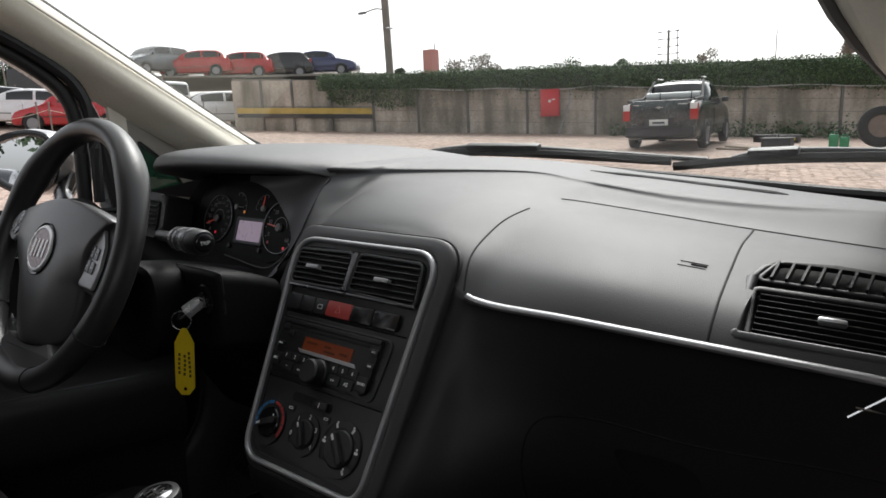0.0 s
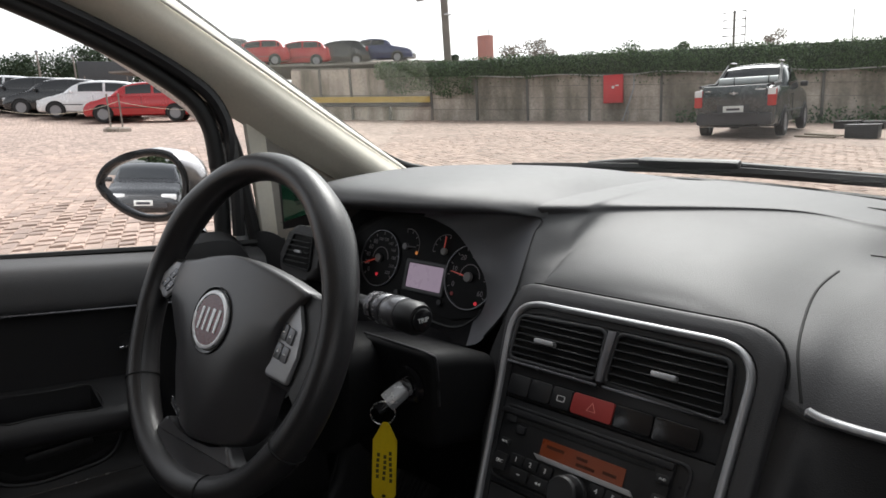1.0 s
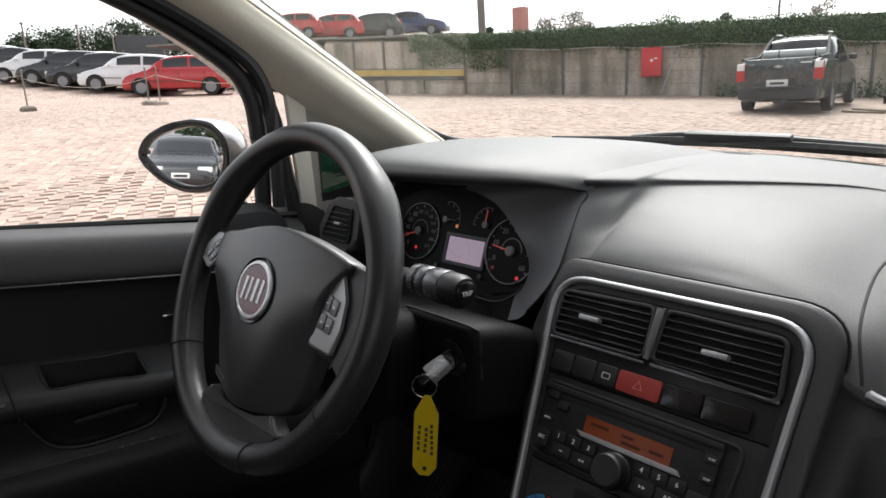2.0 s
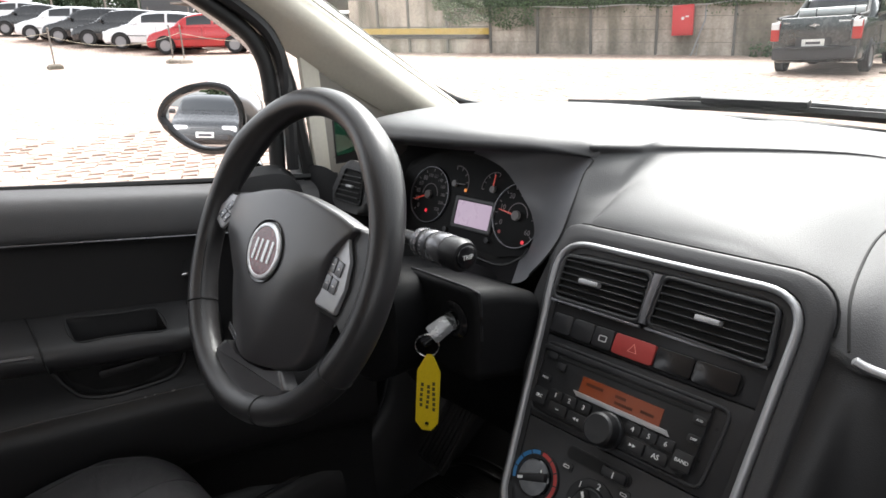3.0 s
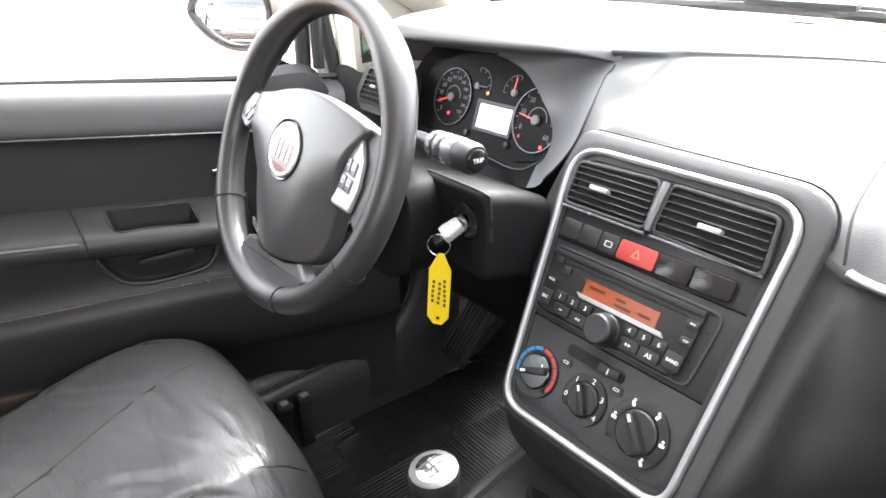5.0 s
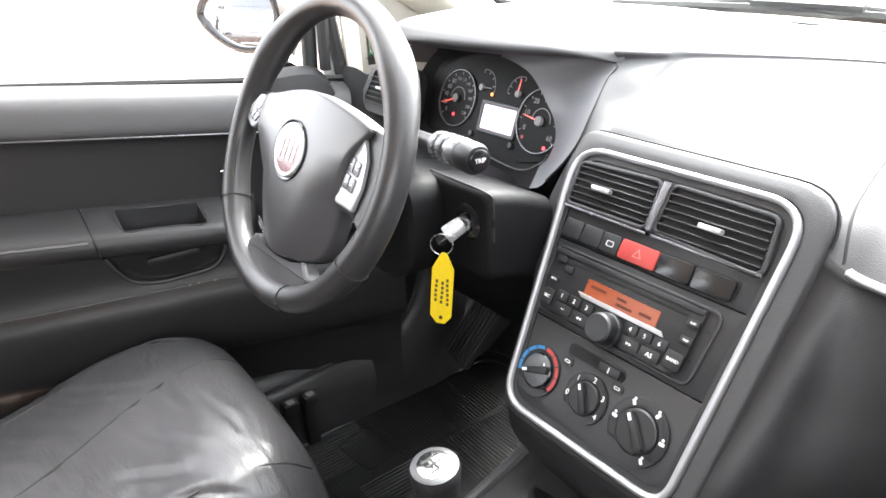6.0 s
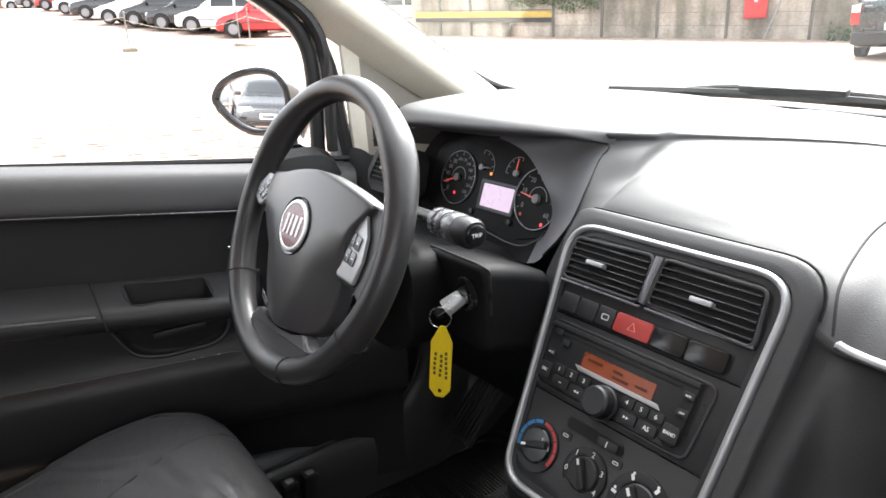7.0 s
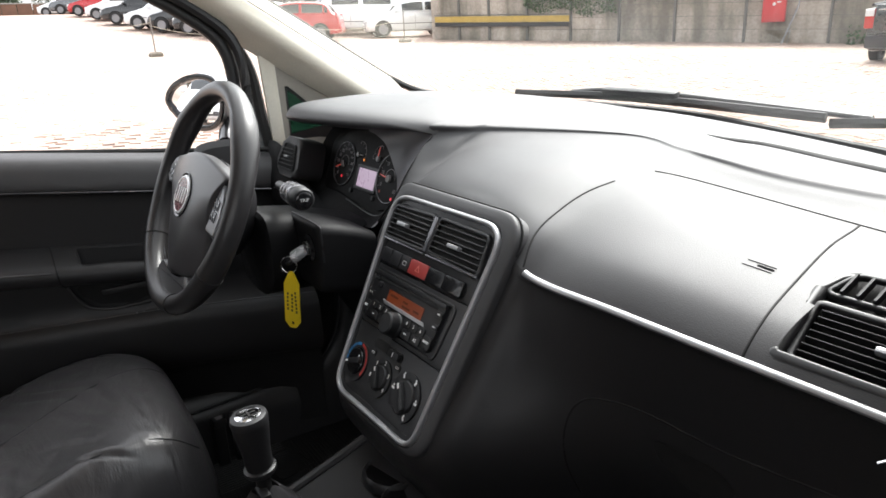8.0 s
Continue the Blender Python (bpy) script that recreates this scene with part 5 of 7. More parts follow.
part("knob", lathe([(.016, 0), (.017, .004), (.0185, .03), (.0225, .060), (.0235, .070), (.0225, .076), (.020, .078)], ML, 36), BLACK, gear)
part("knob_cap", lathe([(.0205, .0775), (.0195, .0800), (.012, .0815), (0, .082)], ML, 36), CHROME, gear, "chrome shift pattern cap")
for x in (-.0075, 0, .0075):
    part("shift_mark", box((.0024, .019, .0005), (x, 0, .0819 - abs(x) * .06), 0, ML), SEAM, gear)
part("shift_mark", box((.017, .0024, .0005), (0, 0, .0821), 0, ML), SEAM, gear)
part("cap_ring", lathe([(.0237, .0695), (.0240, .0745), (.0225, .0790), (.0185, .0806)], ML, 36), PANEL, gear, "clear grey ring round the cap")
for x, y in ((-.0075, .0125), (0, .0125), (.0075, .0125), (-.0075, -.0125), (0, -.0125), (.0075, -.0125)):
    part("shift_number", box((.0022, .0030, .0005), (x, y, .0806), 0, ML), SEAM, gear)
part("collar", lathe([(.019, -.006), (.021, -.003), (.021, .002), (.0165, .004)], ML, 32), PANEL, gear)
part("reverse_ring", box((.03, .014, .012), (.012, -.006, -.030), .004, ML), BLACK, gear)
part("stick", lathe([(.010, -.12), (.010, 0)], ML, 16), BLACK, gear)
rows = []
for k, (r, z) in enumerate(((.013, -.032), (.020, -.045), (.034, -.07), (.046, -.10), (.060, -.13), (.075, -.155), (.085, -.165))):
    rows.append([ML @ Vector((r * (1 + .12 * math.sin(5 * a + k * 1.3) * min(1, k / 2)) * math.cos(a), r * 1.25 * (1 + .10 * math.cos(4 * a + k)) * math.sin(a), z + .006 * math.sin(3 * a + k))) for a in [2 * math.pi * i / 40 for i in range(40)]])
part("boot", sheet(rows, closed=True), LEATHER, gear, "wrinkled black leather boot", angle=80)

# ---- floor, mat, sill, pedals ----
mat_ = thing("floor_mat", "black ribbed rubber floor mat in the driver's footwell", "floor mat", at=(-.43, .1, .285))
MATR = material("ribbed_black_rubber", (.010, .010, .010), .40, vary=.3, scale=40, bump=.25, bump_scale=260)


def mat_z(x, y):
    """The mat's top: flat, with the toe end bent up and the outer edge turned up."""
    return .286 + max(0, y - .24) * .6 + .03 * max(0, min(1, (-.625 - x) / .03)) + .0012 * math.sin(x * 37 + y * 11)


part("mat", sheet([[Vector((x, y, mat_z(x, y))) for y in [(-.34 + .04 * i) for i in range(19)]] for x in [-.665 + .02 * i for i in range(25)]], thick=.004), MATR, mat_)


def ribs(x0, x1, y0, y1, step, along_x):
    """A field of fine parallel ribs as one mesh."""
    b_ = None
    n_ = int(((y1 - y0) if along_x else (x1 - x0)) / step)
    for i in range(n_):
        if along_x:
            y = y0 + step * i
            pts_ = [(x0 + (x1 - x0) * q / 4, y, mat_z(x0 + (x1 - x0) * q / 4, y) + .003) for q in range(5)]
        else:
            x = x0 + step * i
            pts_ = [(x, y0 + (y1 - y0) * q / 4, mat_z(x, y0 + (y1 - y0) * q / 4) + .003) for q in range(5)]
        b_ = tube(pts_, .0024, 5, bm=b_)
    return b_


for x0, x1, y0, y1, ax in ((-.615, -.50, -.30, -.06, False), (-.61, -.47, -.045, .10, True), (-.61, -.47, .115, .26, True), (-.455, -.33, .03, .22, True), (-.455, -.33, -.14, .015, False), (-.49, -.33, -.32, -.155, True)):
    part("rib_field", ribs(x0, x1, y0, y1, .0078, ax), MATR, mat_, "field of fine rubber ribs")
for pts_ in ([(-.618, -.32), (-.625, -.05), (-.628, .12), (-.618, .235), (-.58, .272), (-.45, .285), (-.30, .29)], [(-.632, -.32), (-.640, -.05), (-.643, .125), (-.630, .25), (-.585, .290), (-.45, .302), (-.30, .306)]):
    part("raised_edge", tube([Vector((p.x, p.y, mat_z(p.x, p.y) + .005)) for p in catmull([(x, y, 0) for x, y in pts_], 6)], .0045, 6), MATR, mat_, "raised edge of the mat")
for cx, cy, w_, h_, tn in ((-.535, -.075, .10, .085, 12), (-.43, .245, .09, .07, 0)):
    o_ = rounded(w_, h_, .012, 4)
    part("heel_plate", ring(o_, scaled(o_, .006), .004, pose(cx, cy, .288, 0, 0, tn)), MATR, mat_)
    part("heel_plate", prism(scaled(o_, .006), .0022, pose(cx, cy, .288, 0, 0, tn)), MATR, mat_)
sill = thing("sill_trim", "black scuffed plastic door sill trim", "sill trim", at=(-.68, 0, .42))
part("trim", sheet([[Vector((x + .02 * math.sin(y * 2), y, z + max(0, y) * .45 * max(0, y))) for x, z in ((-.72, .43), (-.70, .445), (-.66, .44), (-.635, .41), (-.625, .34), (-.62, .28))] for y in [-.9 + .08 * i for i in range(18)]], thick=.004), BLACK, sill, angle=60)
kick = catmull([(-.645, -.60, .405), (-.638, -.25, .412), (-.632, 0, .430), (-.626, .075, .458), (-.622, .122, .530), (-.622, .140, .66), (-.630, .145, .80)], 6)
part("kick_trim", sheet([[p + Vector(o) for o in ((-.11, -.005, .0), (-.05, -.004, .006), (-.012, -.002, .006), (0, 0, 0), (.008, .012, -.014), (.012, .05, -.06), (.016, .09, -.14))] for p in kick]), DASHLOW, sill, "black moulded kick panel trim", angle=60)
part("kick_ridge", tube([p + Vector((-.012, -.002, .008)) for p in kick], .003, 6), DASHLOW, sill)
for dy, lab in ((0, "bonnet"), (.040, "fuel flap")):
    lev = thing("release_lever", f"black {lab} release lever with a pale mark", "lever", "release levers", at=(-.606, -.19 + dy, .41))
    part("grip", box((.026, .030, .022), (-.606, -.19 + dy, .404), .007), BLACK, lev)
    part("foot", box((.026, .026, .12), (-.622, -.19 + dy, .345), .006), BLACK, lev)
    part("mark", prism(soften([(-.007, -.008), (.007, -.006), (.006, .008), (-.006, .007)], .003, 3), .0006, pose(-.604, -.19 + dy, .4152)), NUM, lev, "pale printed mark")
part("kick_panel", sheet([[(-.66, y, z) for z in (.28, .5, .7, .9)] for y in (-.02, .15, .3, .5)]), CARPET, car_shell)
def pedal(at, w_, h_, lean, ribs_along):
    """A rubber faced pedal on its arm; ribs run along or across it."""
    ob = thing("foot_pedal", "black rubber faced pedal in the driver's footwell", "pedal", "pedals", at=at)
    MF = Matrix.Translation(at) @ pose(0, 0, 0, lean, 0, -6)
    part("pad", box((w_, h_, .012), (0, 0, 0), .004, MF), RUBBER, ob)
    n_ = 7
    for i in range(n_):
        if ribs_along:
            part("tread", box((.0035, h_ * .92, .005), (-w_ * .42 + w_ * .84 * i / (n_ - 1), 0, .007), .001, MF, 1), MATR, ob)
        else:
            part("tread", box((w_ * .84, .004, .005), (0, -h_ * .42 + h_ * .84 * i / (n_ - 1), .007), .001, MF, 1), MATR, ob)
    part("arm", tube([MF @ Vector((0, h_ * .3, -.006)), MF @ Vector((0, h_ * .8, -.09)), MF @ Vector((0, h_ * 1.4, -.12))], .008, 8), BLACK, ob)
    return ob


pedal((-.545, .215, .455), .085, .19, 50, True)
pedal((-.24, .24, .46), .055, .15, 55, True)
pedal((-.36, .25, .47), .075, .060, 55, False)

# ---- cowl, wipers, bonnet ----
cowl = thing("cowl_panel", "black plastic scuttle panel below the windscreen", "cowl", at=(0, .8, .98))
bl = catmull(BASE[2:8], 4)
part("panel", sheet([[p + Vector((0, 0, -.012)), p + Vector((0, .04, -.055)), p + Vector((0, .09, -.12)), p + Vector((0, .11, -.18))] for p in bl]), BLACK, cowl)
bonnet = thing("bonnet", "silver grey painted car bonnet", "bonnet", at=(0, 1.3, .9))
part("panel", sheet([[Vector((x, .86 + .80 * s - .18 * (x / .7) ** 2, .955 - .13 * s - .10 * s * s - .03 * (x / .7) ** 2)) for s in (0, .15, .3, .5, .7, .9, 1.0)] for x in (-.7, -.5, -.3, -.1, .1, .3, .5, .66)], thick=.004), CARPAINT, bonnet)


def wiper(a, m_, b_, head, long):
    w_ = thing("windscreen_wiper", "black windscreen wiper parked at the glass foot", "wiper", "windscreen wipers", at=a)
    part("blade", tube(catmull([a, m_, b_], 6), .006, 6, flat=1.6), RUBBER, w_)
    part("arm", tube(catmull([Vector(a).lerp(Vector(m_), .5) + Vector((0, .02, .006)), Vector(m_) + Vector((0, .025, .012)), Vector(b_) + Vector((0.06, .03, .0))], 6), .008, 8, flat=.7), BLACK, w_)
    part("bridge", box((long, .020, .014), (0, 0, 0), .006, axes(head, (Vector(b_) - Vector(a)).normalized(), (0, .96, .28), (0, -.28, .96))), BLACK, w_)


wiper((-.655, .705, 1.031), (-.25, .682, 1.038), (.142, .724, 1.018), (-.215, .668, 1.051), .19)
wiper((.139, .748, 1.006), (.36, .705, 1.026), (.64, .69, 1.030), (.330, .694, 1.038), .085)


# ---- outdoors ----
def ground_z(x, y=0.0):
    """The yard climbs gently to the west."""
    if x < -50:
        return 3.7 + 0.02 * (-50 - x)
    if x < -26:
        return 1.3 + 0.10 * (-26 - x)
    return -0.05 * x if x < 12 else -0.6




def setts_material(name, islands):
    """Reddish grey stone setts: single stones by island, or drawn as cells with dark sandy joints."""
    m = material(name, (0.40, 0.325, 0.285), 0.85, vary=0.22, scale=0.5, bump=0.35, bump_scale=60)
    nt = m.node_tree
    n, l = nt.nodes, nt.links
    p = n["Principled BSDF"]
    old = p.inputs["Base Color"].links[0].from_socket
    ramp_ = n.new("ShaderNodeValToRGB")
    for k, (pos, col) in enumerate(((0.0, (.74, .69, .66)), (.35, (.95, .88, .82)), (.7, (1.06, .97, .91)), (1.0, (1.2, 1.1, 1.03)))):
        e = ramp_.color_ramp.elements[k] if k < 2 else ramp_.color_ramp.elements.new(pos)
        e.position, e.color = pos, (*col, 1)
    mul = n.new("ShaderNodeMix")
    mul.data_type, mul.blend_type = "RGBA", "MULTIPLY"
    mul.inputs[0].default_value = 1.0
    l.new(old, mul.inputs[6])
    l.new(ramp_.outputs[0], mul.inputs[7])
    if islands == "island":
        geo = n.new("ShaderNodeNewGeometry")
        l.new(geo.outputs["Random Per Island"], ramp_.inputs[0])
        l.new(mul.outputs[2], p.inputs["Base Color"])
        return m
    if islands == "object":
        info = n.new("ShaderNodeObjectInfo")
        l.new(info.outputs["Random"], ramp_.inputs[0])
        l.new(mul.outputs[2], p.inputs["Base Color"])
        return m
    tc, mp = n.new("ShaderNodeTexCoord"), n.new("ShaderNodeMapping")
    mp.inputs["Scale"].default_value = (5.2, 8.0, 1)
    mp.inputs["Rotation"].default_value = (0, 0, radians(24))
    vo, ve = n.new("ShaderNodeTexVoronoi"), n.new("ShaderNodeTexVoronoi")
    ve.feature = "DISTANCE_TO_EDGE"
    l.new(tc.outputs["Object"], mp.inputs["Vector"])
    for v in (vo, ve):
        v.inputs["Scale"].default_value = 1.0
        v.inputs["Randomness"].default_value = 0.6
        l.new(mp.outputs[0], v.inputs["Vector"])
    sep = n.new("ShaderNodeSeparateColor")
    l.new(vo.outputs["Color"], sep.inputs[0])
    l.new(sep.outputs[0], ramp_.inputs[0])
    jr = n.new("ShaderNodeMapRange")
    jr.inputs["From Min"].default_value, jr.inputs["From Max"].default_value = 0.02, 0.09
    jr.inputs["To Min"].default_value, jr.inputs["To Max"].default_value = 0.55, 1.0
    l.new(ve.outputs[0], jr.inputs["Value"])
    mul2 = n.new("ShaderNodeMix")
    mul2.data_type, mul2.blend_type = "RGBA", "MULTIPLY"
    mul2.inputs[0].default_value = 1.0
    l.new(mul.outputs[2], mul2.inputs[6])
    l.new(jr.outputs[0], mul2.inputs[7])
    l.new(mul2.outputs[2], p.inputs["Base Color"])
    bp = n.new("ShaderNodeBump")
    bp.inputs["Strength"].default_value, bp.inputs["Distance"].default_value = 0.6, 0.02
    l.new(jr.outputs[0], bp.inputs["Height"])
    l.new(bp.outputs[0], p.inputs["Normal"])
    return m


GROUND = setts_material("stone_setts", "drawn")
SETT = setts_material("sett_stone", "object")
SETTS = setts_material("sett_stones_joined", "island")
CONCRETE = material("stained_concrete", (0.43, 0.395, 0.35), 0.9, vary=0.30, scale=0.9, bump=0.06, bump_scale=30)


def streaked(m):
    """Dark rain streaks and mossy patches down a wall."""
    n, l = m.node_tree.nodes, m.node_tree.links
    tc, mp, nz, nz2, rp_ = (n.new("ShaderNode" + k) for k in ("TexCoord", "Mapping", "TexNoise", "TexNoise", "ValToRGB"))
    mp.inputs["Scale"].default_value = (2.2, 2.2, 0.35)
    nz.inputs["Scale"].default_value, nz.inputs["Detail"].default_value = 1.0, 6
    nz2.inputs["Scale"].default_value, nz2.inputs["Detail"].default_value = 0.55, 5
    l.new(tc.outputs["Object"], mp.inputs["Vector"])
    l.new(mp.outputs[0], nz.inputs["Vector"])
    l.new(tc.outputs["Object"], nz2.inputs["Vector"])
    ad = n.new("ShaderNodeMath")
    ad.operation = "MULTIPLY"
    l.new(nz.outputs[0], ad.inputs[0])
    l.new(nz2.outputs[0], ad.inputs[1])
    e = rp_.color_ramp.elements
    e[0].position, e[0].color = 0.16, (.38, .37, .33, 1)
    e[1].position, e[1].color = 0.34, (1.05, 1.0, .97, 1)
    l.new(ad.outputs[0], rp_.inputs[0])
    mx = n.new("ShaderNodeMix")
    mx.data_type, mx.blend_type = "RGBA", "MULTIPLY"
    mx.inputs[0].default_value = 1.0
    bc = n["Principled BSDF"].inputs["Base Color"]
    l.new(bc.links[0].from_socket, mx.inputs[6])
    l.new(rp_.outputs[0], mx.inputs[7])
    l.new(mx.outputs[2], bc)


streaked(CONCRETE)
POST = material("dark_concrete", (0.13, 0.125, 0.115), 0.9, vary=0.3, scale=2.5, bump=0.3, bump_scale=40)
gx = [-1500, -600, -250, -120, -80, -60, -50, -26, -20, -14, -8, -4, 0, 4, 8, 12, 30, 100, 400, 1500]
gy = [-1500, -400, -120, -60, -40, -30, -20, -10, 0, 10, 20, 30, 40, 60, 120, 400, 1500]
ground = part("ground", sheet([[(x, y, ground_z(x, y)) for y in gy] for x in gx]), GROUND)
tagged(ground, "reddish grey stone sett yard paving", "ground", kind="structure")

WDIR = Vector((9.7, 4.3, 0)).normalized()
WO = Vector((-18.165, 15.106, 0))
WN = Vector((WDIR.y, -WDIR.x, 0))


def on_wall(s, out=0.0, up=0.0):
    p = WO + WDIR * s + WN * out
    return Vector((p.x, p.y, ground_z(p.x) + up))


# ---- rest of the shell: plain unseen walls beside and behind, added to block light ----
part("right_light_block", sheet([[(.80 + .10 * s, .45 - 1.35 * s, z) for z in (.30, .6, .85, .99)] for s in (0, .25, .5, .75, 1)], thick=.03), DASHLOW, car_shell)
part("side_light_block", sheet([[Vector(p) + Vector((.05, 0, 0)), Vector((.88, p[1], p[2]))] for p in RIGHT]), DASHLOW, car_shell)
part("rear_light_block", box((1.80, .05, 1.36), (.02, -1.75, .90), .01), CARPET, car_shell, "unseen dark partition added behind the seats to block light")
part("side_light_block", sheet([[(.80 + .10 * s, .45 - 1.35 * s, z) for z in (.99, 1.25, 1.50)] for s in (0, .25, .5, .70)]), DASHLOW, car_shell)
for sx in (-1, 1):
    part("side_light_block", box((.04, .90, .74), (sx * .86, -1.30, .65), .01), DASHLOW, car_shell)
part("rear_pillar", tube([(-.82, -.98, 1.0), (-.76, -.98, 1.28), (-.66, -.95, 1.5)], .05, 8), BEIGE, car_shell)
part("passenger_floor", box((.50, 1.0, .10), (.42, -.25, .30), .02), CARPET, car_shell)

# ---- parked vehicles ----
TYRE = material("tyre_rubber", (.018, .018, .018), .75, vary=.2, scale=10)
ALLOY = material("silver_wheel", (.24, .24, .25), .35, metal=.7, vary=.1, scale=8)
STEELRIM = material("black_steel_wheel", (.03, .03, .03), .5, vary=.2, scale=8)
CARGLASS = material("dark_car_glass", (.012, .014, .016), .06, vary=.1, scale=3, coat=.5)
LAMP = material("clear_lamp_lens", (.62, .63, .64), .12, vary=.1, scale=20, coat=.6)
TAIL = material("red_lamp_lens", (.38, .012, .012), .15, vary=.1, scale=20, coat=.6)
TRIMBLK = material("grey_bumper_plastic", (.03, .03, .032), .6, vary=.15, scale=8)
PLATE = material("white_plate", (.62, .62, .60), .4)
PLATEBAR = material("dark_plate_bar", (.03, .03, .04), .5)
PAINTS = {}


def paint(name, col, metal=.15):
    if name not in PAINTS:
        PAINTS[name] = material(name + "_car_paint", col, .24, metal=metal, vary=.05, scale=1.5, coat=.7, spots=.03)
    return PAINTS[name]


STYLES = {
    # length, width, belt heights along the car, greenhouse: windscreen foot, roof front, roof rear, tail foot, roof height
    "hatch": dict(L=3.90, W=1.66, base=2.46, hood=(.66, .80, .93), belt=.95, deck=.98, ws=.98, rf=.30, rr=-1.35, tf=-1.80, roof=1.46),
    "sedan": dict(L=4.25, W=1.68, base=2.50, hood=(.66, .82, .93), belt=.95, deck=1.00, ws=1.05, rf=.40, rr=-.85, tf=-1.45, roof=1.44),
    "tall": dict(L=3.95, W=1.70, base=2.50, hood=(.72, .88, 1.00), belt=1.02, deck=1.05, ws=1.05, rf=.42, rr=-1.55, tf=-1.88, roof=1.58),
    "van": dict(L=4.15, W=1.72, base=2.58, hood=(.75, .95, 1.10), belt=1.12, deck=1.15, ws=1.15, rf=.55, rr=-1.92, tf=-2.02, roof=1.85),
    "pickup": dict(L=4.45, W=1.64, base=2.67, hood=(.74, .90, 1.00), belt=1.02, deck=1.06, ws=1.05, rf=.40, rr=-.45, tf=-.78, roof=1.56),
}


def wheel_on(thing_, side, x, y, r, alloy, mname="wheel"):
    m = pose(x, y, r, 0, 90 * side, 0)
    w_ = part(mname, lathe([(0, -.05), (r * .62, -.05), (r * .66, -.085), (r * .90, -.090), (r * .985, -.075), (r, -.04), (r, .04), (r * .985, .075), (r * .90, .090), (r * .68, .085), (r * .64, .03), (0, .03)], m, 28), TYRE, thing_)
    part("rim", lathe([(r * .66, .07), (r * .64, .080), (r * .60, .060), (r * .2, .045), (r * .18, .070), (0, .072)], m, 28), ALLOY if alloy else STEELRIM, w_)
    b = None
    for k in range(6):
        b = box((r * .10, r * .44, .012), (0, r * .40, .066), .003, m @ pose(0, 0, 0, 0, 0, 60 * k), 1, bm=b)
    part("spokes", b, ALLOY, w_)


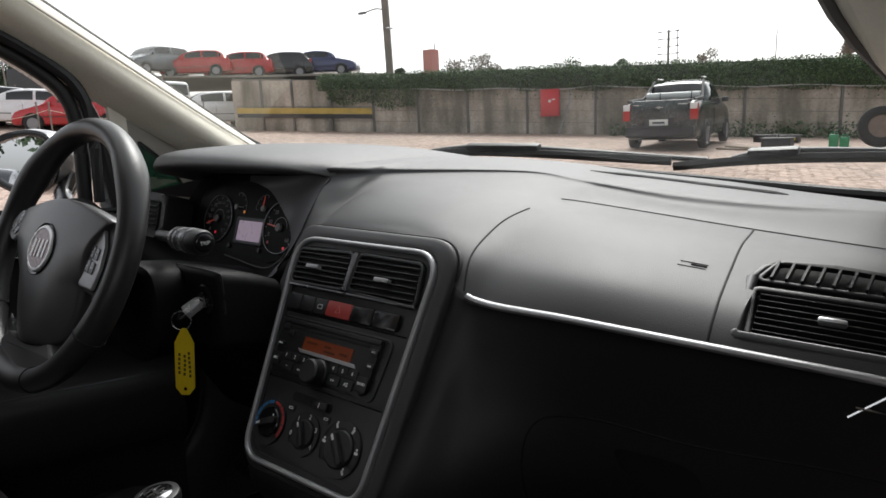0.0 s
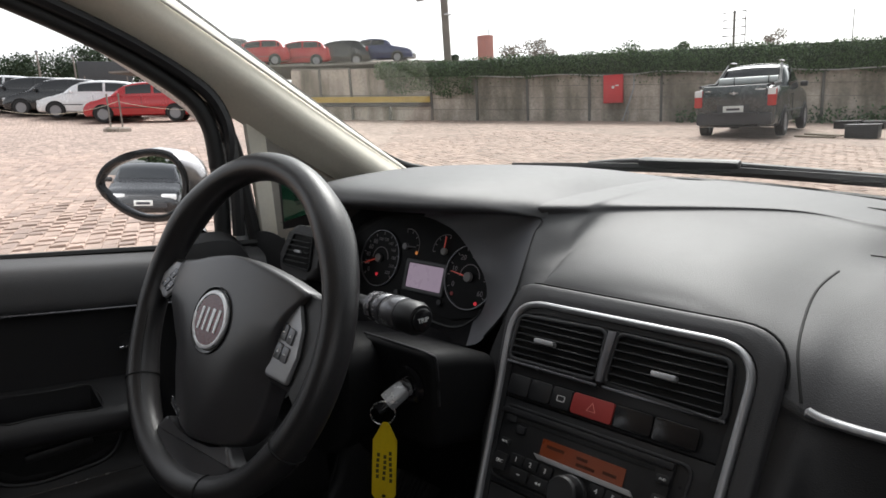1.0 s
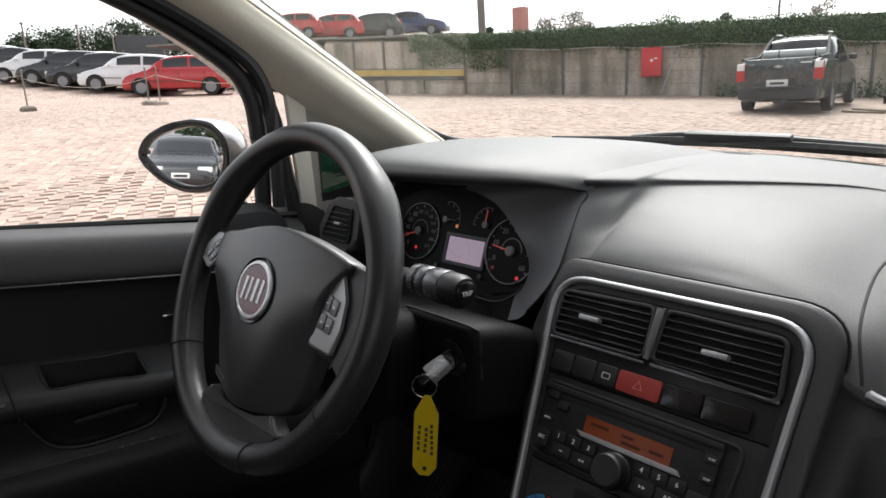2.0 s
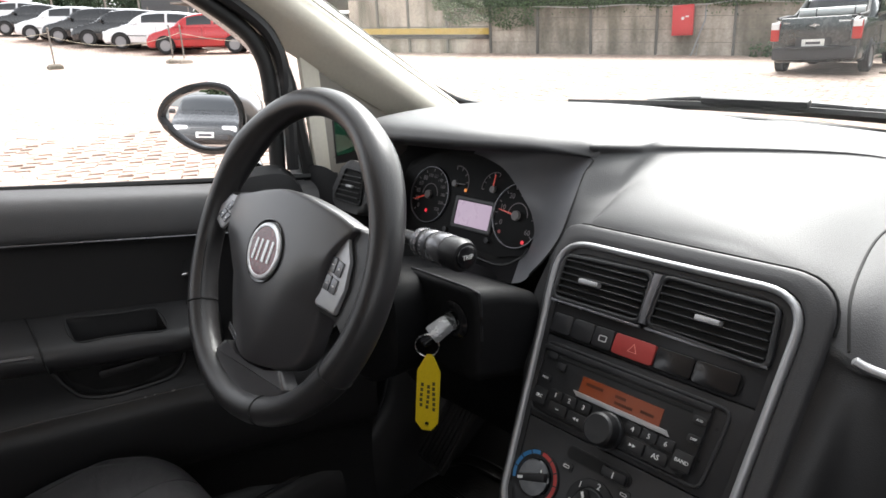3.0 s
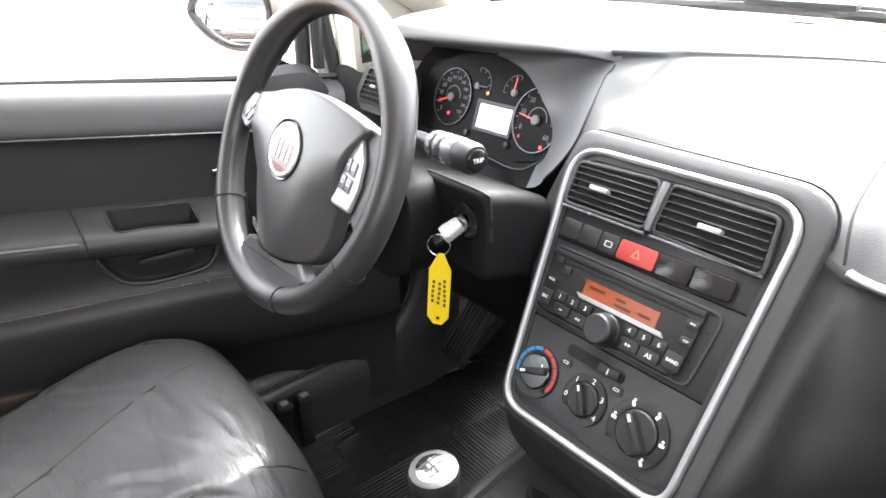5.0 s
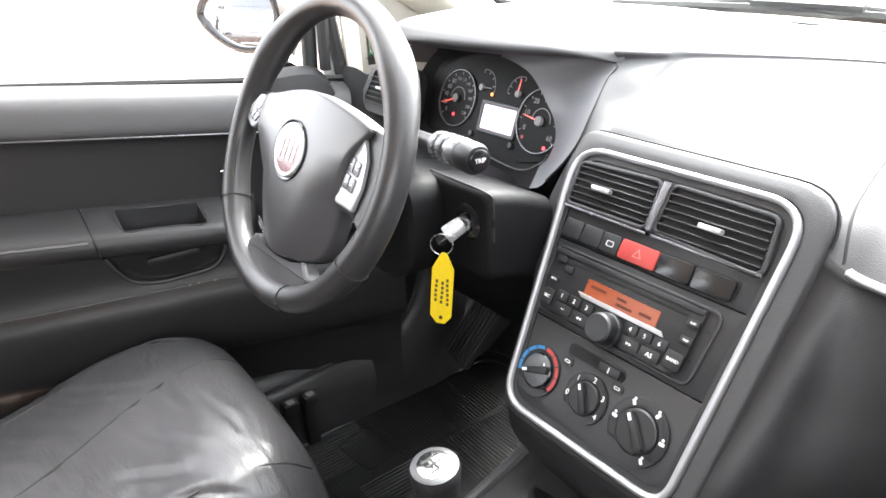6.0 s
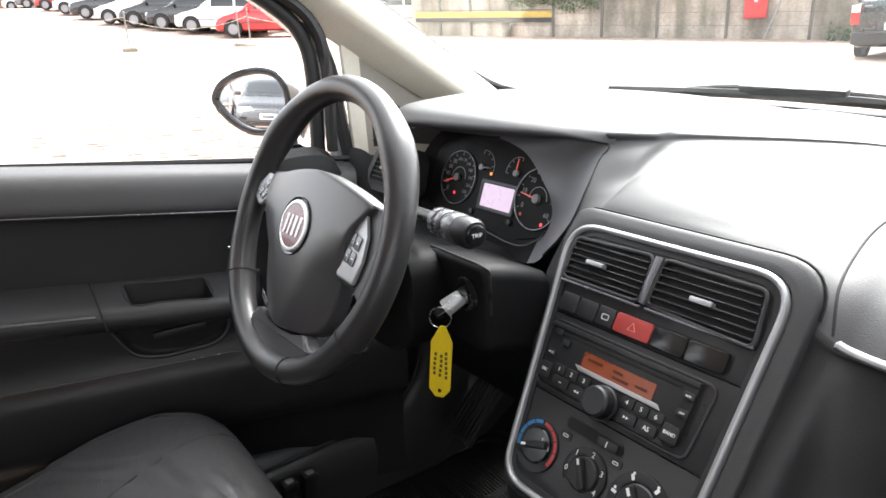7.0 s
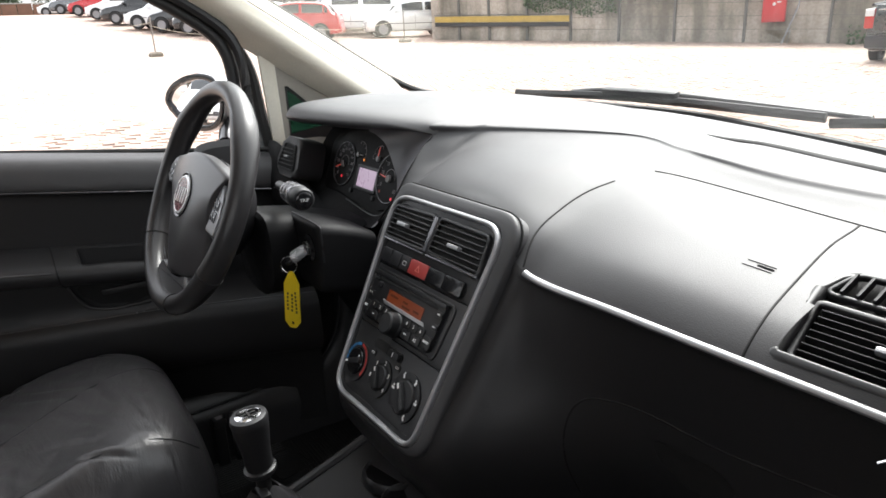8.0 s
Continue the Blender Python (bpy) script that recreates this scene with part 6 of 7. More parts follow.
def vehicle(style, colour, at, heading, label, group="parked cars", plate_front=True, metal=.15, alloy=True, name="car"):
    """A parked vehicle at a ground point, its nose along heading (x, y)."""
    s = STYLES[style]
    L, W, hw = s["L"], s["W"], s["W"] / 2
    pnt = paint(colour[0], colour[1], metal)
    ob = thing(name, label, "pickup truck" if style == "pickup" else "van" if style == "van" else "car", group)
    fy, ry = L / 2, -L / 2
    h0, h1, h2 = s["hood"]
    st = [(fy, .80, .34, h0 - .16), (fy - .06, .90, .24, h0 - .02), (fy - .30, .97, .22, h1 - .04), (fy - .62, 1.0, .22, h1 + .03), (s["ws"] + .05, 1.0, .22, h2), (s["rf"], 1.0, .22, s["belt"]), (0, 1.0, .22, s["belt"]), (s["rr"] * .6, 1.0, .22, s["belt"] + .01), (min(s["tf"] + .15, ry + .55), 1.0, .22, s["deck"]), (ry + .22, .97, .24, s["deck"] - .01), (ry + .05, .92, .27, s["deck"] - .06), (ry, .86, .36, s["deck"] - .22)]
    rows = []
    for y, k, zb, zt in st:
        w_ = hw * k
        half = [(w_ * .86, zb), (w_ * .97, zb + .06), (w_, zb + (zt - zb) * .38), (w_ * .995, zb + (zt - zb) * .62), (w_ * .975, zt - .10), (w_ * .93, zt - .02), (w_ * .80, zt + .012), (w_ * .40, zt + .030)]
        rows.append([Vector((x, y, z)) for x, z in half] + [Vector((-x, y, z)) for x, z in half[::-1]])
    sk = Skin(rows)
    fine = [[sk.at(u / 2, j) for j in range(16)] for u in range((len(st) - 1) * 2 + 1)]
    b = sheet(fine, closed=True)
    b.verts.ensure_lookup_table()
    b.faces.new(b.verts[:16])
    b.faces.new(b.verts[-16:])
    part("body", b, pnt, ob, colour[0].replace("_", " ") + " painted body", angle=40)
    # greenhouse: a rounded cab whose height follows the roof line
    bz, rz = s["belt"] - .02, s["roof"]
    tail = s["tf"]
    line = [(s["ws"] + .04, bz - .01), ((s["ws"] + s["rf"]) / 2 + .02, bz + (rz - bz) * .60), (s["rf"] - .02, rz - .065), (s["rf"] - .45, rz - .008), ((s["rf"] + s["rr"]) / 2, rz), (s["rr"] + .35, rz - .022), (s["rr"], rz - .075), ((s["rr"] + tail) / 2, bz + (rz - bz) * .52), (tail, bz - .01)]
    ln = catmull([(y, z, 0) for y, z in line], 5)

    def section(p, lift=0.0):
        """Half a cross-section of the cab, from the belt to the roof's middle, as a function of v in 0 to 1."""
        y, H = p.x, max(.02, p.y - bz)

        def pt(v, sd=1):
            if v < .66:
                k = v / .66
                x_, z_ = hw * (.935 - .05 * k - .12 * k * k), bz + H * (.90 * k - .04 * k * k)
            else:
                k = (v - .66) / .34
                x_, z_ = hw * .765 * math.cos(k * math.pi / 2) ** .8 if k < 1 else 0.0, bz + H * (.86 + .14 * math.sin(k * math.pi / 2))
            return Vector((sd * x_, y, z_))
        return pt

    secs = [section(p) for p in ln]
    vs_ = [0, .11, .22, .33, .44, .55, .66, .70, .76, .84, .92, 1.0]
    b = sheet([[q(v) for v in vs_] + [q(v, -1) for v in vs_[-2::-1]] for q in secs])
    part("cab", b, pnt, ob, angle=50)
    count = len(secs)

    def glass(nm, f0, f1, v0, v1, sd):
        """A pane laid over the cab between two lengthwise fractions and two heights."""
        c = Vector((0, (s["rf"] + s["rr"]) / 2, bz + .15))
        rows_ = []
        for i in range(7):
            f = (f0 + (f1 - f0) * i / 6) * (count - 1)
            a = min(count - 2, int(f))
            row = []
            for j in range(7):
                v = v0 + (v1 - v0) * j / 6
                sg = sd if sd else (1 if v <= 1 else -1)
                v = v if v <= 1 else 2 - v
                p = secs[a](v, sg).lerp(secs[a + 1](v, sg), f - a)
                d = p - c
                d.y *= .35
                row.append(p + d.normalized() * .010)
            rows_.append(row)
        return part(nm, sheet(rows_, thick=.004), CARGLASS, ob, "dark glass", angle=60)

    glass("windscreen", .05, .265, .72, 1.28, 0)
    glass("rear_window", .77, .93, .74, 1.26, 0)
    for sd in (1, -1):
        for f0, f1 in (((.20, .47), (.50, .74)) if style != "pickup" else ((.22, .66),)):
            glass("side_window", f0, f1, .13, .60, sd)
        if style in ("hatch", "tall", "van"):
            glass("side_window", .765, .83, .16, .56, sd)
    # wheels and arches
    r = .30
    wy = s["base"] / 2
    for y in (wy + .02, -wy + .02):
        for side in (1, -1):
            arc = disc(r + .055, 24, (0, 0), -12, 192)
            part("wheel_arch", prism(arc, .016, axes((side * (hw - .012), y, r), (0, 1, 0), (0, 0, 1), (side, 0, 0))), TRIMBLK if style == "pickup" else DEEP, ob)
            wheel_on(ob, side, side * (hw - .055), y, r, alloy)
    # lamps, bumpers, plates, mirrors, handles
    for side in (1, -1):
        part("headlight", box((.34, .16, .15), (side * hw * .66, fy - .10, h0 - .06), .04, pose(0, 0, 0, 0, 0, 0)), LAMP, ob, "clear headlight")
        if style in ("hatch", "tall", "van"):
            part("tail_light", box((.14, .10, .28), (side * hw * .84, ry + .11, s["deck"] - .10), .03), TAIL, ob, "red tail light")
        elif style == "pickup":
            tl_ = part("tail_light", box((.17, .14, .36), (side * hw * .87, ry + .06, s["deck"] - .22), .03), TAIL, ob, "red tail light")
            part("reversing_lens", box((.15, .02, .13), (side * hw * .87, ry - .012, s["deck"] - .11), .01), LAMP, tl_)
        else:
            part("tail_light", box((.30, .08, .15), (side * hw * .70, ry + .05, s["deck"] - .14), .03), TAIL, ob, "red tail light")
        part("door_mirror", box((.16, .09, .12), (side * (hw + .04), s["rf"] + .38, s["belt"] + .05), .035), pnt if style != "pickup" else TRIMBLK, ob)
        part("side_strip", box((.012, L * .56, .03), (side * (hw + .002), 0, .52), .005), TRIMBLK, ob)
        for y in ((.05, -.85) if style != "pickup" else (-.25,)):
            part("door_handle", box((.02, .16, .03), (side * (hw * .985), y, s["belt"] - .16), .008), pnt, ob)
            part("door_gap", box((.008, .008, .52), (side * (hw + .001), y - .14, .62), 0), DEEP, ob)
    part("grille", box((W * .40, .04, .10), (0, fy - .035, h0 - .10), .015), TRIMBLK, ob)
    part("front_bumper_grille", box((W * .62, .05, .12), (0, fy - .012, .40), .02), TRIMBLK, ob)
    part("rear_bumper", box((W * .90, .14, .24), (0, ry + .0, .42), .05), TRIMBLK if style == "pickup" else pnt, ob)
    part("front_plate", box((.40, .012, .13), (0, fy + .022, .46), .004), PLATE, ob, "white number plate with a plain bar")
    part("front_plate_bar", box((.30, .004, .06), (0, fy + .030, .455), 0), PLATEBAR, ob)
    pz = .62 if style == "pickup" else .78
    part("rear_plate", box((.40, .012, .13), (0, ry - .055 if style == "pickup" else ry + .008, pz), .004), PLATE, ob, "white number plate with a plain bar")
    part("rear_plate_bar", box((.26, .004, .045), (0, ry - .064 if style == "pickup" else ry - .001, pz - .005), 0), PLATEBAR, ob)
    if style == "pickup":
        part("tailgate", box((W * .74, .05, .46), (0, ry - .02, s["deck"] - .20), .02), pnt, ob)
        part("plate_recess", box((.62, .02, .18), (0, ry - .045, .62), .015), TRIMBLK, ob)
        part("tailgate_emblem", prism(soften([(-.09, -.012), (-.03, -.012), (-.02, -.03), (.02, -.03), (.03, -.012), (.09, -.012), (.08, .012), (.03, .012), (.02, .03), (-.02, .03), (-.03, .012), (-.08, .012)], .004, 2), .012, axes((0, ry - .045, s["deck"] - .12), (-1, 0, 0), (0, 0, 1), (0, -1, 0))), CHROME, ob, "plain chrome emblem")
        for sx in (-1, 1):
            part("tailgate_bar", box((.20 if sx > 0 else .12, .006, .022), (sx * .50, ry - .048, s["deck"] - .06), 0), CHROME, ob)
        part("bed_cover", box((W * .78, 1.30, .05), (0, ry + .78, s["deck"] + .015), .02), TRIMBLK, ob, "dark bed cover")
        part("cargo_roll", tube([(-.60, ry + 1.28, s["deck"] + .13), (.60, ry + 1.28, s["deck"] + .13)], .085, 14), material("pale_grey_cover", (.5, .52, .52), .45), ob, "rolled pale grey cover")
        for sx in (-.28, .42):
            part("strap", tube([(sx, ry + 1.28 + .09 * math.sin(a), s["deck"] + .13 + .09 * math.cos(a)) for a in [2 * math.pi * i / 16 for i in range(16)]], .012, 6, True), RUBBER, ob)
        for sx in (-1, 1):
            part("bed_rail", tube(catmull([(sx * hw * .86, ry + .10, s["deck"] + .03), (sx * hw * .86, ry + .9, s["deck"] + .07), (sx * hw * .80, s["tf"] - .25, s["deck"] + .10), (sx * hw * .68, s["rr"] + .05, s["roof"] - .02)], 5), .028, 8), TRIMBLK, ob)
            part("roof_bar", tube([(sx * hw * .62, s["rf"] - .25, s["roof"] + .045), (sx * hw * .62, s["rr"] + .10, s["roof"] + .045)], .018, 8), STEEL, ob)
        part("step_bumper", box((W * .60, .10, .05), (0, ry - .09, .53), .015), TRIMBLK, ob)
    h = Vector((heading[0], heading[1], 0)).normalized()
    z = at[2] if len(at) > 2 else ground_z(at[0])
    tilt = ground_z(at[0] + h.x) - ground_z(at[0] - h.x)
    ob.matrix_basis = Matrix.Translation((at[0], at[1], z)) @ pose(0, 0, 0, 0, 0, math.degrees(math.atan2(-h.x, h.y))) @ pose(0, 0, 0, math.degrees(math.atan(tilt / 2)) if len(at) < 3 else 0, 0, 0)
    return ob


RED_, WHITE_, BLACK_, SILVER_, TEAL_, BLUE_, GREY_ = ("red", (.40, .010, .014)), ("white", (.72, .73, .74)), ("black", (.014, .015, .017)), ("silver", (.42, .43, .44)), ("dark_grey_green", (.022, .030, .032)), ("dark_blue", (.02, .03, .10)), ("grey", (.12, .13, .14))
vehicle("pickup", TEAL_, (-5.36, 15.90), (-.14, .99), "dark grey-green pickup truck with a covered bed", name="pickup_truck")
vehicle("hatch", RED_, (-25.35, 9.8), (-.545, -.838), "bright red hatchback parked at the row's end", alloy=True)
ROW = [("hatch", WHITE_), ("hatch", BLACK_), ("hatch", BLACK_), ("hatch", WHITE_), ("sedan", BLACK_), ("hatch", WHITE_), ("hatch", RED_), ("sedan", GREY_), ("hatch", WHITE_), ("sedan", RED_), ("hatch", SILVER_)]
for i, (sty, col) in enumerate(ROW[:9]):
    far = 1 + .05 * max(0, i - 3)
    vehicle(sty, col, ((-27.9 - 2.05 * i) * far, (9.0 - .62 * i) * far), (-.545, -.838), f"{col[0].replace('_', ' ')} {'hatchback' if sty == 'hatch' else 'saloon car'} parked in the row", metal=.3 if col in (SILVER_, GREY_) else .1)
vehicle("hatch", WHITE_, (-24.6, 14.75), (-.36, -.93), "white hatchback parked before the yard wall")
vehicle("van", WHITE_, (-27.6, 13.2), (-.30, -.95), "white delivery van parked beside a white hatchback", name="van")
vehicle("tall", WHITE_, (-29.3, 13.6), (.36, -.93), "tall white car parked beside a delivery van")
# cars behind, which the wing mirror shows
vehicle("hatch", BLACK_, (-8.45, -15.7), (.36, .93), "dark hatchback facing the car from behind", group="cars behind")
vehicle("hatch", SILVER_, (-11.2, -16.4), (.36, .93), "silver hatchback beside a dark hatchback", group="cars behind")
vehicle("tall", WHITE_, (-6.0, -16.6), (.36, .93), "white car beside a dark hatchback", group="cars behind")


# ---- yard wall, hedge, terrace ----
wall = thing("wall_boundary", "weathered precast concrete yard wall with posts", "wall")
wall["kind"] = "structure"
POSTS = [-2.18, -.93, .56, 2.16, 3.8, 5.55, 7.55, 9.73, 11.9, 14.1, 16.7, 19.2, 21.8, 24.5]
for k, (s0, s1) in enumerate(zip([-3.4] + POSTS, POSTS + [27])):
    top = 1.80 if s1 < .7 else 1.50
    n_ = 4 if s1 > .7 else 1
    for r_ in range(n_):
        z0, z1 = top * r_ / n_ - (.15 if r_ == 0 else 0), top * (r_ + 1) / n_ - .012
        off = random.uniform(-.008, .008)
        b = sheet([[on_wall(s_, off, z0), on_wall(s_, off, z1), on_wall(s_, off - .06, z1), on_wall(s_, off - .06, z0)] for s_ in [s0 + (s1 - s0) * q / 3 for q in range(4)]], closed=True)
        part("panel", b, CONCRETE, wall)
part("backing", sheet([[on_wall(s_, -.055, -.1), on_wall(s_, -.055, (1.78 if s_ < .6 else 1.46))] for s_ in (-3.4, -1, .59, .61, 4, 10, 16, 22, 27)]), POST, wall)
for s_ in POSTS:
    top = 1.84 if s_ < .4 else 1.55
    p0 = on_wall(s_, .02, -.1)
    part("post", box((.075, .10, top + .1), (0, 0, (top + .1) / 2), .012, Matrix.Translation(p0) @ pose(0, 0, 0, 0, random.uniform(-.6, .6), math.degrees(math.atan2(WDIR.y, WDIR.x)))), POST, wall)
pw = [on_wall(s_, .16, 1.44 + .03 * math.sin(s_ * 2.1) + (.05 if s_ > 9 else 0)) for s_ in [3.6 + .6 * i for i in range(37)]]
pipe = thing("conduit_pipe", "thin pale conduit pipe along the wall top", "pipe", at=tuple(pw[0]))
part("run", tube(pw, .018, 6), material("pale_plastic_pipe", (.42, .42, .40), .5), pipe)
# return wall towards the west
corner = on_wall(-3.4)
west = thing("wall_west", "stained concrete retaining wall", "wall")
west["kind"] = "structure"
wp = [Vector((corner.x + (-40 - corner.x) * i / 10, corner.y + (27 - corner.y) * i / 10, 0)) for i in range(11)]
part("panel", sheet([[Vector((p.x, p.y, ground_z(p.x) - .2)), Vector((p.x, p.y, ground_z(p.x) * .55 + 2.25)), Vector((p.x + .1, p.y + .2, ground_z(p.x) * .55 + 2.25)), Vector((p.x + .1, p.y + .2, ground_z(p.x) - .2))] for p in wp], closed=True), CONCRETE, west)
TERR = material("terrace_gravel", (.22, .20, .18), .9, vary=.3, scale=1.0)
terrace = part("ground_terrace", sheet([[on_wall(-3.4, -.08, 1.86), on_wall(-3.4, -9, 2.0)], [on_wall(.5, -.08, 1.80), on_wall(.5, -9, 1.9)], [on_wall(1.2, -.4, 1.4), on_wall(1.2, -9, 1.4)]], thick=.1), TERR)
tagged(terrace, "gravel terrace behind the yard wall", "terrace", kind="structure")
part("terrace_back", sheet([[Vector((p.x + .1, p.y + .2, ground_z(p.x) * .55 + 2.2)), Vector((p.x + 5, p.y + 9, ground_z(p.x) * .55 + 2.3))] for p in wp]), TERR, west)
# yellow and black striped guard board
BOARDY, BOARDK = material("faded_yellow_paint", (.48, .33, .07), .7, vary=.25, scale=3), material("faded_black_paint", (.03, .03, .03), .7, vary=.3, scale=3)
board = thing("guard_board", "faded yellow and black guard board on the wall", "guard board", at=tuple(on_wall(0)))
for z0, z1, mt in ((.62, .82, BOARDY), (.47, .61, BOARDK)):
    part("board", sheet([[on_wall(s_, .10, z0), on_wall(s_, .10, z1), on_wall(s_, .07, z1), on_wall(s_, .07, z0)] for s_ in (-3.2, -1, .6, 2.12)], closed=True), mt, board)
part("rail", tube([on_wall(s_, .11, .86) for s_ in (-3.2, -1, .6, 2.12)], .016, 6), POST, board)
# red cabinet and leaning strut
redp = material("red_cabinet_paint", (.50, .025, .03), .45, vary=.12, scale=3)
cab = thing("hose_cabinet", "red metal fire hose cabinet on the wall", "cabinet", at=tuple(on_wall(8.3, .1, 1.0)))
ang = math.degrees(math.atan2(WDIR.y, WDIR.x))
MH = Matrix.Translation(on_wall(8.31, .14, 1.0)) @ pose(0, 0, 0, 0, 0, ang)
part("body", box((.60, .20, .86), (0, 0, 0), .02, MH), redp, cab)
part("door", box((.54, .02, .80), (0, -.11, 0), .008, MH), redp, cab)
part("sticker", prism(disc(.045, 16), .004, MH @ pose(.0, -.122, .05, 90, 0, 0)), PLATE, cab)
part("sticker", box((.10, .004, .04), (.12, -.122, .10), 0, MH), PLATE, cab)
strut = thing("pipe_strut", "pale metal pipe frame leaning on the wall", "pipe frame", at=tuple(on_wall(8.8, .2)))
part("leg", tube([on_wall(8.61, .45, 0.0), on_wall(8.92, .10, 1.02), on_wall(8.93, .08, 1.5)], .022, 8), ALLOY, strut)
part("leg", tube([on_wall(8.75, .45, .0), on_wall(8.80, .40, .35), on_wall(8.68, .42, .30)], .015, 6), ALLOY, strut)

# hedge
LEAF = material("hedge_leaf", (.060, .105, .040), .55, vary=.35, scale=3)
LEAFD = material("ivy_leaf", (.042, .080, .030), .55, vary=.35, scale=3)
for mt in (LEAF, LEAFD):
    nt_ = mt.node_tree
    geo_ = nt_.nodes.new("ShaderNodeNewGeometry")
    hs = nt_.nodes.new("ShaderNodeHueSaturation")
    rr_ = nt_.nodes.new("ShaderNodeMapRange")
    rr_.inputs["To Min"].default_value, rr_.inputs["To Max"].default_value = .45, 1.7
    nt_.links.new(geo_.outputs["Random Per Island"], rr_.inputs["Value"])
    bc_ = nt_.nodes["Principled BSDF"].inputs["Base Color"]
    nt_.links.new(bc_.links[0].from_socket, hs.inputs["Color"])
    nt_.links.new(rr_.outputs[0], hs.inputs["Value"])
    nt_.links.new(hs.outputs[0], bc_)


def leaves(points, size, seed=0):
    """Many small leaf blades at points, facing all ways."""
    rng = np.random.default_rng(seed)
    P = np.asarray(points, float)
    k = len(P)
    a = rng.normal(size=(k, 3))
    a /= np.linalg.norm(a, axis=1)[:, None]
    c = np.cross(a, rng.normal(size=(k, 3)))
    c /= np.linalg.norm(c, axis=1)[:, None]
    sz = (size * rng.uniform(.6, 1.3, k))[:, None]
    v = np.stack([P - a * sz * .5, P + c * sz * .32, P + a * sz * .55, P - c * sz * .32], 1).reshape(-1, 3)
    f = np.arange(4 * k).reshape(-1, 4)
    me = bpy.data.meshes.new("leaves")
    me.from_pydata(v.tolist(), [], f.tolist())
    return me


rng = np.random.default_rng(4)
pts = []
for _ in range(42000):
    s_ = rng.uniform(.15, 27)
    if s_ < 3.75:
        lo_ = 1.05 - .07 * s_ + .10 * math.sin(s_ * 4) if s_ > .5 else 1.4
    else:
        lo_ = 1.42 + .06 * math.sin(s_ * 3.1) - (.25 if rng.random() < .05 else 0)
    hi_ = 1.98 + .022 * s_ + .03 * math.sin(s_ * 1.7) + .02 * math.sin(s_ * 5.3) + rng.normal(0, .02)
    u_ = rng.random()
    z = lo_ + (hi_ - lo_) * u_
    out = .10 + .16 * math.sin(math.pi * min(1, max(0, (z - lo_) / (hi_ - lo_ + .01)))) + rng.normal(0, .04)
    if z > hi_ - .1 or rng.random() < .2:
        out = rng.uniform(-.4, .2)
    pts.append(on_wall(s_, out, z))
hedge = new("hedge", leaves(pts, .065, 1))
hedge.data.materials.append(LEAF)
tagged(hedge, "clipped green hedge over the yard wall", "hedge", kind="stuff")
# solid core whose darker green paints the shade between the leaves
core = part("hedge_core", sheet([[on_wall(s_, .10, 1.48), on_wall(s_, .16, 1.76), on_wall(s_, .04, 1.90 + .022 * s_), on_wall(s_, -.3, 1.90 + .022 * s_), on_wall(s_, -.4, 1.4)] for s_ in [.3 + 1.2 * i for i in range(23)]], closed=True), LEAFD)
tagged(core, "solid core in the hedge, inner shade put in as darker green", "hedge", kind="stuff")
pts = [on_wall(rng.uniform(10.2, 17.5), rng.uniform(.2, .7), abs(rng.normal(0, .22))) for _ in range(1600)]
weeds = new("weeds", leaves(pts, .10, 2))
weeds.data.materials.append(LEAFD)
tagged(weeds, "green weeds along the wall foot", "weeds", kind="stuff")

# cars on the terrace
for sty, col, x_, y_, z_, hx, hy, lab in (("tall", GREY_, -34.8, 18.0, 4.12, .2, -1, "grey tall car parked up on the terrace"), ("hatch", RED_, -33.8, 19.9, 3.98, -.75, -.66, "red hatchback parked up on the terrace"), ("hatch", RED_, -32.6, 21.8, 3.88, -.75, -.66, "red hatchback parked up on the terrace"), ("hatch", BLACK_, -31.3, 23.6, 3.84, -.75, -.66, "black hatchback parked up on the terrace"), ("sedan", BLUE_, -29.8, 25.4, 3.90, .80, .60, "dark blue saloon car parked up on the terrace")):
    vehicle(sty, col, (x_, y_, z_), (hx, hy), lab, group="cars on the terrace")
part("terrace_top", sheet([[(-40, 14.0, 4.2), (-33.5, 16.5, 4.0), (-29.5, 21.0, 3.85), (-26.5, 25.0, 3.86)], [(-50, 24, 4.2), (-42, 30, 4.0), (-36, 32, 3.86), (-26, 32, 3.88)]], thick=.10), TERR, west)

# ---- poles, tower, mast, trees ----
GALV = material("aged_concrete_pole", (.20, .18, .16), .85, vary=.25, scale=2)
pp = Vector((-17.3, 18.15, 0))
pole = thing("utility_pole", "weathered concrete utility pole behind the wall", "pole", at=(pp.x, pp.y, .5))
part("shaft", prism([(-.13, -.10), (.13, -.10), (.10, .10), (-.10, .10)], 9.0, Matrix.Translation((pp.x, pp.y, .4)) @ pose(0, 0, 0, 0, -1.2, 25), .02), GALV, pole)
part("collar", box((.30, .26, .06), (pp.x - .07, pp.y, 4.6), .01), STEEL, pole)
lampx = thing("street_lamp", "small street lamp head on a thin arm", "street lamp", at=(pp.x - 1.2, pp.y, 5.0))
part("arm", tube(catmull([(pp.x, pp.y, 5.2), (pp.x - .5, pp.y - .1, 5.35), (pp.x - 1.0, pp.y - .2, 5.28)], 5), .025, 6), GALV, lampx)
part("head", box((.36, .14, .09), (pp.x - 1.15, pp.y - .25, 5.26), .03), ALLOY, lampx)
# brick red is lightened so that distance haze sits in its colour
brickp = material("hazed_red_brick", (.46, .22, .19), .9, vary=.15, scale=1.0)
tower = thing("water_tower", "square red brick tower far beyond the hedge, paled by painted haze", "tower", at=(-51.4, 60.5, 3))
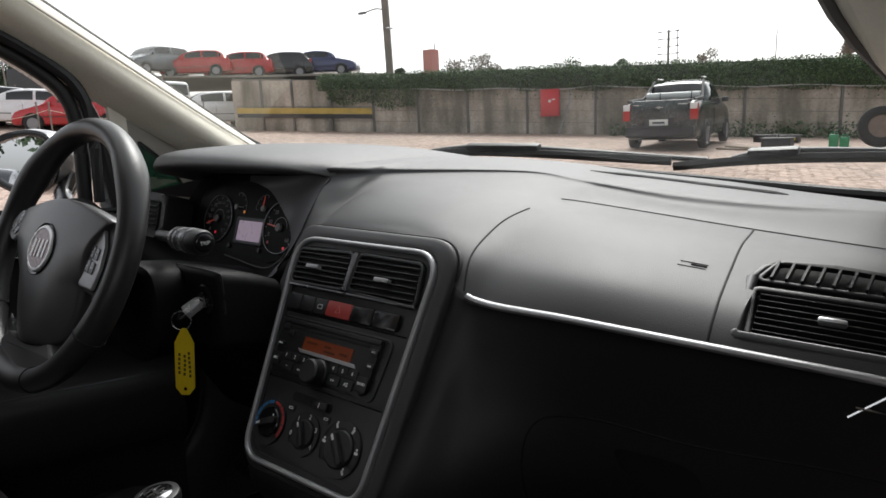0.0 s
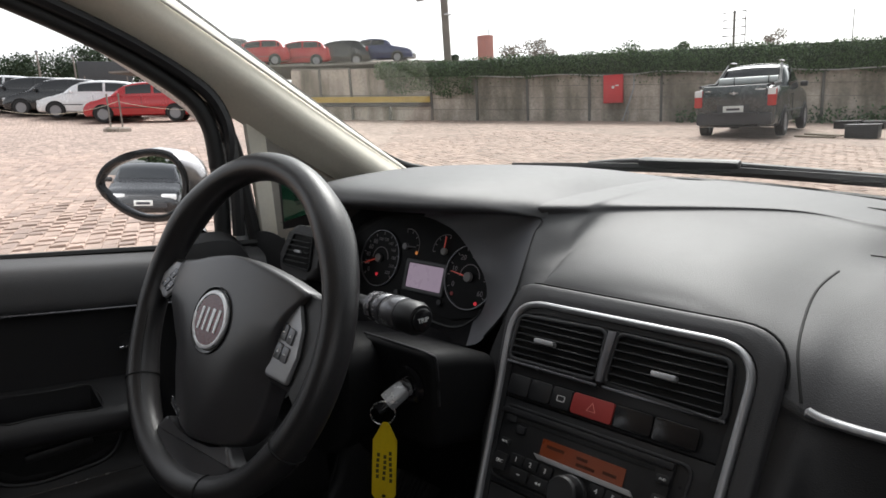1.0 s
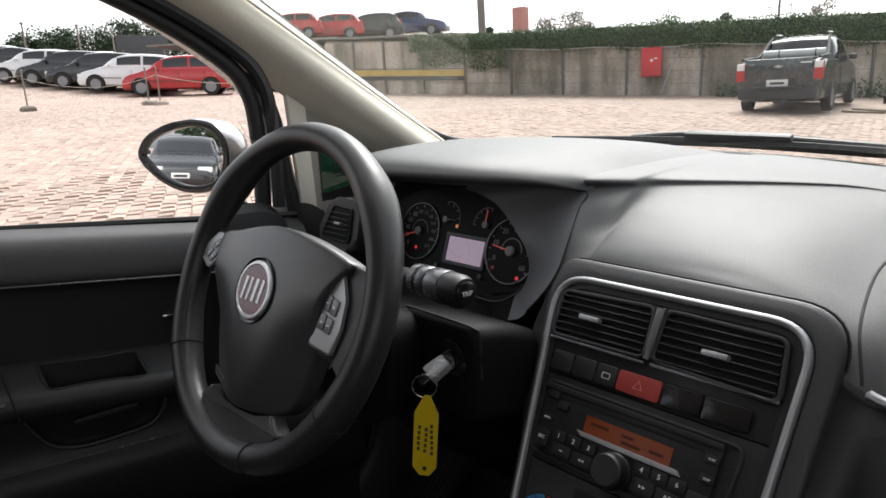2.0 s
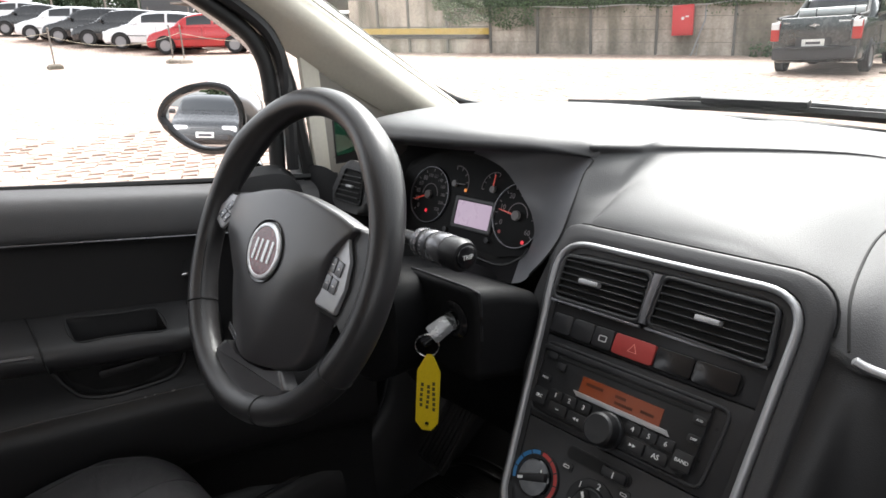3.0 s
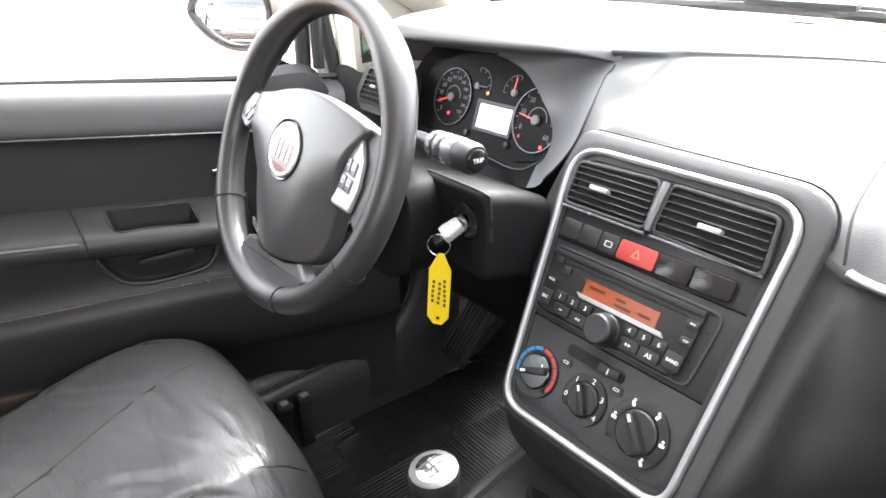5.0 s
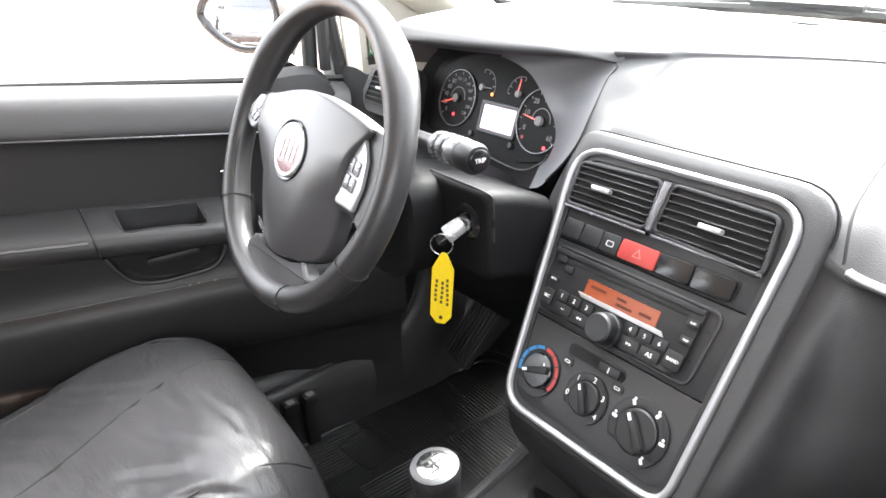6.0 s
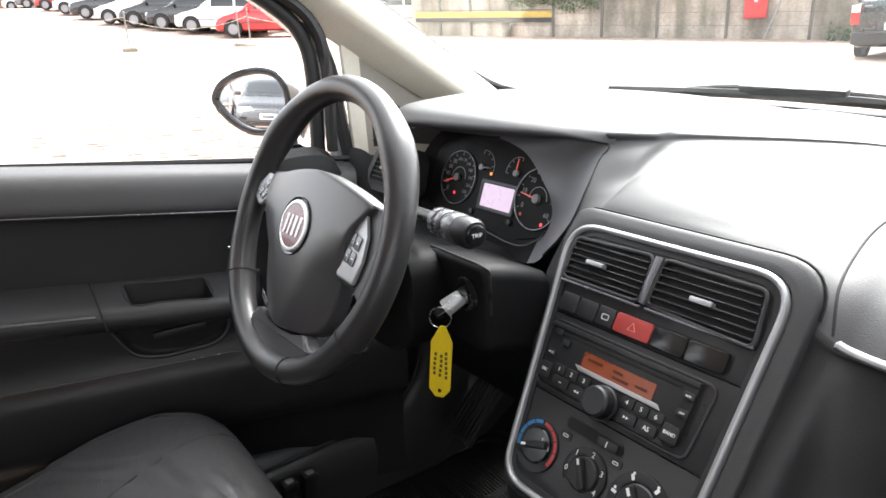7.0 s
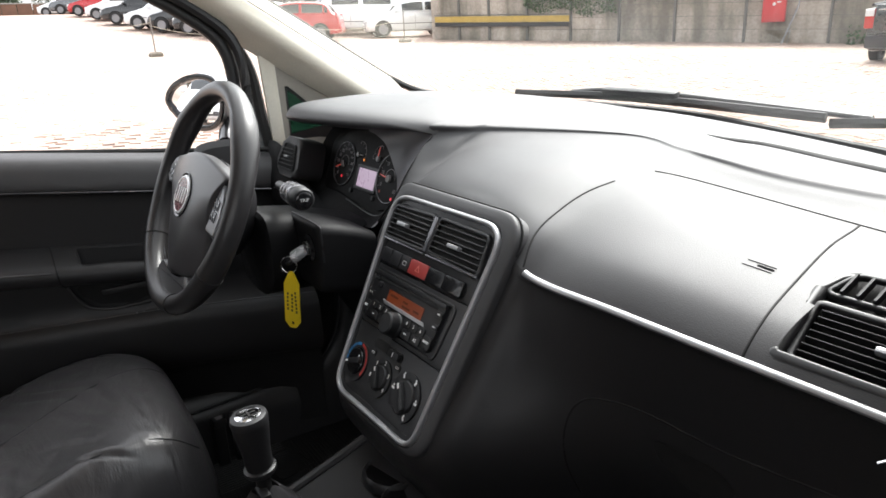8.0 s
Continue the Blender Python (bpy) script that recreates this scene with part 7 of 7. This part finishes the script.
part("shaft", box((1.35, 1.35, 12), (-51.4, 60.5, 3.3), .05), brickp, tower)
part("rod", tube([(-50.8, 60.5, 9.2), (-50.8, 60.5, 10.0)], .06, 6), POST, tower)
mast = thing("power_mast", "lattice power line mast with insulator arms", "mast", at=(-21.05, 55.5, 2))
part("shaft", tube([(-21.05, 55.5, 2), (-21.05, 55.5, 7.7)], .10, 6), POST, mast)
for z in (5.2, 5.8, 6.4, 7.0, 7.6):
    for sx in (-1, 1):
        part("insulator", box((.35, .1, .10), (-21.05 + sx * .75, 55.5, z), .03), POST, mast)
        part("arm", tube([(-21.05, 55.5, z - .05), (-21.05 + sx * .75, 55.5, z)], .03, 5), POST, mast)
for x, y, h in ((-14.5, 40.0, 4.6), (-10.0, 44.0, 4.4), (-27, 38, 4.0)):
    ob = thing("antenna_rod", "thin metal rod antenna on a far roof", "antenna", "rods", at=(x, y, 2))
    part("rod", tube([(x, y, 2), (x, y, h + 1.2)], .03, 5), POST, ob)
BARK = material("bark", (.07, .055, .04), .9, vary=.3, scale=8)
TWIG = material("bare_grey_twigs", (.20, .17, .14), .9, vary=.3, scale=4)
PINE = material("dark_tree_leaf", (.030, .055, .025), .7, vary=.3, scale=2)


def tree(x, y, z, h, w_, mt, kind, seed, n_=1500, leaf=.35):
    rng = np.random.default_rng(seed)
    ob = thing("tree", kind, "tree", "distant trees", at=(x, y, z))
    part("trunk", tube([(x, y, z - .5), (x + .1, y, z + h * .3), (x + .05, y + .1, z + h * .75)], [h * .035, h * .025, h * .008], 7), BARK, ob)
    b = None
    cl = []
    for i in range(9):
        a, q = rng.uniform(0, 6.28), rng.uniform(.35, .95)
        c = Vector((x + math.cos(a) * w_ * .34 * rng.uniform(.2, 1), y + math.sin(a) * w_ * .34 * rng.uniform(.2, 1), z + h * q))
        b = tube([(x, y, z + h * q * .55), c], [h * .014, h * .004], 5, bm=b)
        cl.append((c, w_ * rng.uniform(.16, .30)))
    part("limbs", b, BARK, ob)
    P = []
    for _ in range(n_):
        c, r = cl[rng.integers(len(cl))]
        d = rng.normal(size=3)
        d *= rng.uniform(.5, 1.05) / np.linalg.norm(d)
        P.append((c.x + d[0] * r, c.y + d[1] * r, c.z + d[2] * r * .8))
    me = leaves(P, leaf, seed)
    me.materials.append(mt)
    cr = new("crown", me)
    cr.parent = ob
    cr.matrix_parent_inverse = Matrix.Translation(-ob.location)
    return ob


def bearing(t_deg, d, z=0.0):
    """A far point by its bearing from the car, in degrees west of north, and its distance."""
    return (-math.sin(radians(t_deg)) * d, math.cos(radians(t_deg)) * d)


BARE, DARKT, LOW = "bare grey tree far beyond the hedge", "dark tree at the far end of the yard", "low rounded green tree beyond the hedge"
BEYOND = (
        (-44.2, 59.6, 8.0, 3.6, TWIG, .22, BARE), (-42.7, 60.7, 8.0, 3.4, TWIG, .22, BARE), (-46.0, 58.4, 7.4, 3.4, TWIG, .22, BARE),
        (-50.5, 54.4, 7.2, 1.7, PINE, .2, "small dark round tree far beyond the hedge"), (-35.8, 65, 6.8, 4.5, LEAFD, .25, LOW), (-30.8, 67.6, 6.7, 3.5, LEAFD, .25, LOW), (-23, 70.6, 7.3, 3.2, TWIG, .22, BARE), (-10.6, 73.6, 7.4, 2.6, TWIG, .22, BARE),
)
FAR_END = (
        (-92, 21, 9.2, 7, PINE, .32, DARKT), (-92, 24, 9.6, 8, PINE, .32, DARKT), (-91, 27, 10.3, 8, PINE, .32, DARKT), (-90, 30, 10.5, 8, PINE, .32, DARKT), (-89, 33, 10.0, 8, PINE, .32, DARKT), (-88, 36.5, 10.2, 8, PINE, .32, DARKT), (-93, 17.5, 8.6, 6, PINE, .32, DARKT), (-94, 13, 8.4, 5, PINE, .32, DARKT), (-94, 8, 8.2, 6, PINE, .32, DARKT), (-94, 3, 8.0, 6, PINE, .32, DARKT),
        (-20, -40, 7.5, 8, PINE, .5, "dark tree behind the parked cars"), (-30, -42, 8, 9, PINE, .5, "dark tree behind the parked cars"), (-12, -42, 8, 8, PINE, .5, "dark tree behind the parked cars"))
for i, (x, y, top, w_, mt, lf, lab) in enumerate(BEYOND + FAR_END):
    z = ground_z(x) if x < -50 or y < 0 else 2.0
    tree(x, y, z, top - z, w_, mt, lab, 30 + i, 3000 if mt is PINE else 1400, lf)


# ---- yard things ----
def barrier_post(x, y):
    """A thin post in a square concrete foot."""
    z = ground_z(x)
    ob = thing("barrier_post", "thin grey barrier post in a square concrete foot", "barrier post", "barrier posts", at=(x, y, z))
    part("foot", sheet([[(x + sx * k, y + sy * k, z + h) for sx, sy in ((-1, -1), (1, -1), (1, 1), (-1, 1))] for k, h in ((.17, -.02), (.17, .08), (.12, .13), (.02, .14))], closed=True), CONCRETE, ob)
    part("rod", tube([(x, y, z + .1), (x + .01, y, z + 1.05)], .022, 8), GALV, ob)
    part("cap", lathe([(.03, 0), (.03, .03), (.015, .05), (0, .05)], pose(x + .01, y, z + 1.03), 12), GALV, ob)


CHAINP = [(-20.4, 3.6), (-19.9, 6.92), (-20.6, 12.1)]
for x, y in CHAINP + [(-20.25, 6.72)]:
    barrier_post(x, y)
CHAIN = material("pale_plastic_chain", (.55, .50, .40), .6, vary=.3, scale=12)
for (xa, ya_), (xb, yb) in zip([(-22, -4)] + CHAINP, CHAINP):
    ch = thing("barrier_chain", "faded yellow chain sagging between barrier posts", "chain", "barrier chains", at=(xa, ya_, ground_z(xa)))
    cp = [Vector((xa + (xb - xa) * q / 24, ya_ + (yb - ya_) * q / 24, ground_z(xa) + .85 - .30 * (1 - (q / 12 - 1) ** 2))) for q in range(25)]
    part("strand", tube(cp, [.008 if q % 2 else .005 for q in range(25)], 6), CHAIN, ch)

tz = ground_z(-1.6)
tyre = thing("truck_wheel", "large truck tyre on a rusty rim leaning by the wall", "tyre", at=(-1.5, 17.7, tz))
MT2 = axes((-1.42, 17.75, tz + .47), (.98, .2, 0), (-.04, .19, .98), (.2, -.96, .2))
part("tread", lathe([(0, -.08), (.25, -.08), (.26, -.12), (.40, -.13), (.46, -.10), (.47, -.05), (.47, .05), (.46, .10), (.40, .13), (.265, .12), (.26, .02), (0, .02)], MT2, 40), TYRE, tyre)
part("rim", lathe([(.27, .10), (.255, .11), (.24, .06), (.14, .03), (.13, .06), (.0, .065)], MT2, 32), material("rusty_grey_steel", (.16, .12, .10), .6, metal=.4, vary=.3, scale=9), tyre)
for k in range(6):
    a = radians(60 * k)
    part("hand_hole", lathe([(.035, 0), (.03, .004), (0, .004)], MT2 @ pose(.19 * math.cos(a), .19 * math.sin(a), .045), 12), DEEP, tyre)
GREENP = material("green_plastic_can", (.02, .22, .09), .4, vary=.12, scale=10)
for x, lab in ((-2.28, "green plastic can on the yard paving"), (-2.06, "smaller green plastic can on the yard paving")):
    z = ground_z(x)
    can = thing("plastic_can", lab, "can", "green cans", at=(x, 17.3, z))
    h = .30 if x < -2.2 else .25
    part("body", box((.19, .16, h), (x, 17.3, z + h / 2), .025), GREENP, can)
    part("grip", tube(catmull([(x - .06, 17.3, z + h), (x - .03, 17.3, z + h + .05), (x + .04, 17.3, z + h + .05), (x + .07, 17.3, z + h)], 4), .012, 6), GREENP, can)
    part("cap", lathe([(.025, 0), (.025, .03), (0, .03)], pose(x + .05, 17.26, z + h), 12), BLACK, can)
for x, y, w_, h, lab in ((-4.0, 18.3, .55, .17, "black plastic crate by the weeds"), (-3.5, 18.5, .52, .17, "black plastic crate with a yellow strip"), (-3.05, 15.4, .60, .26, "black battery box on the paving")):
    z = ground_z(x)
    crate = thing("crate", lab, "crate", "black crates", at=(x, y, z))
    part("body", box((w_, .34, h), (x, y, z + h / 2), .02), BLACK, crate)
    part("lid", box((w_ + .03, .37, .03), (x, y, z + h + .012), .01), TRIMBLK, crate)
    if "yellow" in lab:
        part("strip", box((.10, .012, .07), (x + .14, y - .176, z + .10), .003), YELLOW, crate)
for k, (x, y, tn) in enumerate(((-3.85, 15.05, 8), (-3.72, 15.25, -14))):
    bd = thing("board", "weathered flat board lying on the paving", "board", "flat boards", at=(x, y, ground_z(x)))
    part("plank", box((.75, .24, .03), (0, 0, .02 + .032 * k), .006, Matrix.Translation((x, y, ground_z(x))) @ pose(0, 0, 0, 0, 3, tn)), material("weathered_board", (.17, .13, .09), .85, vary=.3, scale=6), bd)

# far end of the yard
fence = thing("wall_far", "low brown timber and brick wall at the yard's far end", "wall")
fence["kind"] = "structure"
FENCE = material("brown_timber", (.14, .075, .05), .85, vary=.35, scale=2)
for y in range(-14, 8):
    part("board", box((.12, .96, 1.0 + .04 * (y % 3)), (-59, y + .5, ground_z(-59) + .5), .02), FENCE, fence)
part("cap_rail", box((.2, 22.4, .08), (-59, -3, ground_z(-59) + 1.08), .02), material("grey_rail", (.3, .29, .27), .7), fence)
sign = thing("sign_board", "dark billboard on posts before the far trees", "sign board", at=(-70, 22, 4))
part("panel", box((.15, 5.0, 2.2), (-70, 24.5, 6.3), .03), material("dark_sign_face", (.05, .055, .06), .6, vary=.2, scale=.6), sign)
for y in (22.5, 26.5):
    part("post", tube([(-70, y, 3.8), (-70, y, 6.0)], .10, 8), GALV, sign)
tank = thing("storage_tank", "white horizontal storage tank on red supports", "tank", at=(-66, 18.6, 4))
part("shell", lathe([(.1, -2.0), (.45, -1.95), (.6, -1.7), (.6, 1.7), (.45, 1.95), (.1, 2.0)], pose(-66, 18.6, 5.0, 90, 0, 0), 20), material("white_tank_paint", (.68, .68, .66), .5, vary=.1, scale=1), tank)
for y in (17.5, 19.7):
    part("support", box((.9, .3, .9), (-66, y, 4.3), .03), redp, tank)
for x, y, h in ((-62, 9.4, 5.5), (-64, 13.0, 3.6), (-66, 20.5, 3.4), (-60, 16.0, 3.2)):
    ob = thing("lamp_post", "slim grey lamp post at the yard's far end", "lamp post", "far lamp posts", at=(x, y, ground_z(x)))
    part("pole", tube([(x, y, ground_z(x) - .1), (x, y, ground_z(x) + h)], [.10, .06], 8), GALV, ob)
    part("lamp", lathe([(.05, 0), (.16, .05), (.12, .18), (0, .22)], pose(x, y, ground_z(x) + h), 12), ALLOY, ob)


# ---- paving: single setts near the car, the rest joined ----
def sett_mesh(seed, at=None):
    """One stone block with a worn, chamfered top: vertices and faces."""
    rng_ = np.random.default_rng(seed)
    hx, hy, ch = .0925 + rng_.uniform(-.007, .002), .0585 + rng_.uniform(-.005, .002), .007
    vs_ = []
    for k, z in ((1.0, -.03), (1.0, .003), (None, .009)):
        for sx, sy in ((-1, -1), (1, -1), (1, 1), (-1, 1)):
            x_, y_ = (sx * hx, sy * hy) if k else (sx * (hx - ch), sy * (hy - ch))
            vs_.append((x_ + rng_.uniform(-.006, .006), y_ + rng_.uniform(-.005, .005), z + (rng_.uniform(-.003, .003) if not k else 0)))
    fs_ = [(8, 9, 10, 11)] + [(r * 4 + i, r * 4 + (i + 1) % 4, (r + 1) * 4 + (i + 1) % 4, (r + 1) * 4 + i) for r in (0, 1) for i in range(4)]
    return np.array(vs_), fs_


FORMS = [sett_mesh(s) for s in range(12)]
SHAPES = []
for v_, f_ in FORMS:
    me = bpy.data.meshes.new("sett")
    me.from_pydata(v_.tolist(), [], f_)
    me.materials.append(SETT)
    SHAPES.append(me)
turn = radians(-24)
ct, st_ = math.cos(turn), math.sin(turn)
rng = np.random.default_rng(11)
single, joined_v, joined_f = 0, [], []
for i in range(-95, 95):
    for j in range(-60, 170):
        u_, w_ = i * .192 + (.096 if j % 2 else 0) + rng.uniform(-.006, .006), j * .124 + rng.uniform(-.004, .004)
        x, y = u_ * ct - w_ * st_ - 5.0, u_ * st_ + w_ * ct + 5.0
        near = -13.5 < x < -4.6 and -1.2 < y < 6.0
        ahead = -10.5 < x < 1.0 and 5.5 < y < 13.5 and not near
        if not (near or ahead):
            continue
        k = int(rng.integers(12))
        a = turn + rng.normal(0, .025) + (math.pi if rng.random() < .5 else 0)
        z = ground_z(x) + rng.uniform(-.002, .004)
        if -7.6 < x < -5.0 and -.2 < y < 2.3 and single < 300:
            ob = new("sett", SHAPES[k])
            ob.matrix_basis = pose(x, y, z, 0, math.degrees(math.atan(.05)), math.degrees(a))
            ob.parent = ground
            single += 1
        else:
            v_ = FORMS[k][0]
            px, py = v_[:, 0] * math.cos(a) - v_[:, 1] * math.sin(a), v_[:, 0] * math.sin(a) + v_[:, 1] * math.cos(a)
            base = len(joined_v) * 12
            joined_v.append(np.stack([px + x, py + y, v_[:, 2] + z - .05 * px], 1))
            joined_f += [tuple(base + q for q in f) for f in FORMS[k][1]]
me = bpy.data.meshes.new("setts")
me.from_pydata(np.concatenate(joined_v).tolist(), [], joined_f)
me.materials.append(SETTS)
rest_setts = new("setts", me)
rest_setts.parent = ground
rest_setts["kind"] = "stuff"
